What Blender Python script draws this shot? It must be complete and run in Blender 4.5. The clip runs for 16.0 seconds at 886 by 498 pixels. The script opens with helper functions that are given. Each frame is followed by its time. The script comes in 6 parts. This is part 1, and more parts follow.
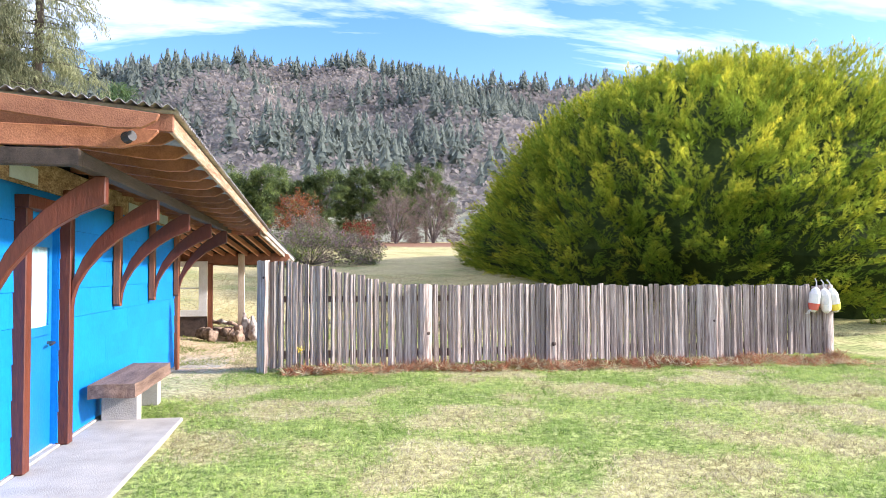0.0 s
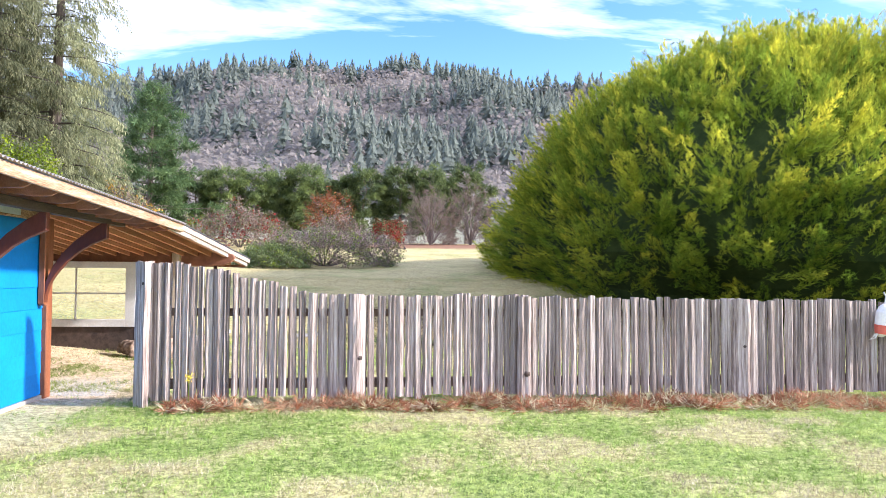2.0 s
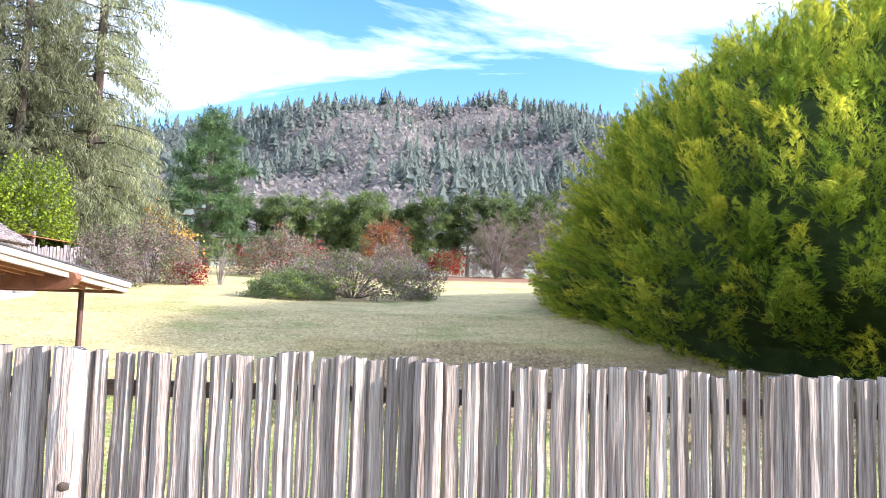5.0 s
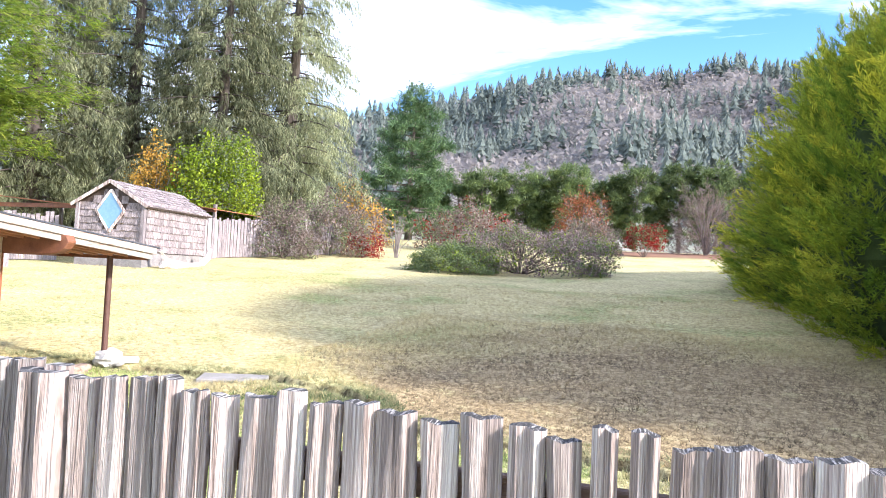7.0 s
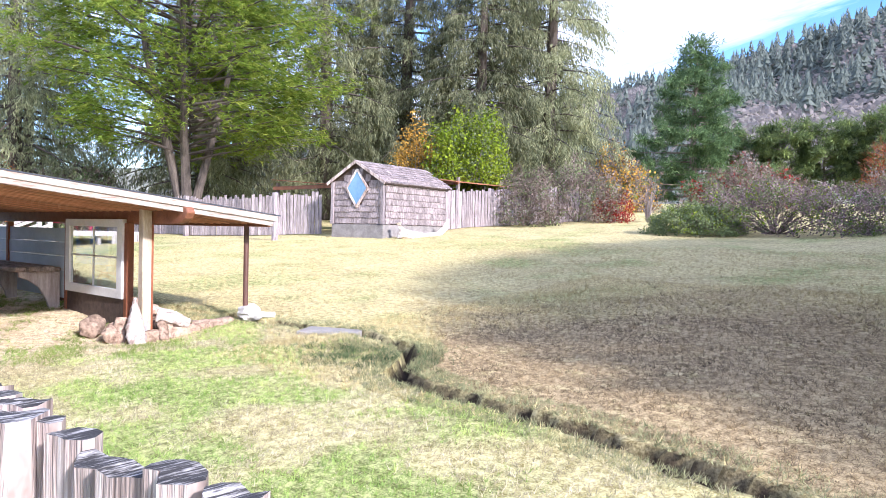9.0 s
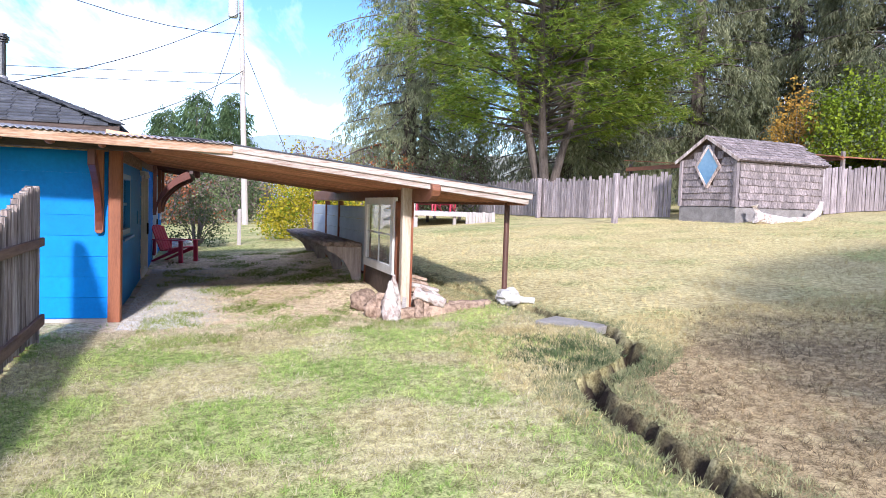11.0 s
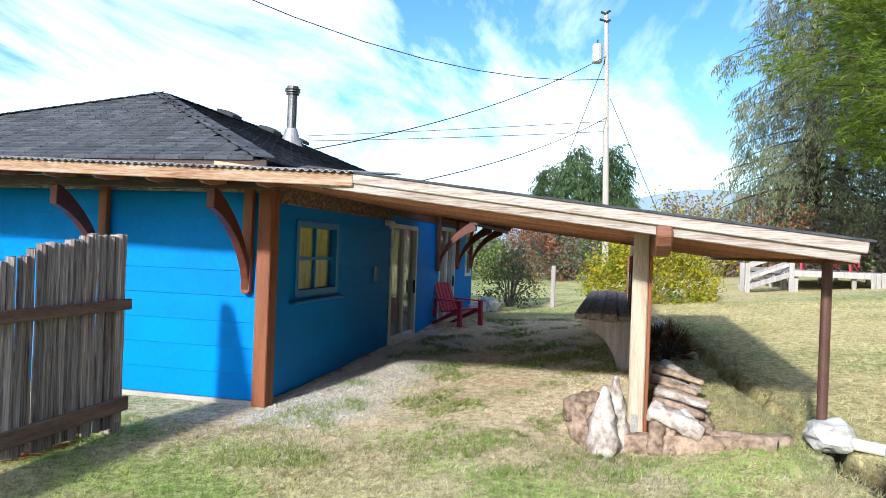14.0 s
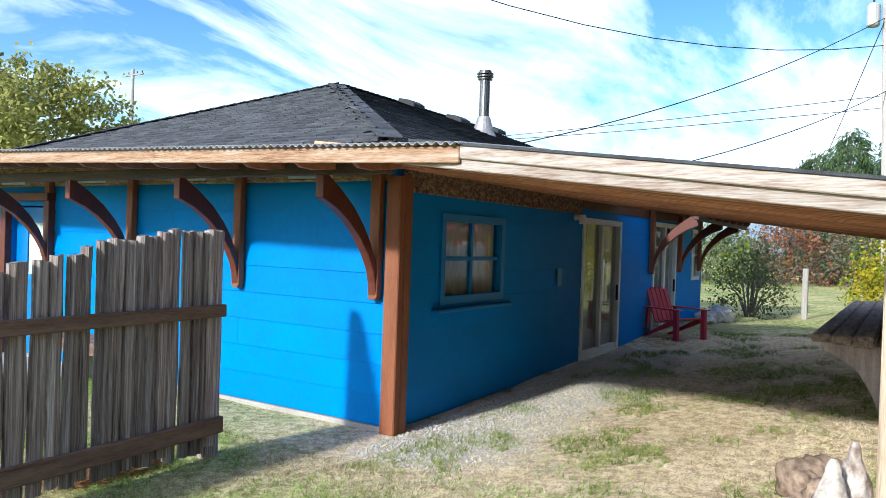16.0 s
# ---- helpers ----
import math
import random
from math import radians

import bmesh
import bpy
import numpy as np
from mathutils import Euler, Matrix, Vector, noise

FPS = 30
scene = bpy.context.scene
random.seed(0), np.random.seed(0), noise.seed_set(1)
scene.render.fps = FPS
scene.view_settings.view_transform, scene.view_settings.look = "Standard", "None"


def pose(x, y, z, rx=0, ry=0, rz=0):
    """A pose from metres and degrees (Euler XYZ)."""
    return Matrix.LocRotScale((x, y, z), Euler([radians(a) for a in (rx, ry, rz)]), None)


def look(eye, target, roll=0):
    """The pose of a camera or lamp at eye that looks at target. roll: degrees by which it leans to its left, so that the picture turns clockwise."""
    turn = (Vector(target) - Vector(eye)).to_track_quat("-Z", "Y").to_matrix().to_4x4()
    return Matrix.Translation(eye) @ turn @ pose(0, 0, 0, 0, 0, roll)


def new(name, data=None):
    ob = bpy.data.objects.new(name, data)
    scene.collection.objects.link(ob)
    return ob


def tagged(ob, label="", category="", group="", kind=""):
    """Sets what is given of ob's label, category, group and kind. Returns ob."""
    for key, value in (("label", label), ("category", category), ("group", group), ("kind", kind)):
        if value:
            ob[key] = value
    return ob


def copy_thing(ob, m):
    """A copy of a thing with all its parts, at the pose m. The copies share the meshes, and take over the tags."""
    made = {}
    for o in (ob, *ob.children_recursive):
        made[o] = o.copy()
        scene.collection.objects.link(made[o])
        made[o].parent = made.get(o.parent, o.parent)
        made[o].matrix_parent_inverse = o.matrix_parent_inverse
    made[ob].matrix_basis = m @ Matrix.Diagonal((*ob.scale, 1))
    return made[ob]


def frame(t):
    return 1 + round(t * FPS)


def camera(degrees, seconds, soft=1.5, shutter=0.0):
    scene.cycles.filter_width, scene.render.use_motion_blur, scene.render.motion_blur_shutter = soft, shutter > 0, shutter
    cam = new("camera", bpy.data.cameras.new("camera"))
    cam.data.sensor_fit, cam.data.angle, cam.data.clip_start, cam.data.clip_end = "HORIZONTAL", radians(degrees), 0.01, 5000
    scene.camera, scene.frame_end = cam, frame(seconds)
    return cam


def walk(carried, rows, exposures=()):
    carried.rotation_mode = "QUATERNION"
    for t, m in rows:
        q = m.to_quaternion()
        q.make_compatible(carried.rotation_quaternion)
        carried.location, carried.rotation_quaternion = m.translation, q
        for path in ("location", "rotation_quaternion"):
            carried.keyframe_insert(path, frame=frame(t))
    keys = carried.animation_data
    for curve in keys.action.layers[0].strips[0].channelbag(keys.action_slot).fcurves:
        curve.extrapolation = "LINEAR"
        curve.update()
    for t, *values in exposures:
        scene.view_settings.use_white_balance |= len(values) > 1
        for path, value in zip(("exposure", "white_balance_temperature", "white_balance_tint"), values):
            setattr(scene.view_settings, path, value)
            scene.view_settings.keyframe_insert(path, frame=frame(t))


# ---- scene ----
cam = camera(61.8, 16.0, soft=0.7)
EXPOSURES = ((0.0, 1.8, 6300, 17), (3.7, 2.06, 6050, 18), (5.8, 2.12, 6100, 13), (9.0, 1.84, 5750, 20), (10.2, 1.53, 5700, 21), (12.3, 1.24, 5900, 11), (16.0, 1.19, 5850, 5))
PATH = [
    (0, (2.391, -13.227, 1.644), (2.724, -11.256, 1.705), -0.1),
    (0.5, (2.817, -12.602, 1.685), (3.079, -10.621, 1.76), 0.4),
    (1, (3.358, -11.987, 1.701), (3.539, -9.997, 1.789), 0.5),
    (1.5, (3.902, -11.309, 1.693), (4.067, -9.317, 1.768), 0.5),
    (2, (4.387, -10.517, 1.707), (4.577, -8.527, 1.774), 0.5),
    (2.5, (4.854, -9.711, 1.688), (5.04, -7.722, 1.779), 0.4),
    (3, (5.274, -8.941, 1.721), (5.426, -6.951, 1.844), 0.5),
    (3.5, (5.582, -7.969, 1.713), (5.684, -5.975, 1.839), 0.8),
    (3.7, (5.766, -7.597, 1.759), (5.845, -5.602, 1.878), 1.0),
    (5.8, (7.169, -4.011, 1.745), (7.011, -2.025, 1.92), 2.3),
    (6, (7.371, -3.702, 1.75), (7.17, -1.718, 1.904), 2.5),
    (6.5, (7.945, -3.109, 1.756), (7.546, -1.152, 1.862), 2.9),
    (7, (8.543, -2.725, 1.812), (7.909, -0.829, 1.883), 2.9),
    (7.5, (9.221, -2.381, 1.799), (8.433, -0.543, 1.838), 3.6),
    (8, (9.957, -2.005, 1.78), (9.016, -0.241, 1.78), 4.0),
    (8.5, (10.591, -1.54, 1.749), (9.449, 0.102, 1.726), 2.7),
    (9, (11.126, -1.14, 1.762), (9.783, 0.341, 1.722), 1.3),
    (9.5, (11.633, -0.692, 1.76), (10.068, 0.551, 1.707), 1.3),
    (10, (11.871, -0.107, 1.721), (10.12, 0.857, 1.646), 1.4),
    (10.2, (11.796, 0.151, 1.726), (10.0, 1.027, 1.641), 1.7),
    (12.3, (9.768, 2.464, 1.813), (7.779, 2.656, 1.732), 1.4),
    (12.5, (9.529, 2.664, 1.826), (7.533, 2.758, 1.758), 1.6),
    (13, (8.89, 3.071, 1.791), (6.895, 2.939, 1.758), 1.9),
    (13.5, (8.193, 3.422, 1.814), (6.216, 3.116, 1.804), 2.2),
    (14, (7.523, 3.709, 1.811), (5.577, 3.251, 1.812), 2.2),
    (14.5, (6.924, 3.847, 1.811), (5.006, 3.28, 1.813), 1.9),
    (15, (6.407, 3.934, 1.823), (4.517, 3.28, 1.817), 1.9),
    (15.5, (5.926, 3.886, 1.813), (4.102, 3.068, 1.797), 2.0),
    (16, (5.59, 3.96, 1.81), (3.897, 2.895, 1.789), 2.0),
]
walk(cam, [(t, look(eye, aim, lean_by)) for t, eye, aim, lean_by in PATH], EXPOSURES)

# ---- world, sun, exposure ----
SUN_DIR = Vector((1.0, -0.18, 0.50)).normalized()
world = bpy.data.worlds.new("world")
scene.world = world
world.use_nodes = True
wn, wl = world.node_tree.nodes, world.node_tree.links
wn.clear()
w_out, w_bg, w_sky = wn.new("ShaderNodeOutputWorld"), wn.new("ShaderNodeBackground"), wn.new("ShaderNodeTexSky")
w_sky.sky_type, w_sky.sun_disc = "NISHITA", False
w_sky.sun_elevation = math.asin(SUN_DIR.z)
w_sky.sun_rotation = math.atan2(SUN_DIR.x, SUN_DIR.y)
w_sky.air_density, w_sky.dust_density, w_sky.ozone_density = 1.0, 0.6, 2.0
w_bg.inputs["Strength"].default_value = 0.15
w_tc, w_sep, w_cmb = wn.new("ShaderNodeTexCoord"), wn.new("ShaderNodeSeparateXYZ"), wn.new("ShaderNodeCombineXYZ")
w_add, w_dx, w_dy = (wn.new("ShaderNodeMath") for _ in range(3))
w_add.operation, w_dx.operation, w_dy.operation = "ADD", "DIVIDE", "DIVIDE"
w_add.inputs[1].default_value = 0.16
wl.new(w_tc.outputs["Generated"], w_sep.inputs[0])
wl.new(w_sep.outputs["Z"], w_add.inputs[0])
for d, axis in ((w_dx, "X"), (w_dy, "Y")):
    wl.new(w_sep.outputs[axis], d.inputs[0])
    wl.new(w_add.outputs[0], d.inputs[1])
wl.new(w_dx.outputs[0], w_cmb.inputs[0])
wl.new(w_dy.outputs[0], w_cmb.inputs[1])
w_map = wn.new("ShaderNodeMapping")
w_map.inputs["Scale"].default_value = (0.5, 1.25, 1)
w_map.inputs["Location"].default_value = (3.1, 0.7, 0)
w_map.inputs["Rotation"].default_value = (0, 0, 0.25)
wl.new(w_cmb.outputs[0], w_map.inputs[0])
w_noise = wn.new("ShaderNodeTexNoise")
w_noise.inputs["Scale"].default_value = 1.0
w_noise.inputs["Detail"].default_value = 7
w_noise.inputs["Roughness"].default_value = 0.62
w_noise.inputs["Distortion"].default_value = 0.6
wl.new(w_map.outputs[0], w_noise.inputs["Vector"])
w_ramp = wn.new("ShaderNodeValToRGB")
w_ramp.color_ramp.elements[0].position, w_ramp.color_ramp.elements[1].position = 0.445, 0.83
wl.new(w_noise.outputs[0], w_ramp.inputs[0])
w_mix = wn.new("ShaderNodeMix")
w_mix.data_type = "RGBA"
wl.new(w_ramp.outputs[0], w_mix.inputs["Factor"])
w_deep = wn.new("ShaderNodeHueSaturation")
w_deep.inputs["Saturation"].default_value, w_deep.inputs["Value"].default_value = 1.3, 0.7
w_deep.inputs["Hue"].default_value = 0.51
wl.new(w_sky.outputs[0], w_deep.inputs["Color"])
wl.new(w_deep.outputs[0], w_mix.inputs["A"])
w_mix.inputs["B"].default_value = (8.6, 8.4, 8.1, 1)
wl.new(w_mix.outputs["Result"], w_bg.inputs["Color"])
wl.new(w_bg.outputs[0], w_out.inputs[0])

sun_lamp = bpy.data.lights.new("sun", "SUN")
sun_lamp.energy, sun_lamp.angle, sun_lamp.color = 2.45, radians(3.2), (1.0, 0.94, 0.84)
new("sun", sun_lamp).matrix_basis = look(SUN_DIR * 50, (0, 0, 0))

# ---- materials ----


def surface(name, dark, light, scale=4.0, rough=0.8, bump=0.3, stretch=(1, 1, 1), vary=0.25, metal=0.0, fine=12.0, third=None, sheen=0.0):
    """A procedural surface: two colours mixed by coarse and fine noise, bumped, varied from piece to piece."""
    m = bpy.data.materials.new(name)
    m.use_nodes = True
    n, l = m.node_tree.nodes, m.node_tree.links
    bsdf = n["Principled BSDF"]
    tc, info, geo = n.new("ShaderNodeTexCoord"), n.new("ShaderNodeObjectInfo"), n.new("ShaderNodeNewGeometry")
    mul = n.new("ShaderNodeVectorMath")
    mul.operation = "MULTIPLY_ADD"
    comb = n.new("ShaderNodeCombineXYZ")
    for k in range(3):
        l.new(info.outputs["Random"], comb.inputs[k])
    mul.inputs[1].default_value = (37.0, 53.0, 29.0)
    l.new(comb.outputs[0], mul.inputs[0])
    l.new(tc.outputs["Object"], mul.inputs[2])
    mp = n.new("ShaderNodeMapping")
    mp.inputs["Scale"].default_value = stretch
    l.new(mul.outputs[0], mp.inputs[0])
    coarse, grain = n.new("ShaderNodeTexNoise"), n.new("ShaderNodeTexNoise")
    for t, s, d in ((coarse, scale, 5), (grain, scale * fine, 3)):
        t.inputs["Scale"].default_value, t.inputs["Detail"].default_value = s, d
        t.inputs["Roughness"].default_value = 0.6
        l.new(mp.outputs[0], t.inputs["Vector"])
    mixf = n.new("ShaderNodeMath")
    mixf.operation = "MULTIPLY_ADD"
    mixf.inputs[1].default_value = 0.45
    l.new(grain.outputs[0], mixf.inputs[0])
    half = n.new("ShaderNodeMath")
    half.operation = "MULTIPLY"
    half.inputs[1].default_value = 0.55
    l.new(coarse.outputs[0], half.inputs[0])
    l.new(half.outputs[0], mixf.inputs[2])
    ramp = n.new("ShaderNodeValToRGB")
    e = ramp.color_ramp.elements
    e[0].position, e[1].position = 0.36, 0.64
    e[0].color, e[1].color = (*dark, 1), (*light, 1)
    if third:
        k = e.new(0.5)
        k.color = (*third, 1)
    l.new(mixf.outputs[0], ramp.inputs[0])
    hsv = n.new("ShaderNodeHueSaturation")
    addr = n.new("ShaderNodeMath")
    addr.operation = "ADD"
    l.new(info.outputs["Random"], addr.inputs[0])
    l.new(geo.outputs["Random Per Island"], addr.inputs[1])
    rng = n.new("ShaderNodeMapRange")
    rng.inputs["From Min"].default_value, rng.inputs["From Max"].default_value = 0.0, 2.0
    rng.inputs["To Min"].default_value, rng.inputs["To Max"].default_value = 1 - vary, 1 + vary
    l.new(addr.outputs[0], rng.inputs["Value"])
    l.new(rng.outputs[0], hsv.inputs["Value"])
    l.new(ramp.outputs[0], hsv.inputs["Color"])
    l.new(hsv.outputs[0], bsdf.inputs["Base Color"])
    bsdf.inputs["Roughness"].default_value, bsdf.inputs["Metallic"].default_value = rough, metal
    if sheen:
        bsdf.inputs["Specular IOR Level"].default_value = sheen
    if bump:
        b = n.new("ShaderNodeBump")
        b.inputs["Strength"].default_value, b.inputs["Distance"].default_value = bump, 0.02
        l.new(grain.outputs[0], b.inputs["Height"])
        l.new(b.outputs[0], bsdf.inputs["Normal"])
    return m


def leaf_surface(name, dark, light, third=None, vary=0.35, back=0.25, young=None):
    """Foliage: a surface with some light passing through it; young is the colour of the newest growth."""
    m = surface(name, dark, light, 0.9, 0.75, 0.0, vary=vary, third=third, fine=6, sheen=0.12)
    n, l = m.node_tree.nodes, m.node_tree.links
    bsdf, out = n["Principled BSDF"], n["Material Output"]
    if young:
        grown, tint = n.new("ShaderNodeAttribute"), n.new("ShaderNodeMix")
        grown.attribute_name, tint.data_type = "young", "RGBA"
        hsv = bsdf.inputs["Base Color"].links[0].from_node
        l.new(grown.outputs["Fac"], tint.inputs["Factor"])
        l.new(hsv.inputs["Color"].links[0].from_socket, tint.inputs["A"])
        tint.inputs["B"].default_value = (*young, 1)
        l.new(tint.outputs["Result"], hsv.inputs["Color"])
    tr, mix = n.new("ShaderNodeBsdfTranslucent"), n.new("ShaderNodeMixShader")
    l.new(bsdf.inputs["Base Color"].links[0].from_socket, tr.inputs["Color"])
    mix.inputs[0].default_value = back
    l.new(bsdf.outputs[0], mix.inputs[1])
    l.new(tr.outputs[0], mix.inputs[2])
    l.new(mix.outputs[0], out.inputs["Surface"])
    return m


BLUE = surface("blue_paint", (0.002, 0.19, 0.6), (0.003, 0.24, 0.72), 1.5, 0.6, 0.12, vary=0.07, sheen=0.2)
BLUE_TRIM = surface("blue_trim_paint", (0.003, 0.16, 0.48), (0.005, 0.2, 0.55), 2, 0.4, 0.1, vary=0.05)
RED_STAIN = surface("red_brown_stain", (0.08, 0.017, 0.009), (0.15, 0.034, 0.017), 3, 0.5, 0.25, (1, 1, 0.25), 0.15)
CEDAR = surface("orange_cedar", (0.2, 0.07, 0.034), (0.37, 0.15, 0.078), 2.5, 0.6, 0.3, (3, 0.4, 3), 0.5)
# Cedar lightened for the joists to paint in light bounced off the ground.
JOIST = surface("bounce_lit_cedar_joist", (0.42, 0.17, 0.09), (0.68, 0.34, 0.2), 2.5, 0.6, 0.3, (3, 0.4, 3), 0.5)
CEDAR_Z = surface("orange_cedar_post", (0.17, 0.05, 0.02), (0.3, 0.1, 0.042), 2.5, 0.55, 0.3, (3, 3, 0.4), 0.15)
PALE_WOOD = surface("pale_weathered_board", (0.24, 0.14, 0.1), (0.56, 0.5, 0.46), 2.2, 0.75, 0.4, (3, 0.5, 8), 0.2, third=(0.44, 0.37, 0.32), fine=6)
EAVE_BOARD = surface("peeling_eave_board", (0.2, 0.085, 0.04), (0.5, 0.4, 0.33), 2.4, 0.75, 0.4, (3, 0.6, 8), 0.2, third=(0.42, 0.26, 0.16), fine=6)
DARK_BEAM = surface("dark_old_beam", (0.035, 0.022, 0.018), (0.11, 0.075, 0.06), 2.5, 0.75, 0.4, (5, 0.4, 5), 0.15)
PLYWOOD = surface("bare_plywood", (0.13, 0.065, 0.035), (0.62, 0.46, 0.3), 7, 0.75, 0.3, (4, 1.0, 3), 0.1, fine=3, third=(0.34, 0.21, 0.12))
BLOTCHED = surface("blotched_brown_band", (0.03, 0.018, 0.013), (0.46, 0.32, 0.23), 14, 0.85, 0.6, (1, 1, 1.6), 0.1, third=(0.2, 0.12, 0.08), fine=3)
GREY_WOOD = surface("weathered_grey_picket", (0.1, 0.07, 0.058), (0.72, 0.65, 0.6), 1.9, 0.85, 0.8, (2.0, 1.1, 0.4), 0.6, third=(0.4, 0.315, 0.28), fine=7)
LICHEN = surface("black_and_white_lichen", (0.015, 0.014, 0.014), (0.5, 0.47, 0.44), 6, 0.9, 0.5, fine=4, third=(0.05, 0.045, 0.042))
GREY_RAIL = surface("weathered_brown_rail", (0.11, 0.06, 0.04), (0.25, 0.16, 0.11), 3, 0.85, 0.5, (0.35, 5, 5), 0.15)
SHAKE = surface("grey_cedar_shake", (0.1, 0.078, 0.078), (0.42, 0.36, 0.36), 4, 0.85, 0.6, (5, 5, 0.5), 0.6)
WALL_SHAKE = surface("dark_weathered_shake", (0.05, 0.038, 0.036), (0.36, 0.3, 0.29), 4, 0.85, 0.7, (1.6, 5, 0.5), 0.75, fine=5)
DRIFT = surface("bleached_driftwood", (0.25, 0.175, 0.145), (0.78, 0.71, 0.64), 6, 0.85, 0.8, (1, 1, 1), 0.2, fine=3)
DRIFT_BROWN = surface("brown_driftwood", (0.12, 0.072, 0.048), (0.52, 0.38, 0.28), 6, 0.9, 0.7, (1, 1, 1), 0.4, fine=3)
ASPHALT = surface("charcoal_asphalt_shingle", (0.03, 0.032, 0.038), (0.085, 0.088, 0.1), 6, 0.9, 0.5, vary=0.85, fine=20)
TIN = surface("old_galvanised_sheet", (0.24, 0.22, 0.22), (0.5, 0.48, 0.47), 3, 0.55, 0.15, vary=0.1, metal=0.4)
STEEL = surface("stove_pipe_metal", (0.05, 0.045, 0.042), (0.3, 0.29, 0.28), 4, 0.36, 0.1, (1, 1, 0.3), metal=0.9)
RUST = surface("brown_painted_steel", (0.07, 0.032, 0.024), (0.12, 0.055, 0.04), 5, 0.5, 0.2)
WHITE = surface("white_paint", (0.66, 0.65, 0.62), (0.82, 0.81, 0.79), 4, 0.5, 0.15, vary=0.08)
GREY_PAINT = surface("grey_blue_board_paint", (0.45, 0.52, 0.56), (0.58, 0.65, 0.69), 3, 0.65, 0.2, vary=0.08)
CONCRETE = surface("concrete", (0.33, 0.305, 0.28), (0.52, 0.485, 0.445), 3, 0.9, 0.35, fine=25)
ROCK = surface("pale_rock", (0.4, 0.38, 0.35), (0.72, 0.7, 0.67), 6, 0.85, 0.6)
CURTAIN = surface("cream_curtain", (0.46, 0.43, 0.38), (0.66, 0.63, 0.58), 3, 0.9, 0.2, (6, 6, 0.3), 0.1)
RED_PLASTIC = surface("dark_red_plastic", (0.42, 0.03, 0.055), (0.52, 0.045, 0.075), 3, 0.4, 0.05, vary=0.05)
BARK = surface("bark", (0.11, 0.085, 0.07), (0.27, 0.22, 0.18), 4, 0.9, 0.6, (3, 3, 0.6))
BARK_DARK = surface("dark_bark", (0.05, 0.038, 0.032), (0.15, 0.12, 0.1), 4, 0.9, 0.6, (3, 3, 0.6))
BARK_GREY = surface("grey_twig", (0.13, 0.105, 0.095), (0.26, 0.22, 0.2), 4, 0.9, 0.2)
POLE_WOOD = surface("grey_pole_wood", (0.3, 0.26, 0.24), (0.48, 0.44, 0.41), 3, 0.85, 0.3, (4, 4, 0.3))
BLACK = surface("black_rubber", (0.012, 0.012, 0.014), (0.025, 0.025, 0.028), 5, 0.6, 0.0)
# Near-black colour paints in the shade of the unlit rooms.
DARK = surface("unlit_interior", (0.02, 0.02, 0.022), (0.035, 0.035, 0.037), 2, 0.9, 0.0)
GREY_TANK = surface("grey_transformer_paint", (0.4, 0.41, 0.42), (0.5, 0.51, 0.52), 4, 0.4, 0.0)
BUOY_W = surface("white_buoy_foam", (0.6, 0.58, 0.55), (0.8, 0.78, 0.74), 8, 0.8, 0.3)
BUOY_R = surface("red_buoy_band", (0.5, 0.09, 0.06), (0.62, 0.14, 0.1), 8, 0.7, 0.3)
BUOY_Y = surface("yellow_buoy_paint", (0.65, 0.5, 0.04), (0.8, 0.62, 0.08), 8, 0.7, 0.3)
ROPE = surface("white_rope", (0.5, 0.48, 0.44), (0.7, 0.68, 0.63), 20, 0.9, 0.3)

HEDGE_LEAF = leaf_surface("cypress_hedge_leaf", (0.08, 0.14, 0.02), (0.48, 0.6, 0.065), (0.23, 0.35, 0.04), 0.55, 0.55, young=(0.95, 0.84, 0.08))
# Dark colour for the shell that paints shade between the hedge boughs.
HEDGE_CORE = surface("hedge_inner_shade", (0.02, 0.032, 0.01), (0.05, 0.07, 0.02), 3, 0.9, 0.0, sheen=0.05)
CYPRESS_LEAF = leaf_surface("cypress_leaf", (0.1, 0.18, 0.03), (0.42, 0.55, 0.09), (0.24, 0.37, 0.055), 0.6, 0.6, young=(0.55, 0.6, 0.1))
SPRUCE_LEAF = leaf_surface("spruce_needles", (0.1, 0.12, 0.062), (0.4, 0.4, 0.23), (0.23, 0.245, 0.14), 0.6, back=0.5)
PINE_LEAF = leaf_surface("pine_needles", (0.055, 0.1, 0.05), (0.22, 0.3, 0.125), (0.12, 0.19, 0.085), 0.55, back=0.4)
SHOREPINE_LEAF = leaf_surface("shore_pine_needles", (0.06, 0.085, 0.045), (0.28, 0.34, 0.11), (0.14, 0.185, 0.075), 0.55, back=0.4)
YELLOW_LEAF = leaf_surface("yellow_green_leaf", (0.22, 0.2, 0.015), (0.5, 0.4, 0.03), (0.36, 0.31, 0.02))
LIME_LEAF = leaf_surface("lime_green_leaf", (0.1, 0.16, 0.012), (0.3, 0.36, 0.03), (0.19, 0.26, 0.02))
ORANGE_LEAF = leaf_surface("orange_autumn_leaf", (0.36, 0.18, 0.04), (0.68, 0.45, 0.1), (0.52, 0.31, 0.06))
RUSSET_LEAF = leaf_surface("russet_leaf", (0.24, 0.075, 0.03), (0.42, 0.17, 0.08))
RED_LEAF = leaf_surface("dark_red_leaf", (0.13, 0.012, 0.012), (0.34, 0.04, 0.03))
GREYBROWN_LEAF = leaf_surface("grey_brown_twigs", (0.11, 0.082, 0.07), (0.32, 0.25, 0.21))
DARK_TWIG = leaf_surface("dark_dead_twigs", (0.04, 0.028, 0.022), (0.13, 0.09, 0.07))
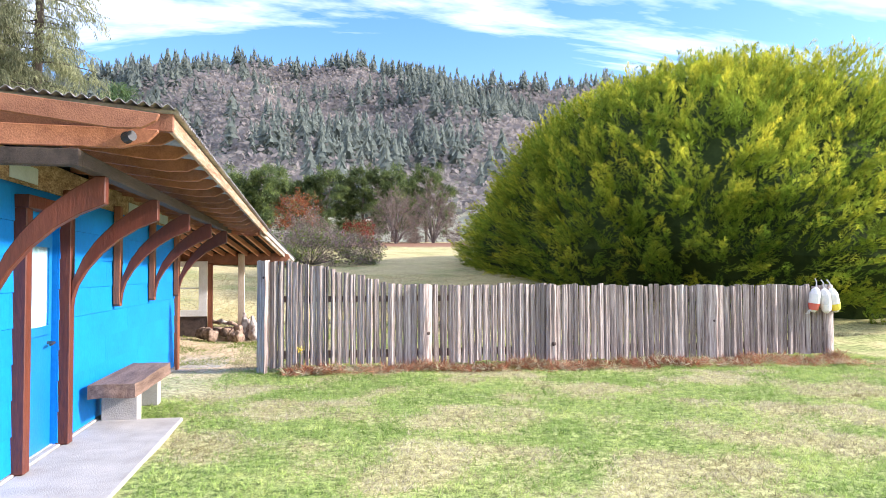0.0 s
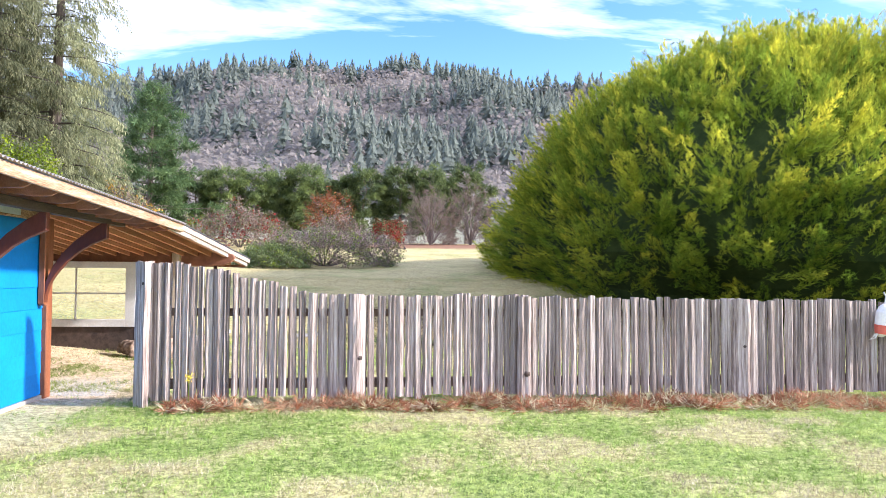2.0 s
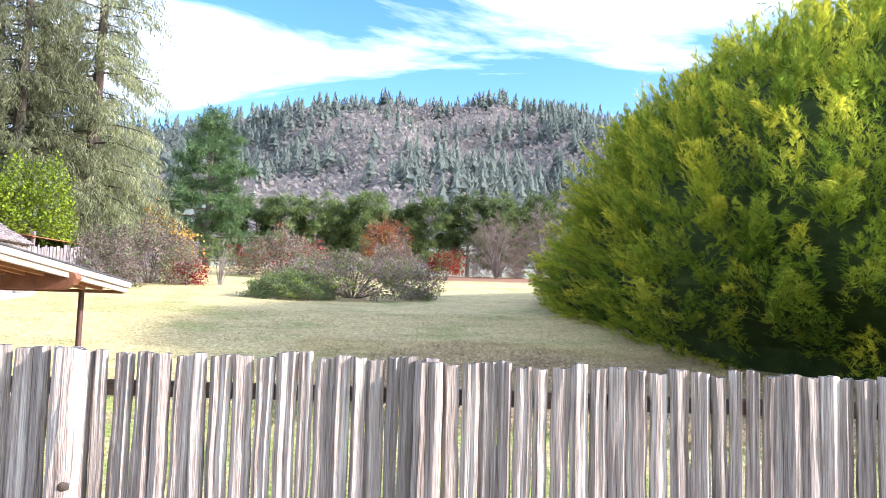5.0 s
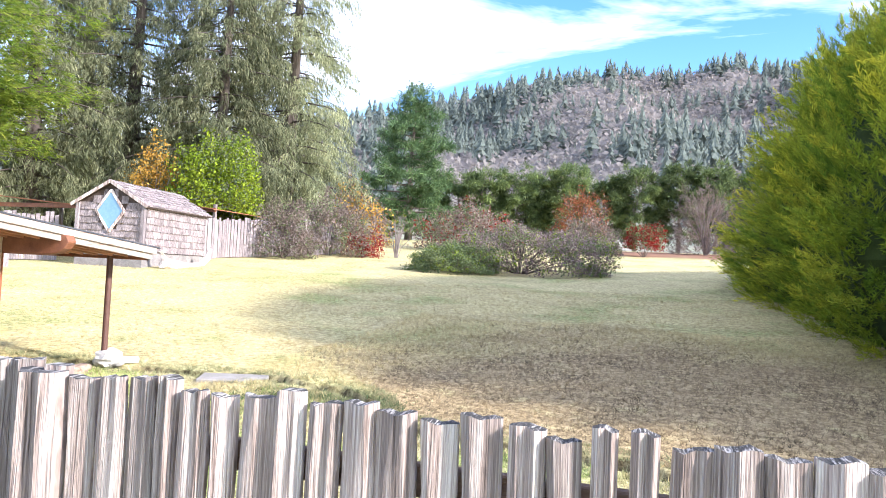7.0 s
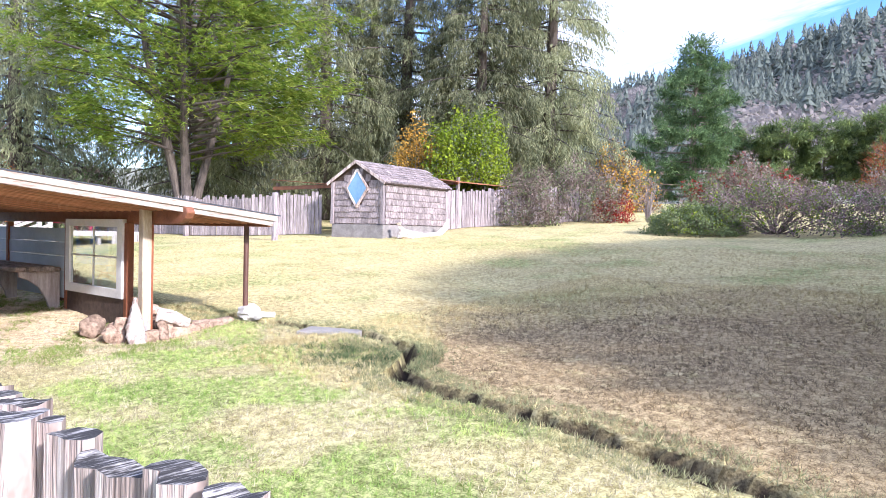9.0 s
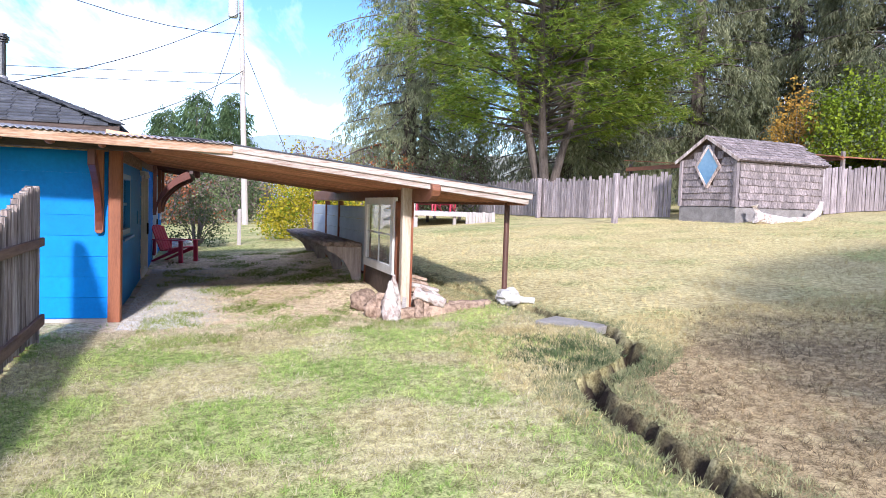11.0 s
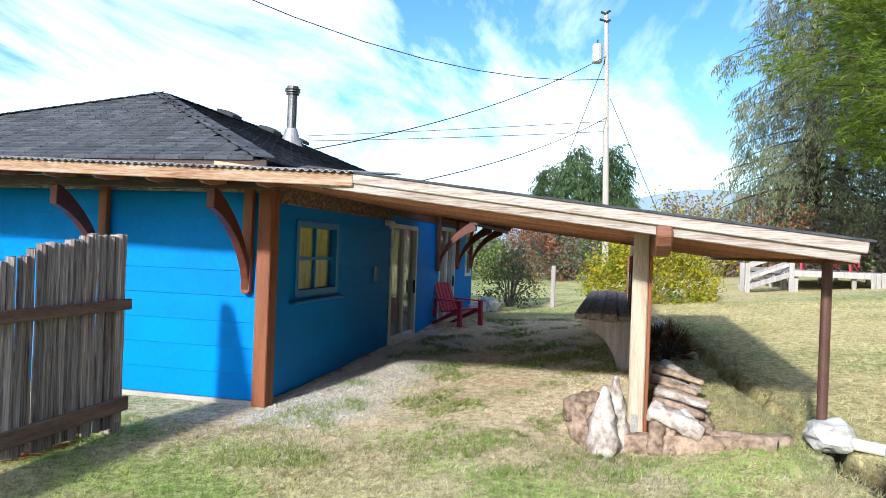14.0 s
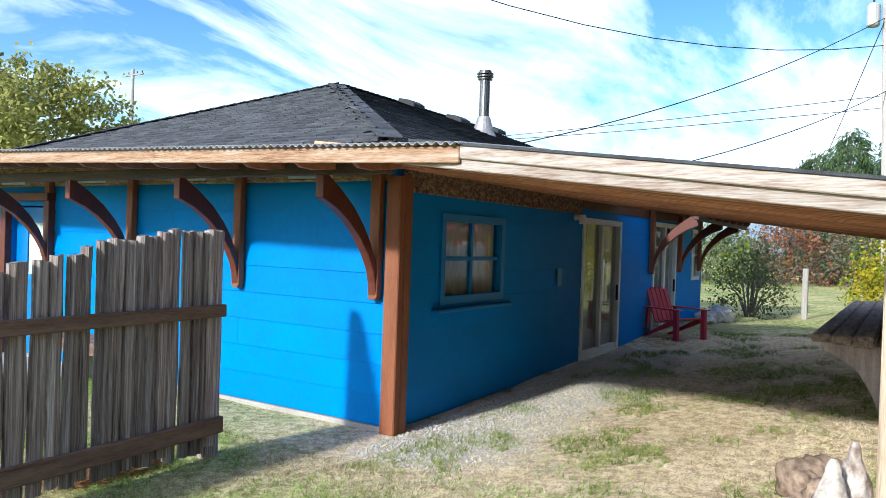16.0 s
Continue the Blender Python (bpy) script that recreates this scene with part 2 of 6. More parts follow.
MAUVE_LEAF = leaf_surface("mauve_heather_twigs", (0.13, 0.09, 0.09), (0.38, 0.28, 0.28))
DULLGREEN_LEAF = leaf_surface("dull_green_leaf", (0.08, 0.115, 0.055), (0.23, 0.27, 0.12))
# Hill colours are lifted and greyed to paint in the haze of distance.
HAZED_CONIFER = leaf_surface("far_conifers", (0.15, 0.18, 0.16), (0.27, 0.3, 0.255), vary=0.35, back=0.5)
HAZED_BROADLEAF = leaf_surface("far_bare_woods", (0.25, 0.222, 0.205), (0.38, 0.34, 0.315), vary=0.2, back=0.5)
HAZED_HILLSIDE = surface("far_hillside", (0.24, 0.2, 0.16), (0.38, 0.325, 0.265), 0.012, 0.95, 0.0, third=(0.26, 0.27, 0.18), fine=9)
# The ridge's blue is haze put straight into its base colour.
FAR_RIDGE = surface("haze_tinted_far_ridge", (0.2, 0.27, 0.36), (0.24, 0.31, 0.4), 0.01, 1.0, 0.0)
FERN = leaf_surface("dead_russet_fern", (0.1, 0.035, 0.02), (0.55, 0.32, 0.2), (0.3, 0.12, 0.065), 0.9)
GRASS_BLADE = leaf_surface("grass_blade", (0.11, 0.19, 0.03), (0.5, 0.55, 0.19), (0.27, 0.37, 0.1), 0.8)
STRAW_BLADE = leaf_surface("straw_blade", (0.38, 0.32, 0.15), (0.78, 0.7, 0.5), (0.58, 0.51, 0.33), 0.7)


def glass(name, tint, rough=0.02):
    m = bpy.data.materials.new(name)
    m.use_nodes = True
    n, l = m.node_tree.nodes, m.node_tree.links
    b = n["Principled BSDF"]
    b.inputs["Base Color"].default_value, b.inputs["Roughness"].default_value = (*tint, 1), rough
    b.inputs["Transmission Weight"].default_value, b.inputs["IOR"].default_value = 1.0, 1.45
    return m


GLASS = glass("window_glass", (0.9, 0.95, 0.95))


def ground_surface():
    """Lawn that goes from lush to dry, with bare earth and gravel under the lean-to and along the house."""
    m = bpy.data.materials.new("lawn_and_earth")
    m.use_nodes = True
    n, l = m.node_tree.nodes, m.node_tree.links
    bsdf = n["Principled BSDF"]
    bsdf.inputs["Roughness"].default_value = 0.95
    bsdf.inputs["Specular IOR Level"].default_value = 0.15
    geo, sep = n.new("ShaderNodeNewGeometry"), n.new("ShaderNodeSeparateXYZ")
    l.new(geo.outputs["Position"], sep.inputs[0])

    def noise_of(scale, detail=4):
        t = n.new("ShaderNodeTexNoise")
        t.inputs["Scale"].default_value, t.inputs["Detail"].default_value = scale, detail
        t.inputs["Roughness"].default_value = 0.62
        l.new(geo.outputs["Position"], t.inputs["Vector"])
        return t.outputs[0]

    def ramp_of(src, a, b, ca, cb):
        r = n.new("ShaderNodeValToRGB")
        r.color_ramp.elements[0].position, r.color_ramp.elements[1].position = a, b
        r.color_ramp.elements[0].color, r.color_ramp.elements[1].color = (*ca, 1), (*cb, 1)
        l.new(src, r.inputs[0])
        return r.outputs[0]

    def mix_of(fac, a, b):
        x = n.new("ShaderNodeMix")
        x.data_type = "RGBA"
        l.new(fac, x.inputs["Factor"])
        l.new(a, x.inputs["A"])
        l.new(b, x.inputs["B"])
        return x.outputs["Result"]

    def calc(op, a, b):
        x = n.new("ShaderNodeMath")
        x.operation = op
        for k, v in enumerate((a, b)):
            if isinstance(v, (int, float)):
                x.inputs[k].default_value = v
            else:
                l.new(v, x.inputs[k])
        return x.outputs[0]

    def span(src, lo, hi, soft):
        """1 inside lo..hi, fading over soft metres."""
        up, down = n.new("ShaderNodeMapRange"), n.new("ShaderNodeMapRange")
        for r, a, b in ((up, lo - soft, lo + soft), (down, hi + soft, hi - soft)):
            l.new(src, r.inputs["Value"])
            r.inputs["From Min"].default_value, r.inputs["From Max"].default_value = a, b
        return calc("MULTIPLY", up.outputs[0], down.outputs[0])

    x, y = sep.outputs["X"], sep.outputs["Y"]
    big, mid, clump, tiny = noise_of(0.35, 3), noise_of(2.3, 4), noise_of(11, 4), noise_of(55, 3)
    fine = calc("ADD", calc("MULTIPLY", clump, 0.5), calc("MULTIPLY", tiny, 0.5))
    lush = ramp_of(fine, 0.42, 0.6, (0.06, 0.1, 0.02), (0.42, 0.49, 0.16))
    dry = ramp_of(fine, 0.4, 0.62, (0.28, 0.225, 0.085), (0.8, 0.7, 0.37))
    brown = ramp_of(fine, 0.38, 0.62, (0.12, 0.078, 0.038), (0.58, 0.44, 0.24))
    earth = ramp_of(fine, 0.42, 0.58, (0.4, 0.28, 0.18), (0.85, 0.7, 0.49))
    gravel = ramp_of(tiny, 0.35, 0.65, (0.38, 0.33, 0.28), (0.78, 0.72, 0.64))
    pm = n.new("ShaderNodeMath")
    pm.operation = "MULTIPLY_ADD"
    l.new(mid, pm.inputs[0])
    pm.inputs[1].default_value = 0.6
    l.new(calc("MULTIPLY", big, 0.4), pm.inputs[2])
    straw = n.new("ShaderNodeAttribute")
    straw.attribute_name = "straw"
    patchy = ramp_of(calc("ADD", calc("MULTIPLY", pm.outputs[0], 0.8), calc("MULTIPLY", straw.outputs["Fac"], 0.34)), 0.42, 0.74, (0, 0, 0), (1, 1, 1))
    front = mix_of(calc("ADD", calc("MULTIPLY", patchy, 0.62), calc("MULTIPLY", span(y, -0.6, 400, 1.2), 0.27)), lush, dry)
    back = mix_of(calc("MULTIPLY", ramp_of(big, 0.5, 0.66, (0, 0, 0), (1, 1, 1)), 0.62), mix_of(calc("MULTIPLY", patchy, 0.3), dry, brown), lush)
    col = mix_of(span(y, 4.5, 400, 2.0), front, back)
    wob = calc("MULTIPLY", calc("SUBTRACT", mid, 0.5), 2.4)
    yw, xw = calc("ADD", y, wob), calc("ADD", x, wob)
    # Brown tone that paints the hedge's shadow into the dry lawn beyond the ditch.
    worn = n.new("ShaderNodeAttribute")
    worn.attribute_name = "worn"
    col = mix_of(calc("MULTIPLY", worn.outputs["Fac"], 0.95), col, mix_of(ramp_of(mid, 0.56, 0.74, (0, 0, 0), (0.7, 0.7, 0.7)), brown, dry))
    yard = calc("MULTIPLY", span(yw, -0.6, 4.3, 0.5), span(xw, -9.0, 1.7, 0.8))
    col = mix_of(calc("MULTIPLY", yard, ramp_of(mid, 0.34, 0.5, (0.25, 0.25, 0.25), (1, 1, 1))), col, earth)
    strip = calc("MULTIPLY", span(yw, 0.0, 1.35, 0.35), span(xw, -6.5, 0.6, 0.4))
    col = mix_of(calc("MULTIPLY", strip, 0.9), col, gravel)
    side = calc("MULTIPLY", span(yw, -3.2, -0.3, 0.4), span(xw, -1.0, 1.2, 0.35))
    col = mix_of(calc("MULTIPLY", side, 0.3), col, earth)
    soil = calc("MULTIPLY", span(yw, 48, 60, 1.5), span(xw, 0, 40, 2))
    col = mix_of(soil, col, ramp_of(fine, 0.3, 0.7, (0.2, 0.1, 0.06), (0.33, 0.19, 0.12)))
    # Ditch soil, taken near black to paint in the shade between its banks.
    ditch_dark = n.new("ShaderNodeAttribute")
    ditch_dark.attribute_name = "soil_shade"
    col = mix_of(ditch_dark.outputs["Fac"], col, ramp_of(fine, 0.3, 0.7, (0.018, 0.013, 0.009), (0.06, 0.043, 0.03)))
    l.new(col, bsdf.inputs["Base Color"])
    b = n.new("ShaderNodeBump")
    b.inputs["Strength"].default_value, b.inputs["Distance"].default_value = 0.6, 0.008
    hsum = n.new("ShaderNodeMath")
    hsum.operation = "ADD"
    l.new(fine, hsum.inputs[0])
    l.new(tiny, hsum.inputs[1])
    l.new(hsum.outputs[0], b.inputs["Height"])
    l.new(b.outputs[0], bsdf.inputs["Normal"])
    return m


LAWN = ground_surface()

# ---- mesh helpers ----


def part(name, bm, material, parent, label=""):
    me = bpy.data.meshes.new(name)
    bm.to_mesh(me)
    bm.free()
    me.materials.append(material)
    ob = new(name, me)
    if parent is not None:
        ob.parent = parent
    if label:
        ob["label"] = label
    return ob


def share(name, me, parent, m):
    """One more object on a mesh that exists already."""
    ob = new(name, me)
    ob.parent = parent
    ob.matrix_basis = m
    return ob


def thing(name, place, label, category, group="", kind="", turn=0.0):
    ob = new(name)
    ob.empty_display_size = 0.2
    ob.matrix_basis = pose(*place, 0, 0, turn)
    return tagged(ob, label, category, group, kind)


def box(bm, x0, x1, y0, y1, z0, z1, bevel=0.0):
    v = [bm.verts.new((x, y, z)) for x in (x0, x1) for y in (y0, y1) for z in (z0, z1)]
    f = [bm.faces.new([v[k] for k in q]) for q in ((0, 1, 3, 2), (4, 6, 7, 5), (0, 4, 5, 1), (2, 3, 7, 6), (0, 2, 6, 4), (1, 5, 7, 3))]
    if bevel:
        edges = list({e for q in f for e in q.edges})
        bmesh.ops.bevel(bm, geom=edges, offset=bevel, segments=1, affect="EDGES")
    return bm


def boxed(*a, bevel=0.006):
    return box(bmesh.new(), *a, bevel=bevel)


def beam(bm, p, q, w, h, bevel=0.006):
    """A board from p to q, w wide sideways and h high."""
    p, q = Vector(p), Vector(q)
    along = (q - p).normalized()
    side = along.cross((0, 0, 1))
    side = side.normalized() if side.length > 1e-4 else Vector((1, 0, 0))
    up = side.cross(along)
    tmp = box(bmesh.new(), 0, (q - p).length, -w / 2, w / 2, -h / 2, h / 2, bevel)
    m = Matrix((along, side, up)).transposed().to_4x4()
    m.translation = p
    tmp.transform(m)
    me = bpy.data.meshes.new("tmp")
    tmp.to_mesh(me)
    tmp.free()
    bm.from_mesh(me)
    bpy.data.meshes.remove(me)
    return bm


def tube(bm, pts, radii, n=8, caps=True):
    """A tapered tube along a line of points."""
    rings, pts = [], [Vector(p) for p in pts]
    for k, p in enumerate(pts):
        d = (pts[min(k + 1, len(pts) - 1)] - pts[max(k - 1, 0)]).normalized()
        a = d.orthogonal().normalized() if abs(d.z) > 0.9 else d.cross((0, 0, 1)).normalized()
        b = d.cross(a)
        r = radii[k] if hasattr(radii, "__len__") else radii
        rings.append([bm.verts.new(p + a * r * math.cos(2 * math.pi * j / n) + b * r * math.sin(2 * math.pi * j / n)) for j in range(n)])
    for r0, r1 in zip(rings, rings[1:]):
        for j in range(n):
            bm.faces.new((r0[j], r0[(j + 1) % n], r1[(j + 1) % n], r1[j]))
    if caps:
        bm.faces.new(rings[0][::-1])
        bm.faces.new(rings[-1])
    return bm


def prism(profile, x0, x1, axis="x", bevel=0.008):
    """A flat outline (two coordinates) given thickness along an axis."""
    bm = bmesh.new()
    put = {"x": lambda t, a, b: (t, a, b), "y": lambda t, a, b: (a, t, b)}[axis]
    lo, hi = ([bm.verts.new(put(t, a, b)) for a, b in profile] for t in (x0, x1))
    bm.faces.new(lo)
    bm.faces.new(hi[::-1])
    n = len(profile)
    for k in range(n):
        bm.faces.new((lo[k], hi[k], hi[(k + 1) % n], lo[(k + 1) % n]))
    bmesh.ops.recalc_face_normals(bm, faces=bm.faces)
    if bevel:
        bmesh.ops.bevel(bm, geom=[e for e in bm.edges if e.calc_face_angle(0) > 0.9], offset=bevel, segments=1, affect="EDGES")
    return bm


def raw_mesh(name, verts, faces, material, parent=None, smooth=False):
    """A mesh straight from arrays of corners and triangles or quads."""
    me = bpy.data.meshes.new(name)
    verts, faces = np.asarray(verts, np.float32), np.asarray(faces, np.int32)
    k = faces.shape[1]
    me.vertices.add(len(verts))
    me.vertices.foreach_set("co", verts.ravel())
    me.loops.add(faces.size)
    me.loops.foreach_set("vertex_index", faces.ravel())
    me.polygons.add(len(faces))
    me.polygons.foreach_set("loop_start", np.arange(0, faces.size, k, dtype=np.int32))
    me.polygons.foreach_set("use_smooth", np.full(len(faces), smooth))
    me.update()
    me.validate()
    me.materials.append(material)
    ob = new(name, me)
    ob.parent = parent
    return ob


RNG = np.random.default_rng(7)


def spray(blades, spread, width, droop, depth=0.25, seed=1):
    """A twig of slender blades in a fan, one unit long, along +x."""
    r = np.random.default_rng(seed)
    v, f = [], []
    for k in range(blades):
        a = spread * (2 * k / max(1, blades - 1) - 1) + r.normal(0, 0.12)
        tilt = r.normal(0, depth)
        ln = (1 - 0.35 * abs(a) / max(spread, 0.1)) * r.uniform(0.8, 1.05)
        d = np.array([math.cos(a) * math.cos(tilt), math.sin(a) * math.cos(tilt), math.sin(tilt)])
        s = np.array([-math.sin(a), math.cos(a), 0]) * width
        b = len(v)
        mid = d * ln * 0.5
        v += [d * 0.02, mid + s, d * ln - np.array([0, 0, droop * ln]), mid - s + np.array([0, 0, 0.03])]
        f += [(b, b + 1, b + 2), (b, b + 2, b + 3)]
    return np.array(v), np.array(f)


def feather(blades, seed):
    """A fine frond: narrow pointed scales along both sides of a twig, along +x."""
    r = np.random.default_rng(seed)
    v, f = [], []
    for k in range(blades):
        t, sgn = 0.75 * k / blades, (-1) ** k
        a = sgn * r.uniform(0.35, 0.75)
        ln = (0.55 - 0.3 * t) * r.uniform(0.8, 1.2)
        b = len(v)
        v += [(t - 0.07, 0, 0), (t + 0.09, 0, r.normal(0, 0.03)), (t + ln * math.cos(a), ln * math.sin(a), r.normal(0, 0.13))]
        f.append((b, b + 1, b + 2))
    b = len(v)
    v += [(0.1, -0.035, 0), (0.1, 0.035, 0), (1.05, 0, r.normal(0, 0.06))]
    f.append((b, b + 1, b + 2))
    return np.array(v), np.array(f)


def hanging_twig(blades, seed):
    """A twig that bows downwards, with short needles along both sides, along +x."""
    r = np.random.default_rng(seed)
    v, f = [], []
    for k in range(blades):
        t, sgn, ln = 0.85 * k / blades, (-1) ** k, r.uniform(0.2, 0.36)
        b = len(v)
        v += [(t - 0.07, 0, 0.02), (t + 0.08, 0, 0), (t + ln * 0.75, sgn * ln * 0.6, r.normal(-0.16, 0.1))]
        f.append((b, b + 1, b + 2))
    v = np.array(v)
    v[:, 2] -= 0.42 * v[:, 0] ** 2
    return v, np.array(f)


def tuft(leaves, width, seed=1):
    """A loose clump of small leaves, turned every way, about one unit across."""
    r = np.random.default_rng(seed)
    v, f = [], []
    for k in range(leaves):
        c = r.normal(0, 0.3, 3)
        a = r.normal(0, 1, 3)
        a /= np.linalg.norm(a)
        s = np.cross(a, r.normal(0, 1, 3))
        s /= np.linalg.norm(s)
        b = len(v)
        v += [c - a * width, c + s * width * 0.6, c + a * width, c - s * width * 0.6]
        f += [(b, b + 1, b + 2), (b, b + 2, b + 3)]
    return np.array(v), np.array(f)


def strew(points, dirs, sizes, templates, roll=1.0, ages=None):
    """Corners and faces of many sprays at points, each along its direction; with ages, also the age of each corner."""
    n = len(points)
    d = dirs / np.maximum(1e-6, np.linalg.norm(dirs, axis=1, keepdims=True))
    up = np.tile([0.0, 0, 1], (n, 1)) + RNG.normal(0, 0.35 * roll, (n, 3))
    side = np.cross(up, d)
    side /= np.maximum(1e-6, np.linalg.norm(side, axis=1, keepdims=True))
    top = np.cross(d, side)
    basis = np.stack([d, side, top], 1) * sizes[:, None, None]
    which = RNG.integers(0, len(templates), n)
    vs, fs, gs, base = [], [], [], 0
    for t, (tv, tf) in enumerate(templates):
        sel = np.nonzero(which == t)[0]
        if len(sel) == 0:
            continue
        v = np.einsum("kj,njm->nkm", tv, basis[sel]) + points[sel][:, None]
        f = tf[None] + (np.arange(len(sel)) * len(tv))[:, None, None] + base
        vs.append(v.reshape(-1, 3))
        fs.append(f.reshape(-1, 3))
        base += len(sel) * len(tv)
        if ages is not None:
            gs.append(np.clip(ages[sel][:, None] * (0.55 + 0.6 * tv[None, :, 0]), 0, 1).ravel())
    if ages is not None:
        return np.concatenate(vs), np.concatenate(fs), np.concatenate(gs)
    return np.concatenate(vs), np.concatenate(fs)


def age_leaves(ob, ages):
    """Store how new the growth is, corner by corner."""
    ob.data.attributes.new("young", "FLOAT", "POINT").data.foreach_set("value", ages.astype(np.float32))


FROND_SPRAYS = [feather(6, s + 10) for s in range(6)]
SPRUCE_SPRAYS = [hanging_twig(6, s + 120) for s in range(6)]
NEEDLE_SPRAYS = [spray(5, 0.8, 0.042, 0.35, 0.25, s + 20) for s in range(5)]
PINE_SPRAYS = [spray(6, 1.5, 0.065, 0.0, 0.6, s + 40) for s in range(5)]
LEAF_TUFTS = [tuft(7, 0.18, s + 60) for s in range(5)]
TWIG_SPRAYS = [spray(5, 0.7, 0.018, 0.0, 0.4, s + 80) for s in range(5)]

# ---- ground ----
TRENCH = ((-9.0, 4.7), (-4.0, 4.95), (-0.7, 5.2), (0.3, 5.36), (2.2, 5.5), (3.6, 5.55), (4.7, 5.3), (5.15, 4.95), (5.5, 4.3), (6.2, 4.08), (7.2, 3.95), (8.2, 3.85), (9.3, 3.65), (11.5, 3.2), (15.0, 2.6))


def height(x, y):
    """The lie of the land: level before the house, rising slowly behind it."""
    x, y = np.asarray(x, float), np.asarray(y, float)
    up = 0.078 * np.clip(y - 0.6, 0, 60) + 0.025 * np.clip(-x, 0, 12)
    lump = 0.02 * np.sin(x * 1.3 + 0.4 * y) * np.sin(y * 1.1 + 1.0) + 0.012 * np.sin(3.1 * x + y) * np.sin(2.7 * y - x)
    up = up - 0.14 * np.exp(-((x - 0.9) / 1.3) ** 2 - ((y - 3.9) / 0.75) ** 2)
    return up + lump * np.clip((np.abs(x) + np.abs(y)) / 3, 0, 1)


def straw_patch(x, y):
    """Where the lawn has dried to straw: 0 green, 1 pale."""
    a = np.sin(1.7 * x + 1.3 * np.sin(1.1 * y)) * np.sin(2.1 * y + 1.1 * np.sin(0.9 * x)) + 0.6 * np.sin(4.3 * x + 2 * y + np.sin(3 * y)) * np.sin(3.7 * y - 1.9 * x)
    return np.clip(0.45 + 0.75 * a, 0, 1)


def trench_depth(x, y):
    best = np.full(np.shape(x), 9.0)
    for (ax, ay), (bx, by) in zip(TRENCH, TRENCH[1:]):
        ux, uy = bx - ax, by - ay
        t = np.clip(((x - ax) * ux + (y - ay) * uy) / (ux * ux + uy * uy), 0, 1)
        best = np.minimum(best, np.hypot(x - ax - t * ux, y - ay - t * uy))
    rough = 0.05 * np.sin(4.3 * x) * np.sin(3.1 * y) + 0.03 * np.sin(9 * x + 5 * y) + 0.035 * np.sin(19 * x - 7 * y) * np.sin(15 * y + 3 * x) + 0.02 * np.sin(31 * x + 11 * y)
    return best + rough


def brown_shade_patch(x, y):
    """The brown ground beyond the ditch, with the hedge's shadow painted into its colour: 1 at its middle, fading into
    the meadow.
    """
    bank = np.interp(x, [p[0] for p in TRENCH], [p[1] for p in TRENCH])
    near = np.clip((y - bank + 0.05 + 2.5 * np.clip(5.4 - x, 0, 9) * -0.25) / 0.35, 0, 1)
    wave = 0.8 * np.sin(0.9 * x + 0.7 * y) + 0.5 * np.sin(2.3 * x - 1.7 * y)
    return near * np.clip((13.5 + wave - y) / 5.0, 0, 1) * np.clip((x - 2.4 + 0.5 * wave) / 3.0, 0, 1) * np.clip((13.5 - x) / 2.5, 0, 1)


def axis_lines(fine_lo, fine_hi, step, mid_lo, mid_hi, mid_step, far):
    a = list(np.arange(fine_lo, fine_hi + 1e-6, step))
    a = list(np.arange(mid_lo, fine_lo - 1e-6, mid_step)) + a + list(np.arange(fine_hi + mid_step, mid_hi, mid_step))
    for sgn in (-1, 1):
        v, s = (a[0] if sgn < 0 else a[-1]), mid_step * 1.5
        while abs(v) < far:
            v += sgn * s
            s *= 1.35
            a = [v] + a if sgn < 0 else a + [v]
    return np.array(a)


gx, gy = axis_lines(-6, 13.5, 0.075, -26, 26, 0.4, 2600), axis_lines(2.6, 6.0, 0.05, -18, 34, 0.35, 2600)
GX, GY = np.meshgrid(gx, gy)
td = trench_depth(GX, GY)
cut = np.clip((0.14 - td) / 0.07, 0, 1)
GZ = height(GX, GY) - np.where(GX < 0.3, 0.16, 0.27) * cut * cut * (3 - 2 * cut) + 0.018 * np.sin(7 * GX + 5 * GY) * np.sin(8 * GY - 3 * GX) * np.clip(1 - np.abs(td - 0.3) / 0.3, 0, 1)
nx, ny = len(gx), len(gy)
idx = np.arange(nx * ny).reshape(ny, nx)
quads = np.stack([idx[:-1, :-1], idx[:-1, 1:], idx[1:, 1:], idx[1:, :-1]], -1).reshape(-1, 4)
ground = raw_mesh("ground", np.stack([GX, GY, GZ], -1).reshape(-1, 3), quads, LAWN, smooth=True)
ground.data.attributes.new("soil_shade", "FLOAT", "POINT").data.foreach_set("value", (np.clip((0.17 - td) / 0.05, 0, 1) * np.where(GX < 0.3, 0.4, 1.0)).astype(np.float32).ravel())
ground.data.attributes.new("straw", "FLOAT", "POINT").data.foreach_set("value", straw_patch(GX, GY).astype(np.float32).ravel())
ground.data.attributes.new("worn", "FLOAT", "POINT").data.foreach_set("value", brown_shade_patch(GX, GY).astype(np.float32).ravel())
tagged(ground, "mown lawn, green near the fence and dry beyond, cut by a ditch", "lawn", kind="structure")


def gz(x, y):
    return float(height(x, y))

# ---- house ----
house = thing("house", (0, 0, 0), "bright blue lap-sided house with a dark hip roof and red-brown brackets", "house")
WALL_TOP, COURSE = 2.36, 0.285
HOUSE_BACK, HOUSE_SIDE = -12.0, -7.7


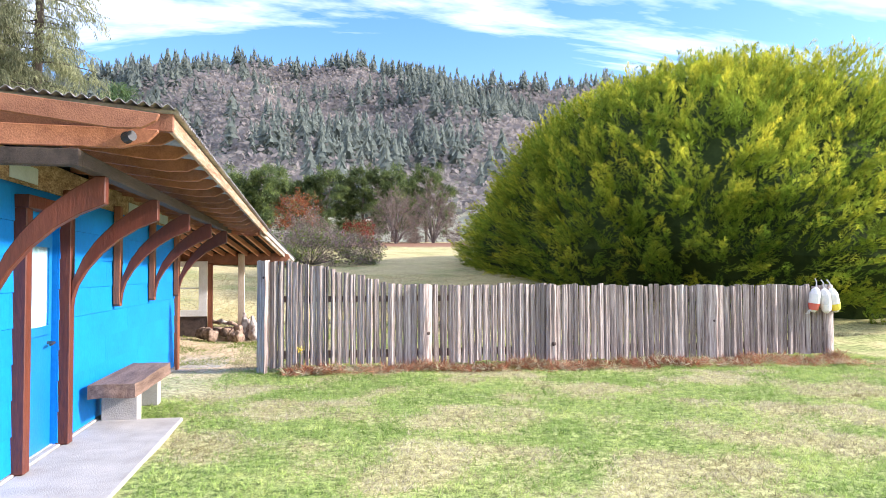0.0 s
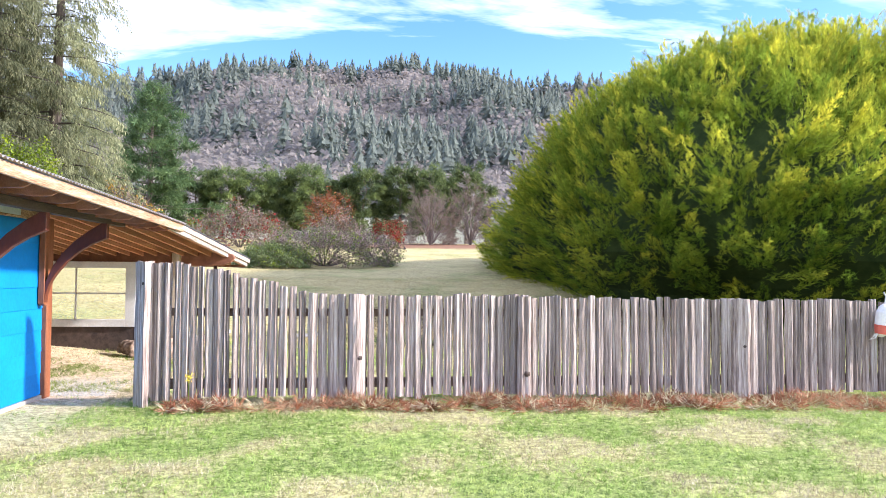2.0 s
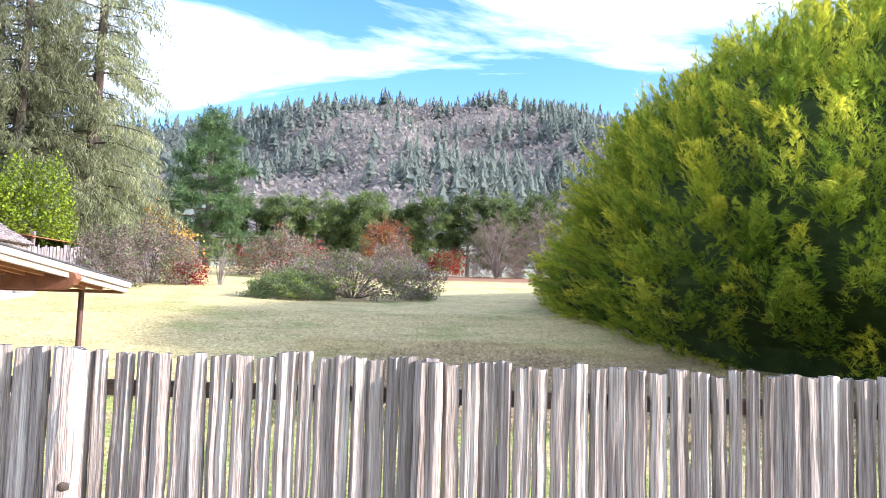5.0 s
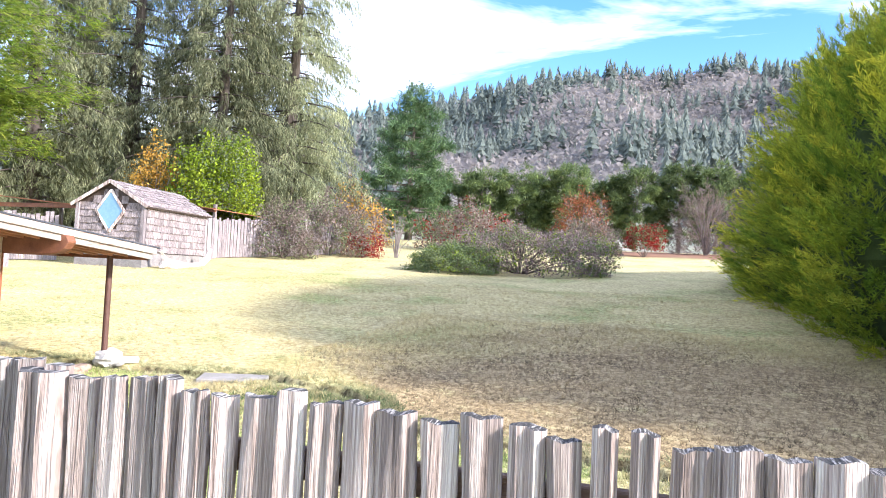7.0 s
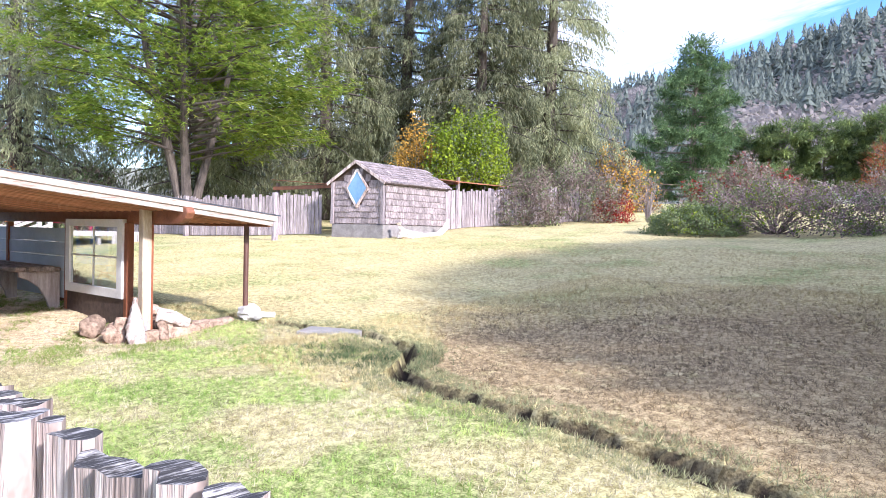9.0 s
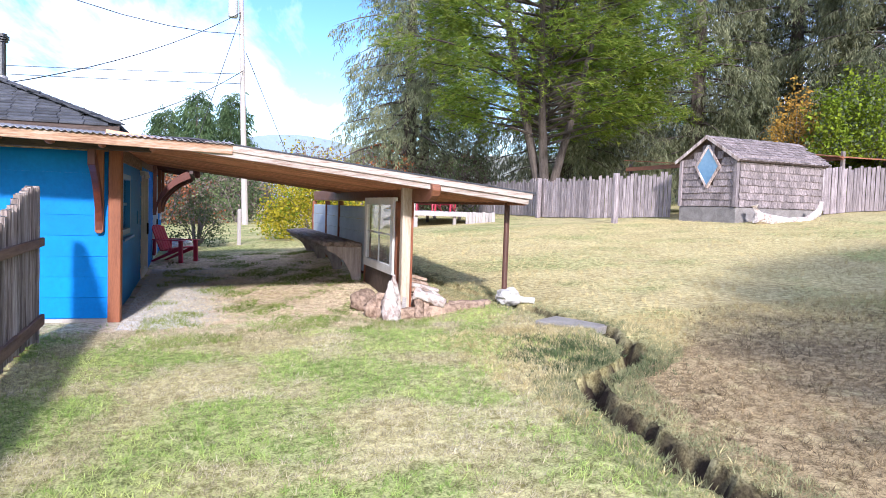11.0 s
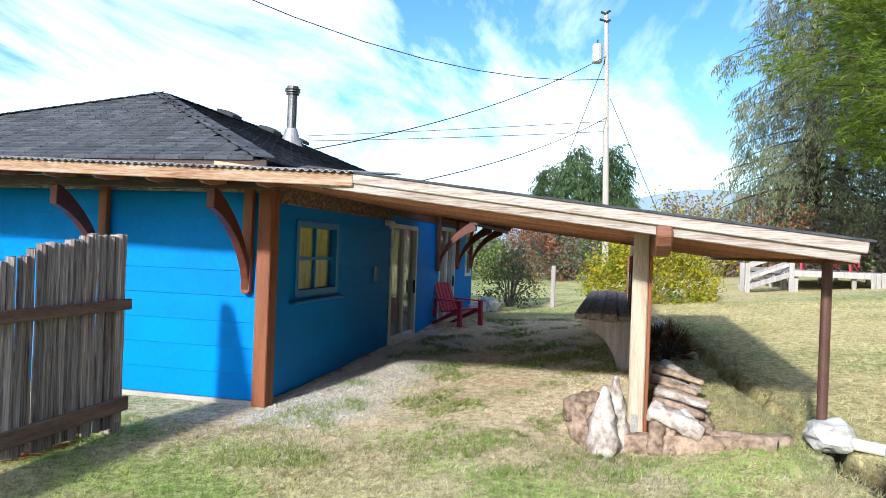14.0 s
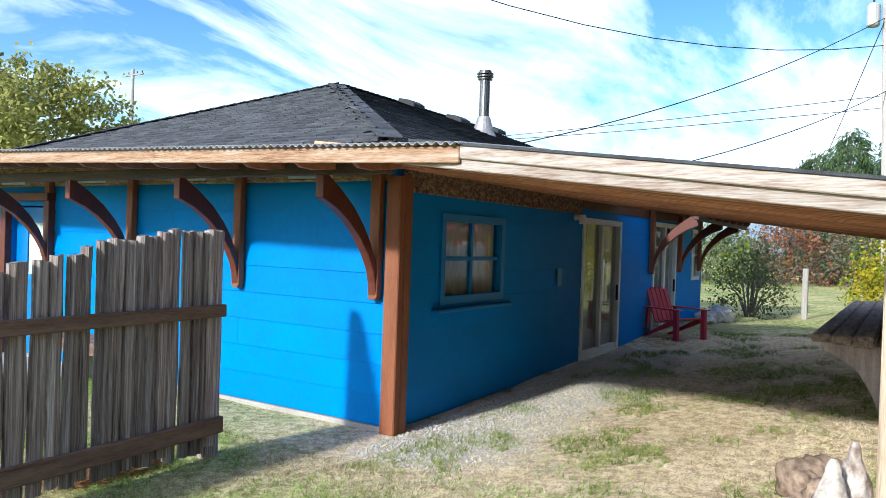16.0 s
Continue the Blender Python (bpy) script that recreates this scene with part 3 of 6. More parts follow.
def minus(rect, holes):
    """A rectangle (a0, a1, z0, z1) with others cut out of it, as rectangles."""
    out = [rect]
    for h0, h1, k0, k1 in holes:
        nxt = []
        for a0, a1, z0, z1 in out:
            if h1 <= a0 or h0 >= a1 or k1 <= z0 or k0 >= z1:
                nxt.append((a0, a1, z0, z1))
                continue
            m0, m1 = max(a0, h0), min(a1, h1)
            nxt += [q for q in ((a0, m0, z0, z1), (m1, a1, z0, z1), (m0, m1, z0, max(z0, k0)), (m0, m1, min(z1, k1), z1)) if q[1] - q[0] > 0.004 and q[3] - q[2] > 0.004]
        out = nxt
    return out


FRONT_HOLES = [(-6.72, -5.80, 0.02, 2.10)]
END_HOLES = [(-2.11, -0.84, 1.22, 2.04), (-6.28, -4.71, 0.12, 2.17), (-9.75, -8.25, 0.14, 2.25), (-11.75, -11.15, 1.2, 2.2)]
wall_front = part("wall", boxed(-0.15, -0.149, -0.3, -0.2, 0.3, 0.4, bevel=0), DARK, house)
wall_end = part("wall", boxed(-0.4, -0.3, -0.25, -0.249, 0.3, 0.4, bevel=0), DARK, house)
for wall, holes, lo, hi in ((wall_front, FRONT_HOLES, -7.7, -0.1), (wall_end, END_HOLES, -12.0, -0.006)):
    bm = bmesh.new()
    for a0, a1, z0, z1 in minus((lo, hi, 0.02, 2.62), holes):
        if wall is wall_front:
            box(bm, -0.16, -0.012, a0, a1, z0, z1)
        else:
            box(bm, a0 - 0.012, a1 - 0.012 if a1 > -0.1 else a1, -0.25, -0.102, z0, z1)
    bm.to_mesh(wall.data)
    bm.free()
    wall.data.materials.clear()
    wall.data.materials.append(BLUE)
    z, row = 0.06, 0
    while z < WALL_TOP - 0.05:
        top = min(z + COURSE, WALL_TOP)
        cuts = [lo] + sorted(lo + (hi - lo) * (k + 0.27 * (row % 3) + 0.1) / 3.6 for k in range(3)) + [hi]
        for b0, b1 in zip(cuts, cuts[1:]):
            for a0, a1, z0, z1 in minus((b0 + 0.001, b1 - 0.001, z, top - 0.003), holes):
                bm = bmesh.new()
                if wall is wall_front:
                    prof = [(0.012, z0), (-0.011, z0), (-0.011, z1), (0.002, z1)]
                    v = [[bm.verts.new((x, y, zz)) for x, zz in prof] for y in (a0, a1)]
                else:
                    prof = [(-0.078, z0), (-0.101, z0), (-0.101, z1), (-0.088, z1)]
                    v = [[bm.verts.new((x, y, zz)) for y, zz in prof] for x in (a0, a1)]
                for k in range(4):
                    bm.faces.new((v[0][k], v[1][k], v[1][(k + 1) % 4], v[0][(k + 1) % 4]))
                bm.faces.new(v[0])
                bm.faces.new(v[1][::-1])
                bmesh.ops.recalc_face_normals(bm, faces=bm.faces)
                part("siding_board", bm, BLUE, wall)
        z, row = z + COURSE, row + 1
# far walls, foundation, plywood band
part("wall", boxed(-12.0, -0.2, -7.86, -7.7, 0.02, 2.62), BLUE, house)
part("wall", boxed(-12.16, -12.0, -7.86, -0.1, 0.02, 2.62), BLUE, house)
part("foundation", boxed(-12.1, -0.03, -7.8, -0.13, -0.3, 0.055), CONCRETE, house, "pale concrete footing")
part("foundation", boxed(-0.04, 0.03, -7.7, -0.08, -0.2, 0.05), CONCRETE, house)
part("plywood_band", boxed(-0.01, 0.012, -7.7, -0.16, WALL_TOP, 2.62), PLYWOOD, house, "bare weathered plywood band under the eave")
part("plywood_band", boxed(-4.6, -0.12, -0.1, -0.07, 2.27, 2.62), BLOTCHED, house, "blotched dark brown plywood band")
part("fascia_band", boxed(-12.0, -4.62, -0.1, -0.07, 2.36, 2.62), RED_STAIN, house)
# Unseen ceiling slab, coloured near-black for the unlit rooms.
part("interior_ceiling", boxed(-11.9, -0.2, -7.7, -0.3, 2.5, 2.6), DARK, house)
for y in (-1.15, -3.0, -4.85, -6.7):
    vent = part("eave_vent", boxed(0.013, 0.022, y - 0.3, y + 0.3, 2.39, 2.53), GREY_PAINT, house, "grey screened vent panel")
    part("vent_frame", prism([(y - 0.33, 2.37), (y + 0.33, 2.37), (y + 0.33, 2.386), (y - 0.33, 2.386)], 0.012, 0.028), PLYWOOD, vent)
part("corner_post", boxed(-0.02, 0.07, -0.15, 0.015, 0.0, 2.4, bevel=0.01), CEDAR_Z, house, "orange-brown corner post")
part("corner_post", boxed(-0.13, -0.022, -0.078, 0.02, 0.0, 2.4, bevel=0.01), CEDAR_Z, house)

# roof
APEX, EAVE = Vector((-3.46, -3.84, 4.23)), 2.70
roof = part("roof", bmesh.new(), ASPHALT, house, "charcoal asphalt shingle hip roof")
bm = bmesh.new()
c = [bm.verts.new(p) for p in ((0.22, -0.02 + 0.0, EAVE), (0.22, -7.68, EAVE), (-12.3, -7.68, EAVE), (-12.3, -0.02, EAVE), tuple(APEX), (-8.6, -3.84, 4.23))]
for f in ((1, 0, 4), (0, 3, 5, 4), (3, 2, 5), (2, 1, 4, 5), (0, 1, 2, 3)):
    bm.faces.new([c[k] for k in f])
bmesh.ops.recalc_face_normals(bm, faces=bm.faces)
bm.to_mesh(roof.data)
bm.free()


def tab_mesh(w, h, t, name, material):
    bm = box(bmesh.new(), -w / 2, w / 2, -0.02, h, 0, t)
    for v in bm.verts:
        if v.co.y > 0:
            v.co.z *= 0.3
    me = bpy.data.meshes.new(name)
    bm.to_mesh(me)
    bm.free()
    me.materials.append(material)
    return me


SHINGLE = tab_mesh(0.29, 0.165, 0.03, "shingle", ASPHALT)
tv = np.array([v.co for v in SHINGLE.vertices])
tfq = np.array([list(p.vertices) for p in SHINGLE.polygons])


def shingles(along0, along1, eave, up_dir, inset0, inset1, near):
    """Courses of shingles on one slope, from the eave up: along is a horizontal line, the slope narrows by inset per metre."""
    along0, along1, up_dir = Vector(along0), Vector(along1), Vector(up_dir)
    length = up_dir.length
    u, a = up_dir.normalized(), (along1 - along0).normalized()
    nrm = a.cross(u)
    if nrm.z < 0:
        nrm = -nrm
    m3 = Matrix((u.cross(nrm), u, nrm)).transposed()
    rows, joined_v, joined_f, made = int(length / 0.14), [], [], 0
    for r in range(rows):
        s = (r * 0.14) / length
        p0, p1 = along0 + up_dir * s + a * inset0 * s, along1 + up_dir * s - a * inset1 * s
        width = (p1 - p0).length
        k = 0.15 - (0.15 if r % 2 else 0.0) + random.uniform(0, 0.05)
        while k < width - 0.1:
            place = p0 + a * k + nrm * (0.004 + random.uniform(0, 0.003))
            m = m3.to_4x4()
            m.translation = place
            if near(place) and made < 150:
                share("shingle", SHINGLE, roof, m)
                made += 1
            else:
                v = tv @ np.array(m3).T + np.array(place)
                joined_f.append(tfq + len(joined_v) * len(tv))
                joined_v.append(v)
            k += 0.3
    ob = raw_mesh("shingle_rest", np.concatenate(joined_v), np.concatenate(joined_f), ASPHALT, roof)
    tagged(ob, kind="stuff")


shingles((0.22, -7.68, EAVE), (0.22, -0.02, EAVE), EAVE, (APEX.x - 0.22, 0, APEX.z - EAVE), 3.84, 3.82, lambda p: p.y > -2.6 and p.z < 3.5)
shingles((0.22, -0.02, EAVE), (-12.3, -0.02, EAVE), EAVE, (0, APEX.y + 0.02, APEX.z - EAVE), 3.68, 3.7, lambda p: p.x > -3.4 and p.z < 3.6)
for a, b in (((0.22, -0.02, EAVE + 0.02), APEX), ((0.22, -7.68, EAVE + 0.02), APEX), (APEX, Vector((-8.6, -3.84, 4.23)))):
    a, b = Vector(a), Vector(b)
    n = int((b - a).length / 0.16)
    for k in range(n):
        bm = bmesh.new()
        beam(bm, a.lerp(b, k / n) + Vector((0, 0, 0.012)), a.lerp(b, (k + 1.2) / n) + Vector((0, 0, 0.022)), 0.24, 0.014, 0.003)
        part("hip_cap", bm, ASPHALT, roof)
# roof vents and stove pipe
for x, y in ((-4.85, -3.35), (-6.0, -3.1), (-7.6, -3.2)):
    z = EAVE + (-0.02 - y) * 0.4
    bm = prism([(y - 0.17, z + 0.14), (y + 0.17, z + 0.02), (y + 0.17, z + 0.09), (y + 0.05, z + 0.16), (y - 0.15, z + 0.2)], x - 0.17, x + 0.17, "x")
    part("roof_vent", bm, BLACK, house, "low black roof vent")
pipe = part("stove_pipe", tube(bmesh.new(), [(-6.83, -3.03, 3.8), (-6.83, -3.03, 5.0)], 0.1, 18), STEEL, house, "shiny metal stove pipe with a cap")
part("flashing", tube(bmesh.new(), [(-6.83, -3.03, 3.75), (-6.83, -3.03, 3.95), (-6.83, -3.03, 4.22)], [0.3, 0.2, 0.12], 18), TIN, pipe)
bm = bmesh.new()
for z0, z1, r in ((4.93, 4.95, 0.14), (4.98, 5.0, 0.16), (5.03, 5.05, 0.16), (5.06, 5.1, 0.12)):
    tube(bm, [(-6.83, -3.03, z0), (-6.83, -3.03, z1)], r, 18)
part("cap", bm, STEEL, pipe, "ringed metal rain cap")


def curved_bracket(parent, m, reach=0.85, top=2.34):
    """A red-brown curved knee bracket on a wall strip; its plane is x-z, the wall at x = 0."""
    low = [(0.1, 1.28), (0.115, 1.4), (0.15, 1.52), (0.23, 1.66), (0.36, 1.82), (0.52, 1.96), (0.68, 2.06), (0.82, 2.12), (reach + 0.02, 2.14)]
    high = [(reach + 0.02, top), (0.8, top), (0.64, 2.24), (0.46, 2.1), (0.31, 1.94), (0.2, 1.78), (0.13, 1.62), (0.1, 1.55)]
    arm = part("bracket", prism(low + high, -0.045, 0.045, "y", 0.006), RED_STAIN, parent, "curved red-brown wooden bracket")
    arm.matrix_basis = m
    strip = [(-0.055, 1.27), (-0.03, 1.24), (0.03, 1.24), (0.055, 1.27), (0.055, 2.42), (-0.055, 2.42)]
    s = part("bracket_strip", prism(strip, 0.02, 0.098, "x", 0.006), CEDAR_Z, parent)
    s.matrix_basis = m


for y in (-0.26, -2.1, -3.95, -5.72, -7.5):
    curved_bracket(house, pose(0, y, 0))
for x in (-7.95, -9.95, -11.6):
    curved_bracket(house, pose(x, -0.085, 0.1, 0, 0, 90), 0.85)

# front eave: beam, rafters, fascia, corrugated sheet
SLOPE = -0.027


def ez(y, z):
    """Height on the front eave, which sags towards the lean-to."""
    return z + SLOPE * (y - 1.4)


bm = beam(bmesh.new(), (0.82, -8.05, 2.39), (0.82, 0.45, 2.385), 0.09, 0.1)
part("eave_beam", bm, DARK_BEAM, house, "dark weathered eave beam on the brackets")
bm = beam(bmesh.new(), (-0.4, -8.08, 2.4), (0.86, -8.08, 2.39), 0.09, 0.11)
part("eave_beam", bm, DARK_BEAM, house)
for k in range(17):
    y = 1.05 - 0.58 * k
    z = ez(y, 2.36)
    prof = [(-0.05, z + 0.1), (1.1, z - 0.055), (1.27, z - 0.05), (1.36, z + 0.0), (1.38, z + 0.045), (-0.05, z + 0.2)]
    part("rafter", prism(prof, y - 0.02, y + 0.02, "y", 0.004), CEDAR, house)
bm = beam(bmesh.new(), (1.41, -8.0, ez(-8.0, 2.385)), (1.41, 1.44, ez(1.44, 2.385)), 0.035, 0.11)
part("fascia_board", bm, EAVE_BOARD, house, "peeling brown and white fascia board")
bm = beam(bmesh.new(), (-0.4, -8.03, ez(-8.03, 2.43)), (1.43, -8.03, ez(-8.03, 2.39)), 0.035, 0.12)
part("fascia_board", bm, CEDAR, house)
zr = ez(-8.0, 2.28)
part("end_rafter", prism([(-0.4, zr - 0.06), (1.12, zr - 0.07), (1.27, zr - 0.03), (1.34, zr + 0.04), (1.34, zr + 0.06), (-0.4, zr + 0.09)], -8.09, -8.05, "y", 0.006), CEDAR, house, "orange end rafter with a rounded tip")
light = part("security_light", tube(bmesh.new(), [(1.15, -8.09, 2.53), (1.15, -8.13, 2.53)], [0.04, 0.035], 12), BLACK, house, "small black security light")
part("lamp_head", tube(bmesh.new(), [(1.14, -8.13, 2.52), (1.2, -8.18, 2.53)], [0.025, 0.035], 12), BLACK, light)


def corrugated(name, x0, x1, y0, y1, zf, along, pitch, depth, thick, parent, material, label=""):
    """A wavy roof sheet; the waves run across 'along'."""
    n = int(abs((y1 - y0) if along == "x" else (x1 - x0)) / pitch * 6)
    v, f = [], []
    for k in range(n + 1):
        t = k / n
        w = depth * math.cos(2 * math.pi * k / 6)
        for s in (0.0, 1.0):
            x, y = (x0 + (x1 - x0) * s, y0 + (y1 - y0) * t) if along == "x" else (x0 + (x1 - x0) * t, y0 + (y1 - y0) * s)
            v += [(x, y, zf(x, y) + w), (x, y, zf(x, y) + w + thick)]
    for k in range(n):
        b = k * 4
        f += [(b, b + 4, b + 6, b + 2), (b + 1, b + 3, b + 7, b + 5), (b, b + 1, b + 5, b + 4), (b + 2, b + 6, b + 7, b + 3)]
    ob = raw_mesh(name, v, f, material, parent, smooth=False)
    if label:
        ob["label"] = label
    return ob


corrugated("eave_sheet", 0.0, 1.47, -8.07, 1.46, lambda x, y: ez(y, 2.585 - 0.09 * x), "x", 0.076, 0.011, 0.004, house, TIN, "old corrugated eave sheeting")
corrugated("eave_sheet", -3.0, 1.46, -8.14, -7.72, lambda x, y: ez(-8.0, 2.612 - 0.09 * max(x, 0)), "y", 0.076, 0.013, 0.004, house, TIN)
bm = beam(bmesh.new(), (0.2, -7.7, EAVE - 0.05), (0.2, 0.0, EAVE - 0.05), 0.03, 0.1)
part("eave_trim", bm, DARK_BEAM, house)

# entrance door
door = part("door", boxed(-0.09, -0.05, -6.70, -5.82, 0.05, 2.08), BLUE_TRIM, house, "blue entrance door with a curtained pane")
part("door_glass", boxed(-0.049, -0.042, -6.38, -5.95, 1.15, 1.88, bevel=0), GLASS, door).visible_shadow = False
# Curtain tinted pale cyan to paint the sky's reflection in the door pane.
part("curtain", boxed(-0.0495, -0.0492, -6.36, -5.97, 1.16, 1.87, bevel=0), surface("curtain_sky_reflection", (0.3, 0.46, 0.52), (0.4, 0.57, 0.63), 2, 0.7, 0.1), door, "curtain coloured with the sky's reflection")
bm = bmesh.new()
for a0, a1, z0, z1 in minus((-6.44, -5.89, 1.08, 1.95), [(-6.37, -5.96, 1.16, 1.87)]):
    box(bm, -0.05, -0.028, a0, a1, z0, z1)
part("pane_frame", bm, BLUE_TRIM, door)
handle = part("door_handle", tube(bmesh.new(), [(-0.05, -5.92, 1.0), (0.01, -5.92, 1.0), (0.012, -6.03, 0.99)], [0.014, 0.013, 0.011], 10), STEEL, door, "chrome lever handle")
for y0, y1 in ((-6.86, -6.73), (-5.79, -5.66)):
    part("door_jamb", boxed(-0.1, 0.1, y0, y1, 0.04, 2.16), RED_STAIN, house, "red-brown door jamb")
part("door_header", boxed(-0.1, 0.12, -6.86, -5.66, 2.162, 2.27), RED_STAIN, house)


def sash(parent, x0, x1, z0, z1, y, material, bars, pane_label, behind):
    """A window in the end wall: frame, bars, pane and what hangs behind it."""
    bm = bmesh.new()
    for a0, a1, k0, k1 in minus((x0 - 0.06, x1 + 0.06, z0 - 0.06, z1 + 0.06), [(x0 + 0.02, x1 - 0.02, z0 + 0.02, z1 - 0.02)]):
        box(bm, a0, a1, y - 0.12, y + 0.025, k0, k1)
    win = part("window", bm, material, parent, pane_label)
    if bars:
        bm = bmesh.new()
        mx, mz = (x0 + x1) / 2, (z0 + z1) / 2
        box(bm, mx - 0.022, mx + 0.022, y - 0.06, y - 0.02, z0 + 0.02, z1 - 0.02)
        part("glazing_bar", bm, material, win)
        part("glazing_bar", boxed(x0 + 0.02, x1 - 0.02, y - 0.058, y - 0.022, mz - 0.022, mz + 0.022), material, win)
    part("pane", boxed(x0 + 0.02, x1 - 0.02, y - 0.052, y - 0.046, z0 + 0.02, z1 - 0.02, bevel=0), GLASS, win).visible_shadow = False
    if behind:
        bm, n = bmesh.new(), int((x1 - x0) / 0.04)
        pts = [(x0 + (x1 - x0) * k / n, y - 0.1 + 0.014 * math.sin(k * 1.9)) for k in range(n + 1)]
        rows = [[bm.verts.new((px, py, zz)) for px, py in pts] for zz in (z0, z1)]
        for k in range(n):
            bm.faces.new((rows[0][k], rows[0][k + 1], rows[1][k + 1], rows[1][k]))
        part("curtain", bm, behind, win, "cream curtain")
    return win


w1 = sash(house, -2.11, -0.84, 1.22, 2.04, -0.085, BLUE_TRIM, True, "four-pane window with blue frame and drawn curtain", CURTAIN)
part("window_sill", boxed(-2.3, -0.66, -0.09, 0.0, 1.08, 1.12, bevel=0.01), BLUE_TRIM, w1)
for x0, x1, zb, zt in ((-6.28, -4.71, 0.12, 2.17), (-9.75, -8.25, 0.14, 2.25)):
    d = sash(house, x0, x1, zb + 0.03, zt, -0.085, WHITE, False, "white-framed sliding glass door with curtain", CURTAIN)
    mid = (x0 + x1) / 2
    part("door_stile", boxed(mid - 0.05, mid + 0.04, -0.13, -0.075, zb + 0.05, zt - 0.02), WHITE, d)
    part("door_rail", boxed(x0 + 0.04, x1 - 0.04, -0.128, -0.08, zb + 0.05, zb + 0.13), WHITE, d)
    part("pull_handle", boxed(x0 + 0.08, x0 + 0.1, -0.08, -0.04, 0.95, 1.2), BLACK, d)
sash(house, -11.75, -11.15, 1.2, 2.2, -0.085, WHITE, True, "narrow white-framed window", CURTAIN)
lamp = part("wall_lamp", tube(bmesh.new(), [(-4.35, -0.09, 2.22), (-4.35, 0.02, 2.22)], [0.05, 0.04], 12), GREY_TANK, house, "small outdoor wall lamp")
part("lamp_shade", tube(bmesh.new(), [(-4.35, 0.03, 2.25), (-4.35, 0.04, 2.13)], [0.04, 0.06], 12), BUOY_W, lamp)
part("outlet_cover", boxed(-3.9, -3.75, -0.083, -0.06, 1.25, 1.5), BLUE_TRIM, house, "blue painted outlet cover")

# far eave joists past the lean-to
for k in range(6):
    x = -8.3 - 0.7 * k
    part("rafter", prism([(-0.1, 2.5), (0.95, 2.36), (0.99, 2.42), (0.99, 2.47), (-0.1, 2.62)], x - 0.02, x + 0.02, "x", 0.004), RED_STAIN, house)
bm = beam(bmesh.new(), (-12.3, 0.8, 2.36), (-7.7, 0.8, 2.4), 0.09, 0.12)
part("eave_beam", bm, DARK_BEAM, house)
corrugated("eave_sheet", -12.4, -7.6, -0.1, 1.05, lambda x, y: 2.62 - 0.12 * y, "y", 0.076, 0.011, 0.004, house, TIN)

# ---- lean-to ----
lean = thing("lean_to", (0, 0, 0), "open timber lean-to with weathered fascia, joists and felt roof", "lean-to")


def lz(y):
    return 2.60 - 0.117 * y


def fx(y):
    """The front edge runs slightly askew."""
    return 1.40 + 0.10 * (y - 1.44)


for k in range(30):
    off = -0.10 - 0.25 * k
    bm = beam(bmesh.new(), (fx(0.0) + off, -0.06, lz(-0.06) - 0.085), (fx(5.3) + off, 5.3, lz(5.3) - 0.085), 0.038, 0.1, 0.004)
    part("joist", bm, JOIST, lean)
bm = beam(bmesh.new(), (fx(1.1), 1.1, lz(1.1) - 0.03), (fx(5.42), 5.42, lz(5.42) - 0.03), 0.035, 0.085)
part("fascia_board", bm, PALE_WOOD, lean, "upper fascia board with peeling paint")
bm = beam(bmesh.new(), (fx(1.1) - 0.036, 0.95, lz(0.95) - 0.105), (fx(5.38) - 0.036, 5.38, lz(5.38) - 0.105), 0.035, 0.085)
part("fascia_board", bm, PALE_WOOD, lean)
bm = bmesh.new()
pts = [(fx(1.0) + 0.03, 1.0), (fx(5.46) + 0.03, 5.46), (-6.3, 5.46), (-6.3, -0.05), (fx(-0.05) - 1.5, -0.05)]
lo, hi = ([bm.verts.new((x, y, lz(y) + d)) for x, y in pts] for d in (0.012, 0.03))
bm.faces.new(lo)
bm.faces.new(hi[::-1])
for k in range(5):
    bm.faces.new((lo[k], hi[k], hi[(k + 1) % 5], lo[(k + 1) % 5]))
bmesh.ops.recalc_face_normals(bm, faces=bm.faces)
part("roof_felt", bm, ASPHALT, lean, "dark mineral felt roofing")
# Roof boards use the dark beam colour to paint shade between the joists.
for k in range(26):
    y0 = 5.36 - 0.21 * k
    bm = bmesh.new()
    x1 = fx(y0) - 0.02 if y0 > 1.0 else -0.3
    beam(bm, (-6.25, y0, lz(y0) - 0.018), (x1, y0, lz(y0) - 0.018), 0.195, 0.018, 0.0)
    part("roof_board", bm, DARK_BEAM, lean)
POST_Y, BEAM_Z = 4.0, 2.0
prof = [(-9.4, 1.83), (1.4, 1.82), (1.58, 1.84), (1.7, 1.9), (1.76, 1.98), (1.72, 2.05), (1.6, 2.07), (-9.4, 2.07)]
part("carrying_beam", prism(prof, POST_Y - 0.01, POST_Y + 0.11, "y", 0.012), CEDAR, lean, "thick orange beam with a rounded end")
post = part("front_post", boxed(0.63, 0.77, POST_Y - 0.15, POST_Y - 0.014, 0.1, 2.06, bevel=0.01), PALE_WOOD, lean, "bare pale wooden post")
post.data.materials.clear()
post.data.materials.append(surface("bare_pale_post", (0.38, 0.27, 0.18), (0.66, 0.56, 0.44), 2.5, 0.75, 0.3, (4, 4, 0.35), 0.1))
part("post_edge_board", boxed(0.64, 0.76, POST_Y - 0.012, POST_Y + 0.02, 0.12, 1.815, bevel=0.006), CEDAR_Z, lean)
part("bolt_plate", boxed(0.771, 0.776, POST_Y - 0.12, POST_Y - 0.06, 0.24, 0.42, bevel=0.001), TIN, lean, "small steel bolt plate")
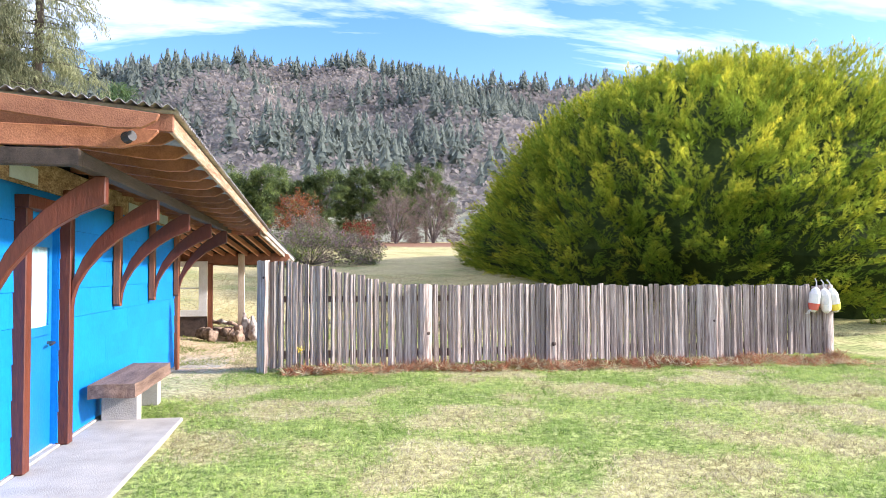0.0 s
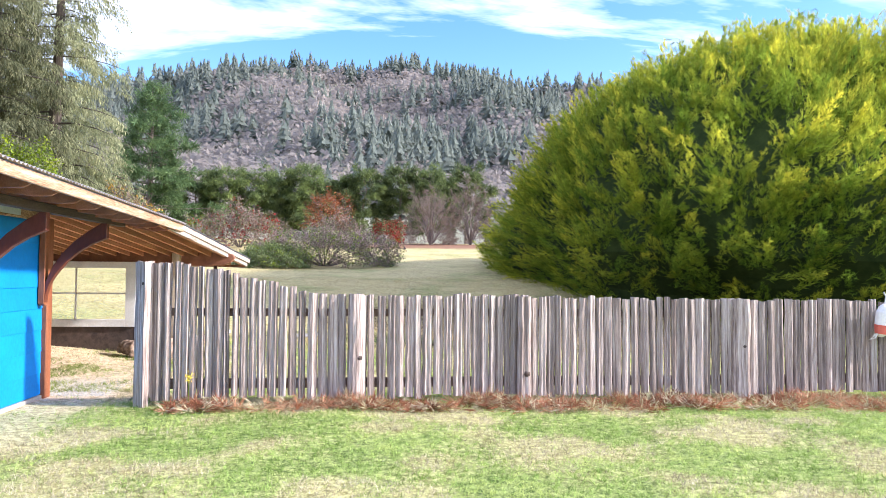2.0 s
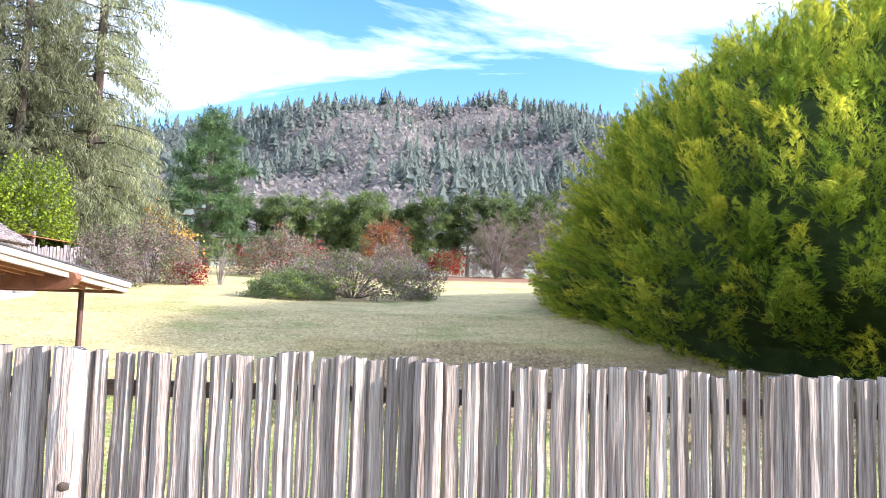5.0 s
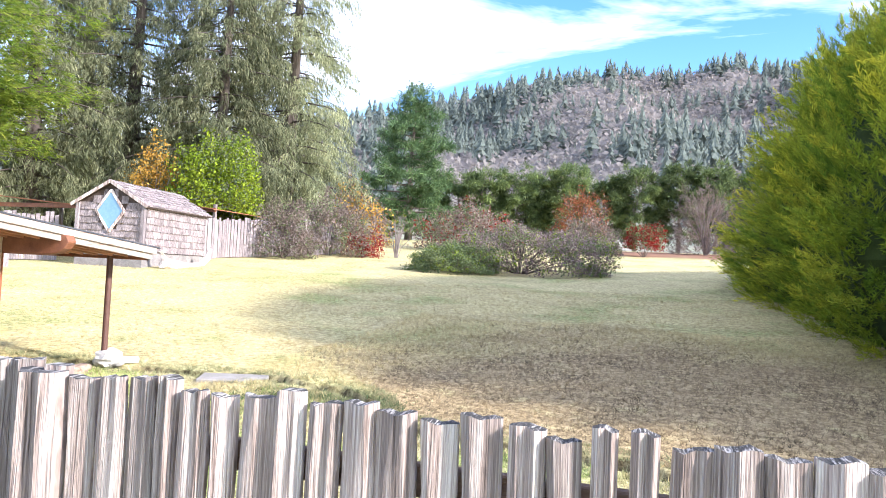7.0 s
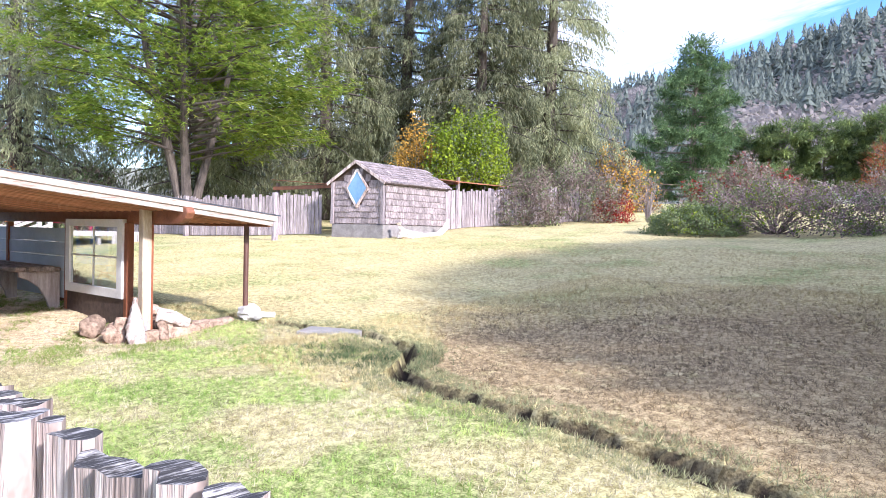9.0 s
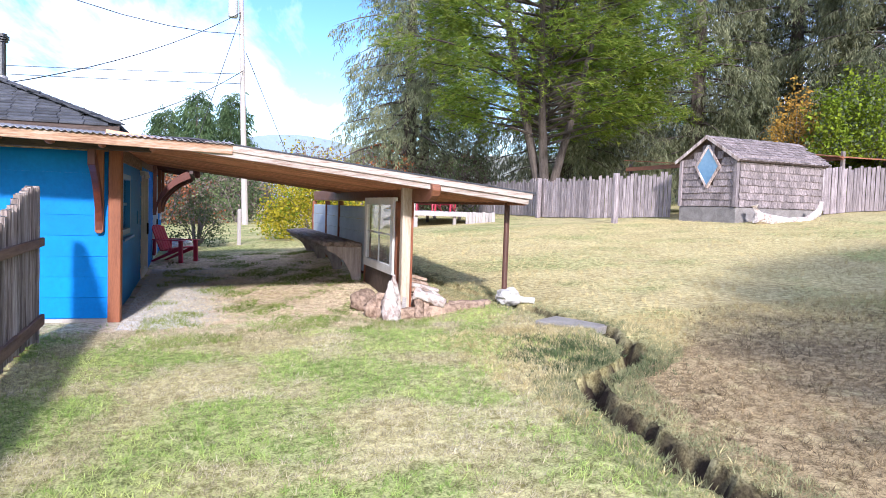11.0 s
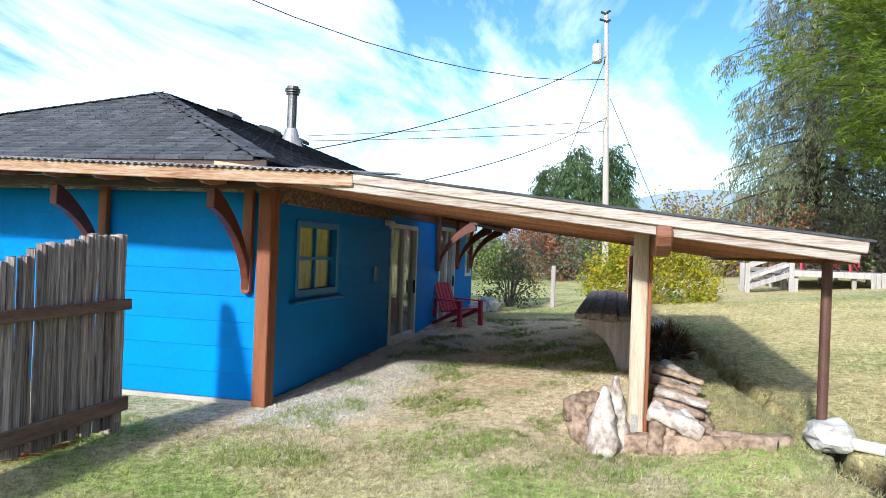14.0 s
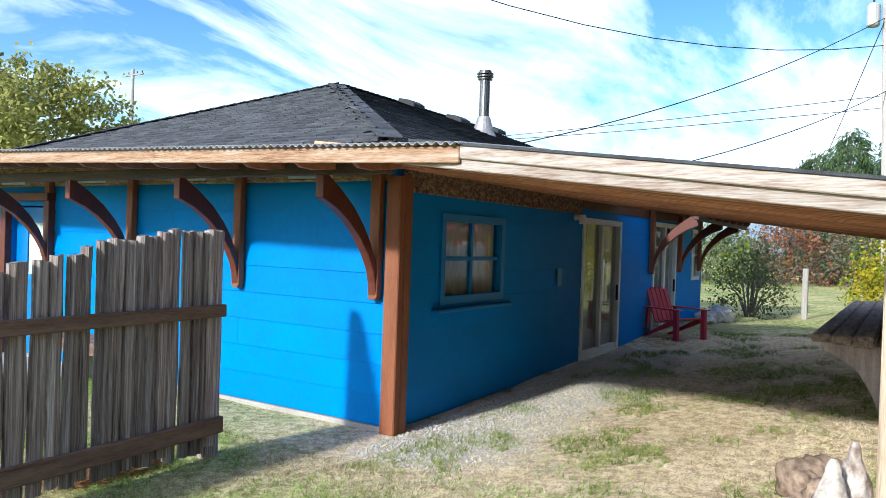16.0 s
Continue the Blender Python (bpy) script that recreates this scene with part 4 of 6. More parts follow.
for x in (0.02, -2.26, -5.2, -7.0, -9.3):
    part("wall_post", boxed(x - 0.05, x + 0.05, POST_Y - 0.06, POST_Y + 0.05, gz(x, POST_Y) - 0.1, 1.82, bevel=0.006), CEDAR_Z, lean, "orange-stained post")
# window panel and board panels between the posts
bm = bmesh.new()
for a0, a1, z0, z1 in minus((-2.2, -0.04, 0.66, 1.88), [(-2.03, -0.22, 0.80, 1.76)]):
    box(bm, a0, a1, POST_Y - 0.09, POST_Y - 0.02, z0, z1, 0.004)
pwin = part("panel_window", bm, WHITE, lean, "white-framed four-pane window set under the lean-to")
part("glazing_bar", boxed(-1.14, -1.11, POST_Y - 0.07, POST_Y - 0.04, 0.8, 1.76), WHITE, pwin)
part("glazing_bar", boxed(-2.03, -0.22, POST_Y - 0.068, POST_Y - 0.042, 1.27, 1.3), WHITE, pwin)
for x0, x1 in ((-2.03, -1.14), (-1.11, -0.22)):
    for z0, z1 in ((0.8, 1.27), (1.3, 1.76)):
        part("pane", boxed(x0, x1, POST_Y - 0.057, POST_Y - 0.053, z0, z1, bevel=0), GLASS, pwin).visible_shadow = False
part("panel_skirt", boxed(-2.2, -0.04, POST_Y - 0.05, POST_Y - 0.02, 0.18, 0.655), DARK_BEAM, lean, "dark old boards below the window")
for x0, x1 in ((-5.14, -2.32), (-6.94, -5.26), (-9.24, -7.06)):
    for k in range(5):
        z0 = 0.5 + 0.245 * k
        part("panel_board", boxed(x0, x1, POST_Y - 0.03 - 0.006 * (k % 2), POST_Y, z0, z0 + 0.24), GREY_PAINT, lean, "grey-blue horizontal board")
part("steel_post", tube(bmesh.new(), [(1.13, 5.33, 0.3), (1.13, 5.33, 1.9)], 0.04, 14), RUST, lean, "thin brown steel post")
bm = beam(bmesh.new(), (-6.2, 5.33, lz(5.33) - 0.14), (fx(5.33) - 0.05, 5.33, lz(5.33) - 0.14), 0.045, 0.05)
part("edge_batten", bm, CEDAR, lean)

# counter of thick old planks on curved supports
SUPPORT = surface("weathered_plywood_support", (0.26, 0.21, 0.19), (0.56, 0.49, 0.45), 5, 0.9, 0.4, (3, 3, 0.5), 0.1)
PLANK = surface("old_counter_plank", (0.09, 0.065, 0.052), (0.42, 0.34, 0.29), 5, 0.9, 0.8, (0.5, 5, 5), 0.3, fine=5)
counter = thing("plank_counter", (0, 0, 0), "rough weathered plank counter under the lean-to wall", "counter")
for k in range(4):
    y1 = POST_Y - 0.08 - 0.185 * k
    bm = boxed(-9.0 + 0.1 * k, -2.38 + 0.11 * ((k * 5) % 3), y1 - 0.178, y1, 0.965, 1.04 + 0.012 * ((k * 3) % 4), bevel=0.02)
    part("plank", bm, PLANK, counter)
for x in (-2.5, -4.6, -6.8, -8.6):
    y0 = POST_Y - 0.07
    prof = [(y0, 0.25), (y0, 0.965), (y0 - 0.66, 0.965), (y0 - 0.65, 0.88), (y0 - 0.5, 0.82), (y0 - 0.34, 0.7), (y0 - 0.22, 0.5), (y0 - 0.14, 0.25)]
    part("support", prism(prof, x - 0.04, x + 0.04, "x", 0.01), SUPPORT, counter, "grey curved support")

# ---- walkway, bench ----
walkway = part("walkway", boxed(0.035, 0.92, -14.0, -4.6, -0.2, 0.035, bevel=0.01), CONCRETE, None)
tagged(walkway, "pale concrete walkway along the house", "path", kind="structure")
bench = thing("bench", (0, 0, 0), "rough timber slab bench on concrete blocks", "bench")
bm = box(bmesh.new(), 0.1, 0.55, -5.2, -3.35, 0.36, 0.5)
bmesh.ops.subdivide_edges(bm, edges=list(bm.edges), cuts=5, use_grid_fill=True)
for v in bm.verts:
    v.co += Vector((noise.noise(v.co * 5), noise.noise(v.co * 5 + Vector((9, 0, 0))), noise.noise(v.co * 4 + Vector((0, 7, 0))))) * 0.018
part("seat", bm, surface("old_bench_timber", (0.08, 0.042, 0.03), (0.3, 0.19, 0.14), 3, 0.85, 0.5, (5, 0.5, 5), 0.1), bench)
for y in (-4.55, -3.5):
    part("block", boxed(0.08, 0.45, y - 0.1, y + 0.1, 0.0, 0.36), CONCRETE, bench, "concrete block")

# ---- picket fence ----
fence = thing("picket_fence", (0, 0, 0), "weathered grey split-picket fence with a swept-up end", "fence")
FENCE_LINE = ((1.46, -0.75), (4.2, -0.68), (6.43, -0.65), (9.5, -0.59), (12.0, -0.55))
FENCE_TOP = ((1.46, 1.83), (2.0, 1.82), (2.37, 1.765), (2.74, 1.655), (3.2, 1.555), (3.68, 1.46), (4.3, 1.43), (6.4, 1.42), (9.6, 1.40), (12.1, 1.37))


def fence_at(x):
    return float(np.interp(x, *zip(*FENCE_LINE))), float(np.interp(x, *zip(*FENCE_TOP)))


def picket_mesh(seed, rough=1.0, thick=0.034, name="picket"):
    """A split board, one unit wide and high, with wandering edges, a ragged top and grooves down its face."""
    r = random.Random(seed)
    bm, cols, rows = bmesh.new(), 5, 7
    wl_, wr_ = [r.uniform(-0.07, 0.07) for _ in range(rows)], [r.uniform(-0.07, 0.07) for _ in range(rows)]
    tops = [r.uniform(-0.014, 0.0) for _ in range(cols)]
    grid = {}
    for side in (0, 1):
        for i in range(cols):
            groove = r.uniform(-0.4, 0.4)
            for j in range(rows):
                u, w = i / (cols - 1), j / (rows - 1)
                x = u - 0.5 + (wl_[j] * (1 - u) + wr_[j] * u) * rough
                z = w + (tops[i] if j == rows - 1 else 0)
                y = (-thick if side == 0 else thick) * (1 + groove + r.uniform(-0.12, 0.12))
                if i in (0, cols - 1):
                    y *= 0.35
                grid[side, i, j] = bm.verts.new((x, y, z))
    for i in range(cols - 1):
        for j in range(rows - 1):
            bm.faces.new((grid[0, i, j], grid[0, i + 1, j], grid[0, i + 1, j + 1], grid[0, i, j + 1]))
            bm.faces.new((grid[1, i, j], grid[1, i, j + 1], grid[1, i + 1, j + 1], grid[1, i + 1, j]))
        for j in (0, rows - 1):
            q = (grid[0, i, j], grid[1, i, j], grid[1, i + 1, j], grid[0, i + 1, j])
            bm.faces.new(q if j == 0 else q[::-1]).material_index = int(j > 0)
    for i in (0, cols - 1):
        for j in range(rows - 1):
            q = (grid[0, i, j], grid[0, i, j + 1], grid[1, i, j + 1], grid[1, i, j])
            bm.faces.new(q if i == 0 else q[::-1])
    bmesh.ops.recalc_face_normals(bm, faces=bm.faces)
    me = bpy.data.meshes.new(name)
    bm.to_mesh(me)
    bm.free()
    me.materials.append(GREY_WOOD)
    me.materials.append(LICHEN)
    return me


PICKETS = [picket_mesh(s) for s in range(10)]
rnd = random.Random(5)
x = 1.5
while x < 11.8:
    w = rnd.uniform(0.075, 0.13)
    y, top = fence_at(x + w / 2)
    foot = rnd.uniform(0.06, 0.12)
    tall = top - foot + rnd.uniform(-0.02, 0.02)
    gap = rnd.choice((0.004, 0.009, 0.015, 0.026))
    m = Matrix.Translation((x + w / 2, y + rnd.uniform(-0.012, 0.006), gz(x, y) + foot)) @ Matrix.Rotation(rnd.gauss(0, 0.006), 4, "Y") @ Matrix.Rotation(0.06 + rnd.gauss(0, 0.05), 4, "Z") @ Matrix.Diagonal((w, 1, tall, 1))
    share("picket", rnd.choice(PICKETS), fence, m)
    x += w + gap
WIDE = [picket_mesh(s + 50, 0.6, 0.06, "fence_post") for s in range(3)]
for k, (x, w) in enumerate(((1.5, 0.17), (4.2, 0.2), (6.43, 0.18), (9.5, 0.24), (11.9, 0.2))):
    y, top = fence_at(x)
    m = Matrix.Translation((x, y - 0.055, gz(x, y) - 0.05)) @ Matrix.Diagonal((w, 1, top + 0.06, 1))
    post = share("fence_post", WIDE[k % 3], fence, m)
    kz = (1.55, 0.6, 0.38, 0.74, 0.9)[k]
    bm = tube(bmesh.new(), [(x + 0.03, y - 0.1, kz), (x + 0.03, y - 0.125, kz)], [0.045, 0.02], 12)
    tube(bm, [(x + 0.03, y - 0.11, kz), (x + 0.03, y - 0.13, kz)], [0.02, 0.012], 10)
    part("knot", bm, DARK_BEAM, fence)
for z, h in ((1.19, 0.1), (0.27, 0.13)):
    for (ax, ay), (bx, by) in zip(FENCE_LINE, FENCE_LINE[1:]):
        bm = beam(bmesh.new(), (ax, ay + 0.055, gz(ax, ay) + z), (bx, by + 0.055, gz(bx, by) + z), 0.045, h, 0.006)
        part("rail", bm, GREY_RAIL, fence, "brown back rail")

# ---- hedge ----
hedge = thing("cypress_hedge", (0, 0, 0), "huge rounded golden-green cypress hedge", "hedge")
HC, HR, HH = np.array([18.4, 18.6]), np.array([8.8, 15.6]), 9.9


def hedge_point(theta, h, swell=1.0):
    """A point on the hedge's skin: theta round it, h from its foot (0) to its top (1)."""
    s = np.power(np.clip(1 - np.power(np.clip(h, 0, 1), 2.3), 0, 1), 0.5) * (0.9 + 0.1 * np.clip(h * 6, 0, 1))
    ct, st = np.cos(theta), np.sin(theta)
    k = 1 / np.power(np.abs(ct) ** 2.6 + np.abs(st) ** 2.6, 1 / 2.6)
    lump = 1 + 0.045 * np.sin(3 * theta + 5 * h) + 0.035 * np.sin(7 * theta - 4 * h + 1) + 0.02 * np.sin(17 * theta + 9 * h)
    x = HC[0] + HR[0] * ct * k * s * lump * swell
    y = HC[1] + HR[1] * st * k * s * lump * swell
    fall = 1 - 0.38 * np.clip((y - 9) / 23, 0, 1.2) ** 1.2
    z = height(x, y) * 0.8 + 0.25 + HH * fall * h * (0.4 + 0.6 * swell)
    return np.stack([x, y, z], -1)


# Closed dark shell behind the foliage stands in for the hedge's inner shade.
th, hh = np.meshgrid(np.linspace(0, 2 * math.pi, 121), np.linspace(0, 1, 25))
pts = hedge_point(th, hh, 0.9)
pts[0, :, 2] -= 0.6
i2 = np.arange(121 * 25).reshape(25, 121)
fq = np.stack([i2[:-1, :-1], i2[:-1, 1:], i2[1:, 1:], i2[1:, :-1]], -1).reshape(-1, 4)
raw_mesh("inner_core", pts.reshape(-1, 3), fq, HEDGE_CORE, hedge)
n = 4300
th, hh = RNG.uniform(0, 2 * math.pi, n), np.power(RNG.uniform(0.0, 1, n), 0.95)
keep = (np.cos(th) < 0.3) | (np.sin(th) < -0.45)
th, hh = th[keep], hh[keep]
pocket = np.sin(23 * th + 4 * np.sin(9 * hh)) * np.sin(19 * hh + 3 * np.sin(11 * th)) + 0.6 * np.sin(41 * th - 17 * hh) * np.sin(33 * hh + 5)
tip = hedge_point(th, hh, 0.985 + 0.026 * pocket + RNG.uniform(-0.03, 0.03, len(th)))
out = tip - hedge_point(th, np.maximum(0, hh - 0.35), 0.55)
out /= np.linalg.norm(out, axis=1, keepdims=True)
out[:, 2] = np.clip(out[:, 2], -0.1, 0.75) * 0.5 + 0.16
out += RNG.normal(0, 0.24, out.shape)
out /= np.linalg.norm(out, axis=1, keepdims=True)
# each bough is a flat plume: fronds on both sides of its axis, longest in the middle, the newest at the tip
per = 46
along = np.tile(np.linspace(0.0, 1.0, per), len(tip))
many = np.repeat(out, per, 0)
wing = np.cross(many, np.repeat(np.tile([0.0, 0, 1], (len(tip), 1)) + RNG.normal(0, 0.3, tip.shape), per, 0))
wing /= np.linalg.norm(wing, axis=1, keepdims=True)
side_ = np.tile(np.where(np.arange(per) % 2, 1.0, -1.0), len(tip)) * RNG.uniform(0.3, 1.0, len(along))
long_ = np.repeat(RNG.uniform(1.0, 1.9, len(tip)), per)
p = np.repeat(tip, per, 0) + many * ((along - 0.8) * long_)[:, None]
p += wing * (side_ * 0.3 * long_ * (1 - along) * (0.35 + along))[:, None]
p[:, 2] -= 0.12 * long_ * np.abs(side_) * (1 - along)
p += RNG.normal(0, 0.035, p.shape)
d = many + wing * (side_ * 0.75 * (1.1 - along))[:, None] + RNG.normal(0, 0.16, p.shape)
d[:, 2] += 0.2
gold = np.repeat(np.clip(RNG.normal(0.34, 0.25, len(tip)) + 0.3 * pocket + 0.5 * np.clip(hh - 0.55, 0, 1), 0, 1), per)
v, f, ages = strew(p, d, RNG.uniform(0.16, 0.29, len(p)) * (1.15 - 0.3 * along), FROND_SPRAYS, 0.7, gold * (0.15 + 0.95 * along ** 1.5))
age_leaves(raw_mesh("foliage", v, f, HEDGE_LEAF, hedge), ages)

# ---- hills ----
AZ = np.array([-180, -110, -60, -40, -28, -20, -8, 3, 11, 19, 35, 60, 110, 180.0])
EL = np.array([0.02, 0.02, 0.08, 0.135, 0.183, 0.214, 0.262, 0.26, 0.243, 0.235, 0.2, 0.1, 0.03, 0.02])
RIDGE = 1150.0


def hill_z(az, r):
    top = np.interp(az, AZ, np.tan(EL)) * RIDGE * (1 + 0.012 * np.sin(az * 0.9) + 0.01 * np.sin(az * 2.3 + 1))
    s = np.clip((r - 150) / (RIDGE - 150), 0, 1.6)
    rise = np.where(s <= 1, np.power(np.clip(s, 0, 1), 1.15), 1 - 0.9 * (s - 1))
    fold = 1 + 0.1 * np.sin(az * 0.35 + r * 0.006) * s * np.clip(1 - s, 0, 1) * 4
    return 2.0 + top * rise * fold


az, rr = np.meshgrid(np.linspace(-75, 65, 141), np.concatenate([np.linspace(130, 1150, 60), [1250, 1400, 1600]]))
hz = hill_z(az, rr)
V = np.stack([5 + rr * np.sin(np.radians(az)), rr * np.cos(np.radians(az)), hz], -1).reshape(-1, 3)
i3 = np.arange(az.size).reshape(az.shape)
hill = raw_mesh("hillside", V, np.stack([i3[:-1, :-1], i3[1:, :-1], i3[1:, 1:], i3[:-1, 1:]], -1).reshape(-1, 4), HAZED_HILLSIDE, smooth=True)
tagged(hill, "wooded hillside rising behind the meadow", "hill", kind="structure")


def far_fir(seed):
    """A far conifer one unit high: tiers of drooping boughs round a stem."""
    r, v, f = np.random.default_rng(seed), [], []
    for k in range(7):
        z, rad = 0.12 + 0.125 * k, 0.2 * (1 - k / 7.5)
        for j in range(4):
            a = r.uniform(0, 6.28)
            b, w = len(v), rad * 0.55
            v += [(0.02 * math.cos(a + 1.57), 0.02 * math.sin(a + 1.57), z + 0.17), (rad * math.cos(a) - w * math.sin(a), rad * math.sin(a) + w * math.cos(a), z - r.uniform(0, 0.05)), (rad * math.cos(a) + w * math.sin(a), rad * math.sin(a) - w * math.cos(a), z - r.uniform(0, 0.05))]
            f.append((b, b + 1, b + 2))
    return np.array(v), np.array(f)


def far_crown(seed):
    """A far bare crown one unit high: a loose puff of twigs."""
    v, f = tuft(9, 0.19, seed)
    return v * [0.9, 0.9, 0.8] + [0, 0, 0.45], f


def far_woods(name, count, pick, templates, lo, hi, wide, material, label, az_lo=-62, az_hi=45, r_lo=200):
    a = RNG.uniform(az_lo, az_hi, count)
    r = r_lo + (RIDGE + 30 - r_lo) * np.power(RNG.uniform(0, 1, count), 0.8)
    belt = 0.8 * np.sin(a * 0.23 + 1.7 * np.sin(r * 0.006)) + 0.7 * np.sin(r * 0.017 + a * 0.11) + 0.7 * np.sin(a * 0.9 + 0.02 * r) * np.sin(r * 0.041 - a * 0.5) + 0.4 * np.sin(a * 2.3 - r * 0.03) + RNG.normal(0, 0.38, count)
    sel = pick(belt, r)
    a, r = a[sel], r[sel]
    z = hill_z(a, r)
    P = np.stack([5 + r * np.sin(np.radians(a)), r * np.cos(np.radians(a)), z - 1], -1)
    s = (lo + (hi - lo) * RNG.uniform(0, 1, len(a)) ** 2.0) * (0.38 + 0.62 * r / RIDGE)
    vs, fs, base = [], [], 0
    which = RNG.integers(0, len(templates), len(a))
    for t, (tv_, tf_) in enumerate(templates):
        q = np.nonzero(which == t)[0]
        sc = np.stack([s[q] * wide, s[q] * wide, s[q]], -1)
        vs.append((tv_[None] * sc[:, None] + P[q][:, None]).reshape(-1, 3))
        fs.append((tf_[None] + (np.arange(len(q)) * len(tv_))[:, None, None] + base).reshape(-1, 3))
        base += len(q) * len(tv_)
    ob = raw_mesh(name, np.concatenate(vs), np.concatenate(fs), material, smooth=True)
    return tagged(ob, label, "woods", kind="stuff")


FIRS = [far_fir(s) for s in range(6)]
CROWNS = [far_crown(s + 300) for s in range(6)]
far_woods("far_conifers", 17000, lambda b, r: (b > 0.25) | ((r > 1100) & (b > -0.6)), FIRS, 10, 42, 1.3, HAZED_CONIFER, "dark conifers covering the far hillside")
far_woods("far_bare_woods", 22000, lambda b, r: (b < 0.75) & (r > 240), CROWNS, 12, 20, 1.3, HAZED_BROADLEAF, "bare grey broadleaf woods on the hillside")
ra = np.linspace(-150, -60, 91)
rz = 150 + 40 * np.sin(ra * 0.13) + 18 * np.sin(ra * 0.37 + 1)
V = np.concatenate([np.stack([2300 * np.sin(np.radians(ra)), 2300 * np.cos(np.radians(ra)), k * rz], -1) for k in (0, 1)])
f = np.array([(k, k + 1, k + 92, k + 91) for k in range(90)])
tagged(raw_mesh("far_ridge", V, f, FAR_RIDGE), "far ridge on the horizon, coloured blue for haze", "ridge", kind="structure")

# ---- trees ----


def crown_tree(name, x, y, tall, wide, leaf, label, category="tree", limbs=46, per=46, size=0.9, start=0.12, droop=0.25, shape="cone", sprays=NEEDLE_SPRAYS, bark=BARK, seed=0, trunk=0.022, stems=1, group="", lean_x=0.0, hang=0.0, inner=0.22, ragged=0.15, aged=False, pad=0.2, loft=0.0, thin=0.0, clump=0.0):
    """A tree: tapered trunk or trunks, limbs that leave it all round, and a crown of many small sprays along the limbs."""
    r = np.random.default_rng(seed + int(abs(x * 31 + y * 17)))
    z0 = gz(x, y)
    t = thing(name, (x, y, z0), label, category, group)
    bm = bmesh.new()
    for s in range(stems):
        a, off = r.uniform(0, 6.28), (0.0 if stems == 1 else wide * 0.4)
        pts = [(off * math.cos(a) * k * 1.2 + r.normal(0, 0.02) * tall * k + lean_x * k * k, off * math.sin(a) * k * 1.2 + r.normal(0, 0.012) * tall * k, tall * 0.98 * k - 0.15) for k in (0, 0.12, 0.3, 0.55, 0.8, 1.0)]
        tube(bm, pts, [tall * trunk * (1.25 - 1.2 * k) for k in (0, 0.12, 0.3, 0.55, 0.8, 1.0)], 8)
    part("trunk", bm, bark, t)
    limb_bm, P, D, S = bmesh.new(), [], [], []
    for k in range(limbs):
        u = (k + r.uniform(0, 1)) / limbs
        if shape == "cone":
            ln = wide * (1 - u) ** 0.75 * (0.6 + 0.4 * min(1, u * 6)) * r.uniform(1 - 2 * ragged, 1 + ragged * 1.3) + 0.25
        else:
            ln = wide * math.sqrt(max(0.05, 1 - (1.55 * u - 0.62) ** 2)) * r.uniform(0.7, 1.12)
        a = k * 2.39996 + r.normal(0, 0.3)
        o = np.array([math.cos(a), math.sin(a), 0.0])
        base = np.array([lean_x * u * u, 0, tall * (start + (1 - start) * u * 0.97)])
        rise = (0.28 if shape != "cone" else 0.12 * u) * ln
        line = [base + o * ln * s + np.array([0, 0, rise * s - droop * ln * s * s + 0.1 * droop * ln * s ** 4]) for s in (0, 0.35, 0.7, 1.0)]
        tube(limb_bm, line, [0.011 * ln + 0.015, 0.008 * ln + 0.01, 0.006 * ln, 0.004], 4, False)
        n_ = max(5, int(per * (ln / wide) * (1 - thin * min(1, max(0, (u - 0.45) * 4)))))
        s = r.uniform(inner, 1.0, n_) ** 0.8
        q = base + o * (ln * s)[:, None]
        q[:, 2] += rise * s - droop * ln * s * s
        q[:, 2] -= hang * r.uniform(0, 1, n_) ** 1.5 * ln * s
        sidev = np.array([-o[1], o[0], 0])
        lat = r.normal(0, pad, n_) * ln * (1.15 - s)
        q += sidev * lat[:, None] + r.normal(0, 0.1 * size, (n_, 3))
        q[:, 2] += r.normal(0, 1, n_) * loft
        if clump:
            hubs = q[r.integers(0, n_, max(2, n_ // 24))]
            q = hubs[r.integers(0, len(hubs), n_)] + r.normal(0, clump, (n_, 3)) * [1, 1, 0.5]
        d = o * 0.7 + sidev * np.sign(lat)[:, None] * r.uniform(0.2, 0.9, n_)[:, None] + r.normal(0, 0.25, (n_, 3))
        d[:, 2] -= droop * 1.3
        P.append(q), D.append(d), S.append(r.uniform(0.55, 1.15, n_) * size)
    tagged(part("branchwork", limb_bm, bark, t), kind="stuff")
    if aged:
        v, f, ages = strew(np.concatenate(P), np.concatenate(D), np.concatenate(S), sprays, 0.8, r.uniform(0, 1, sum(map(len, P))) ** 2)
        age_leaves(raw_mesh("crown", v, f, leaf, t), ages)
        return t
    v, f = strew(np.concatenate(P), np.concatenate(D), np.concatenate(S), sprays, 0.8)
    raw_mesh("crown", v, f, leaf, t)
    return t


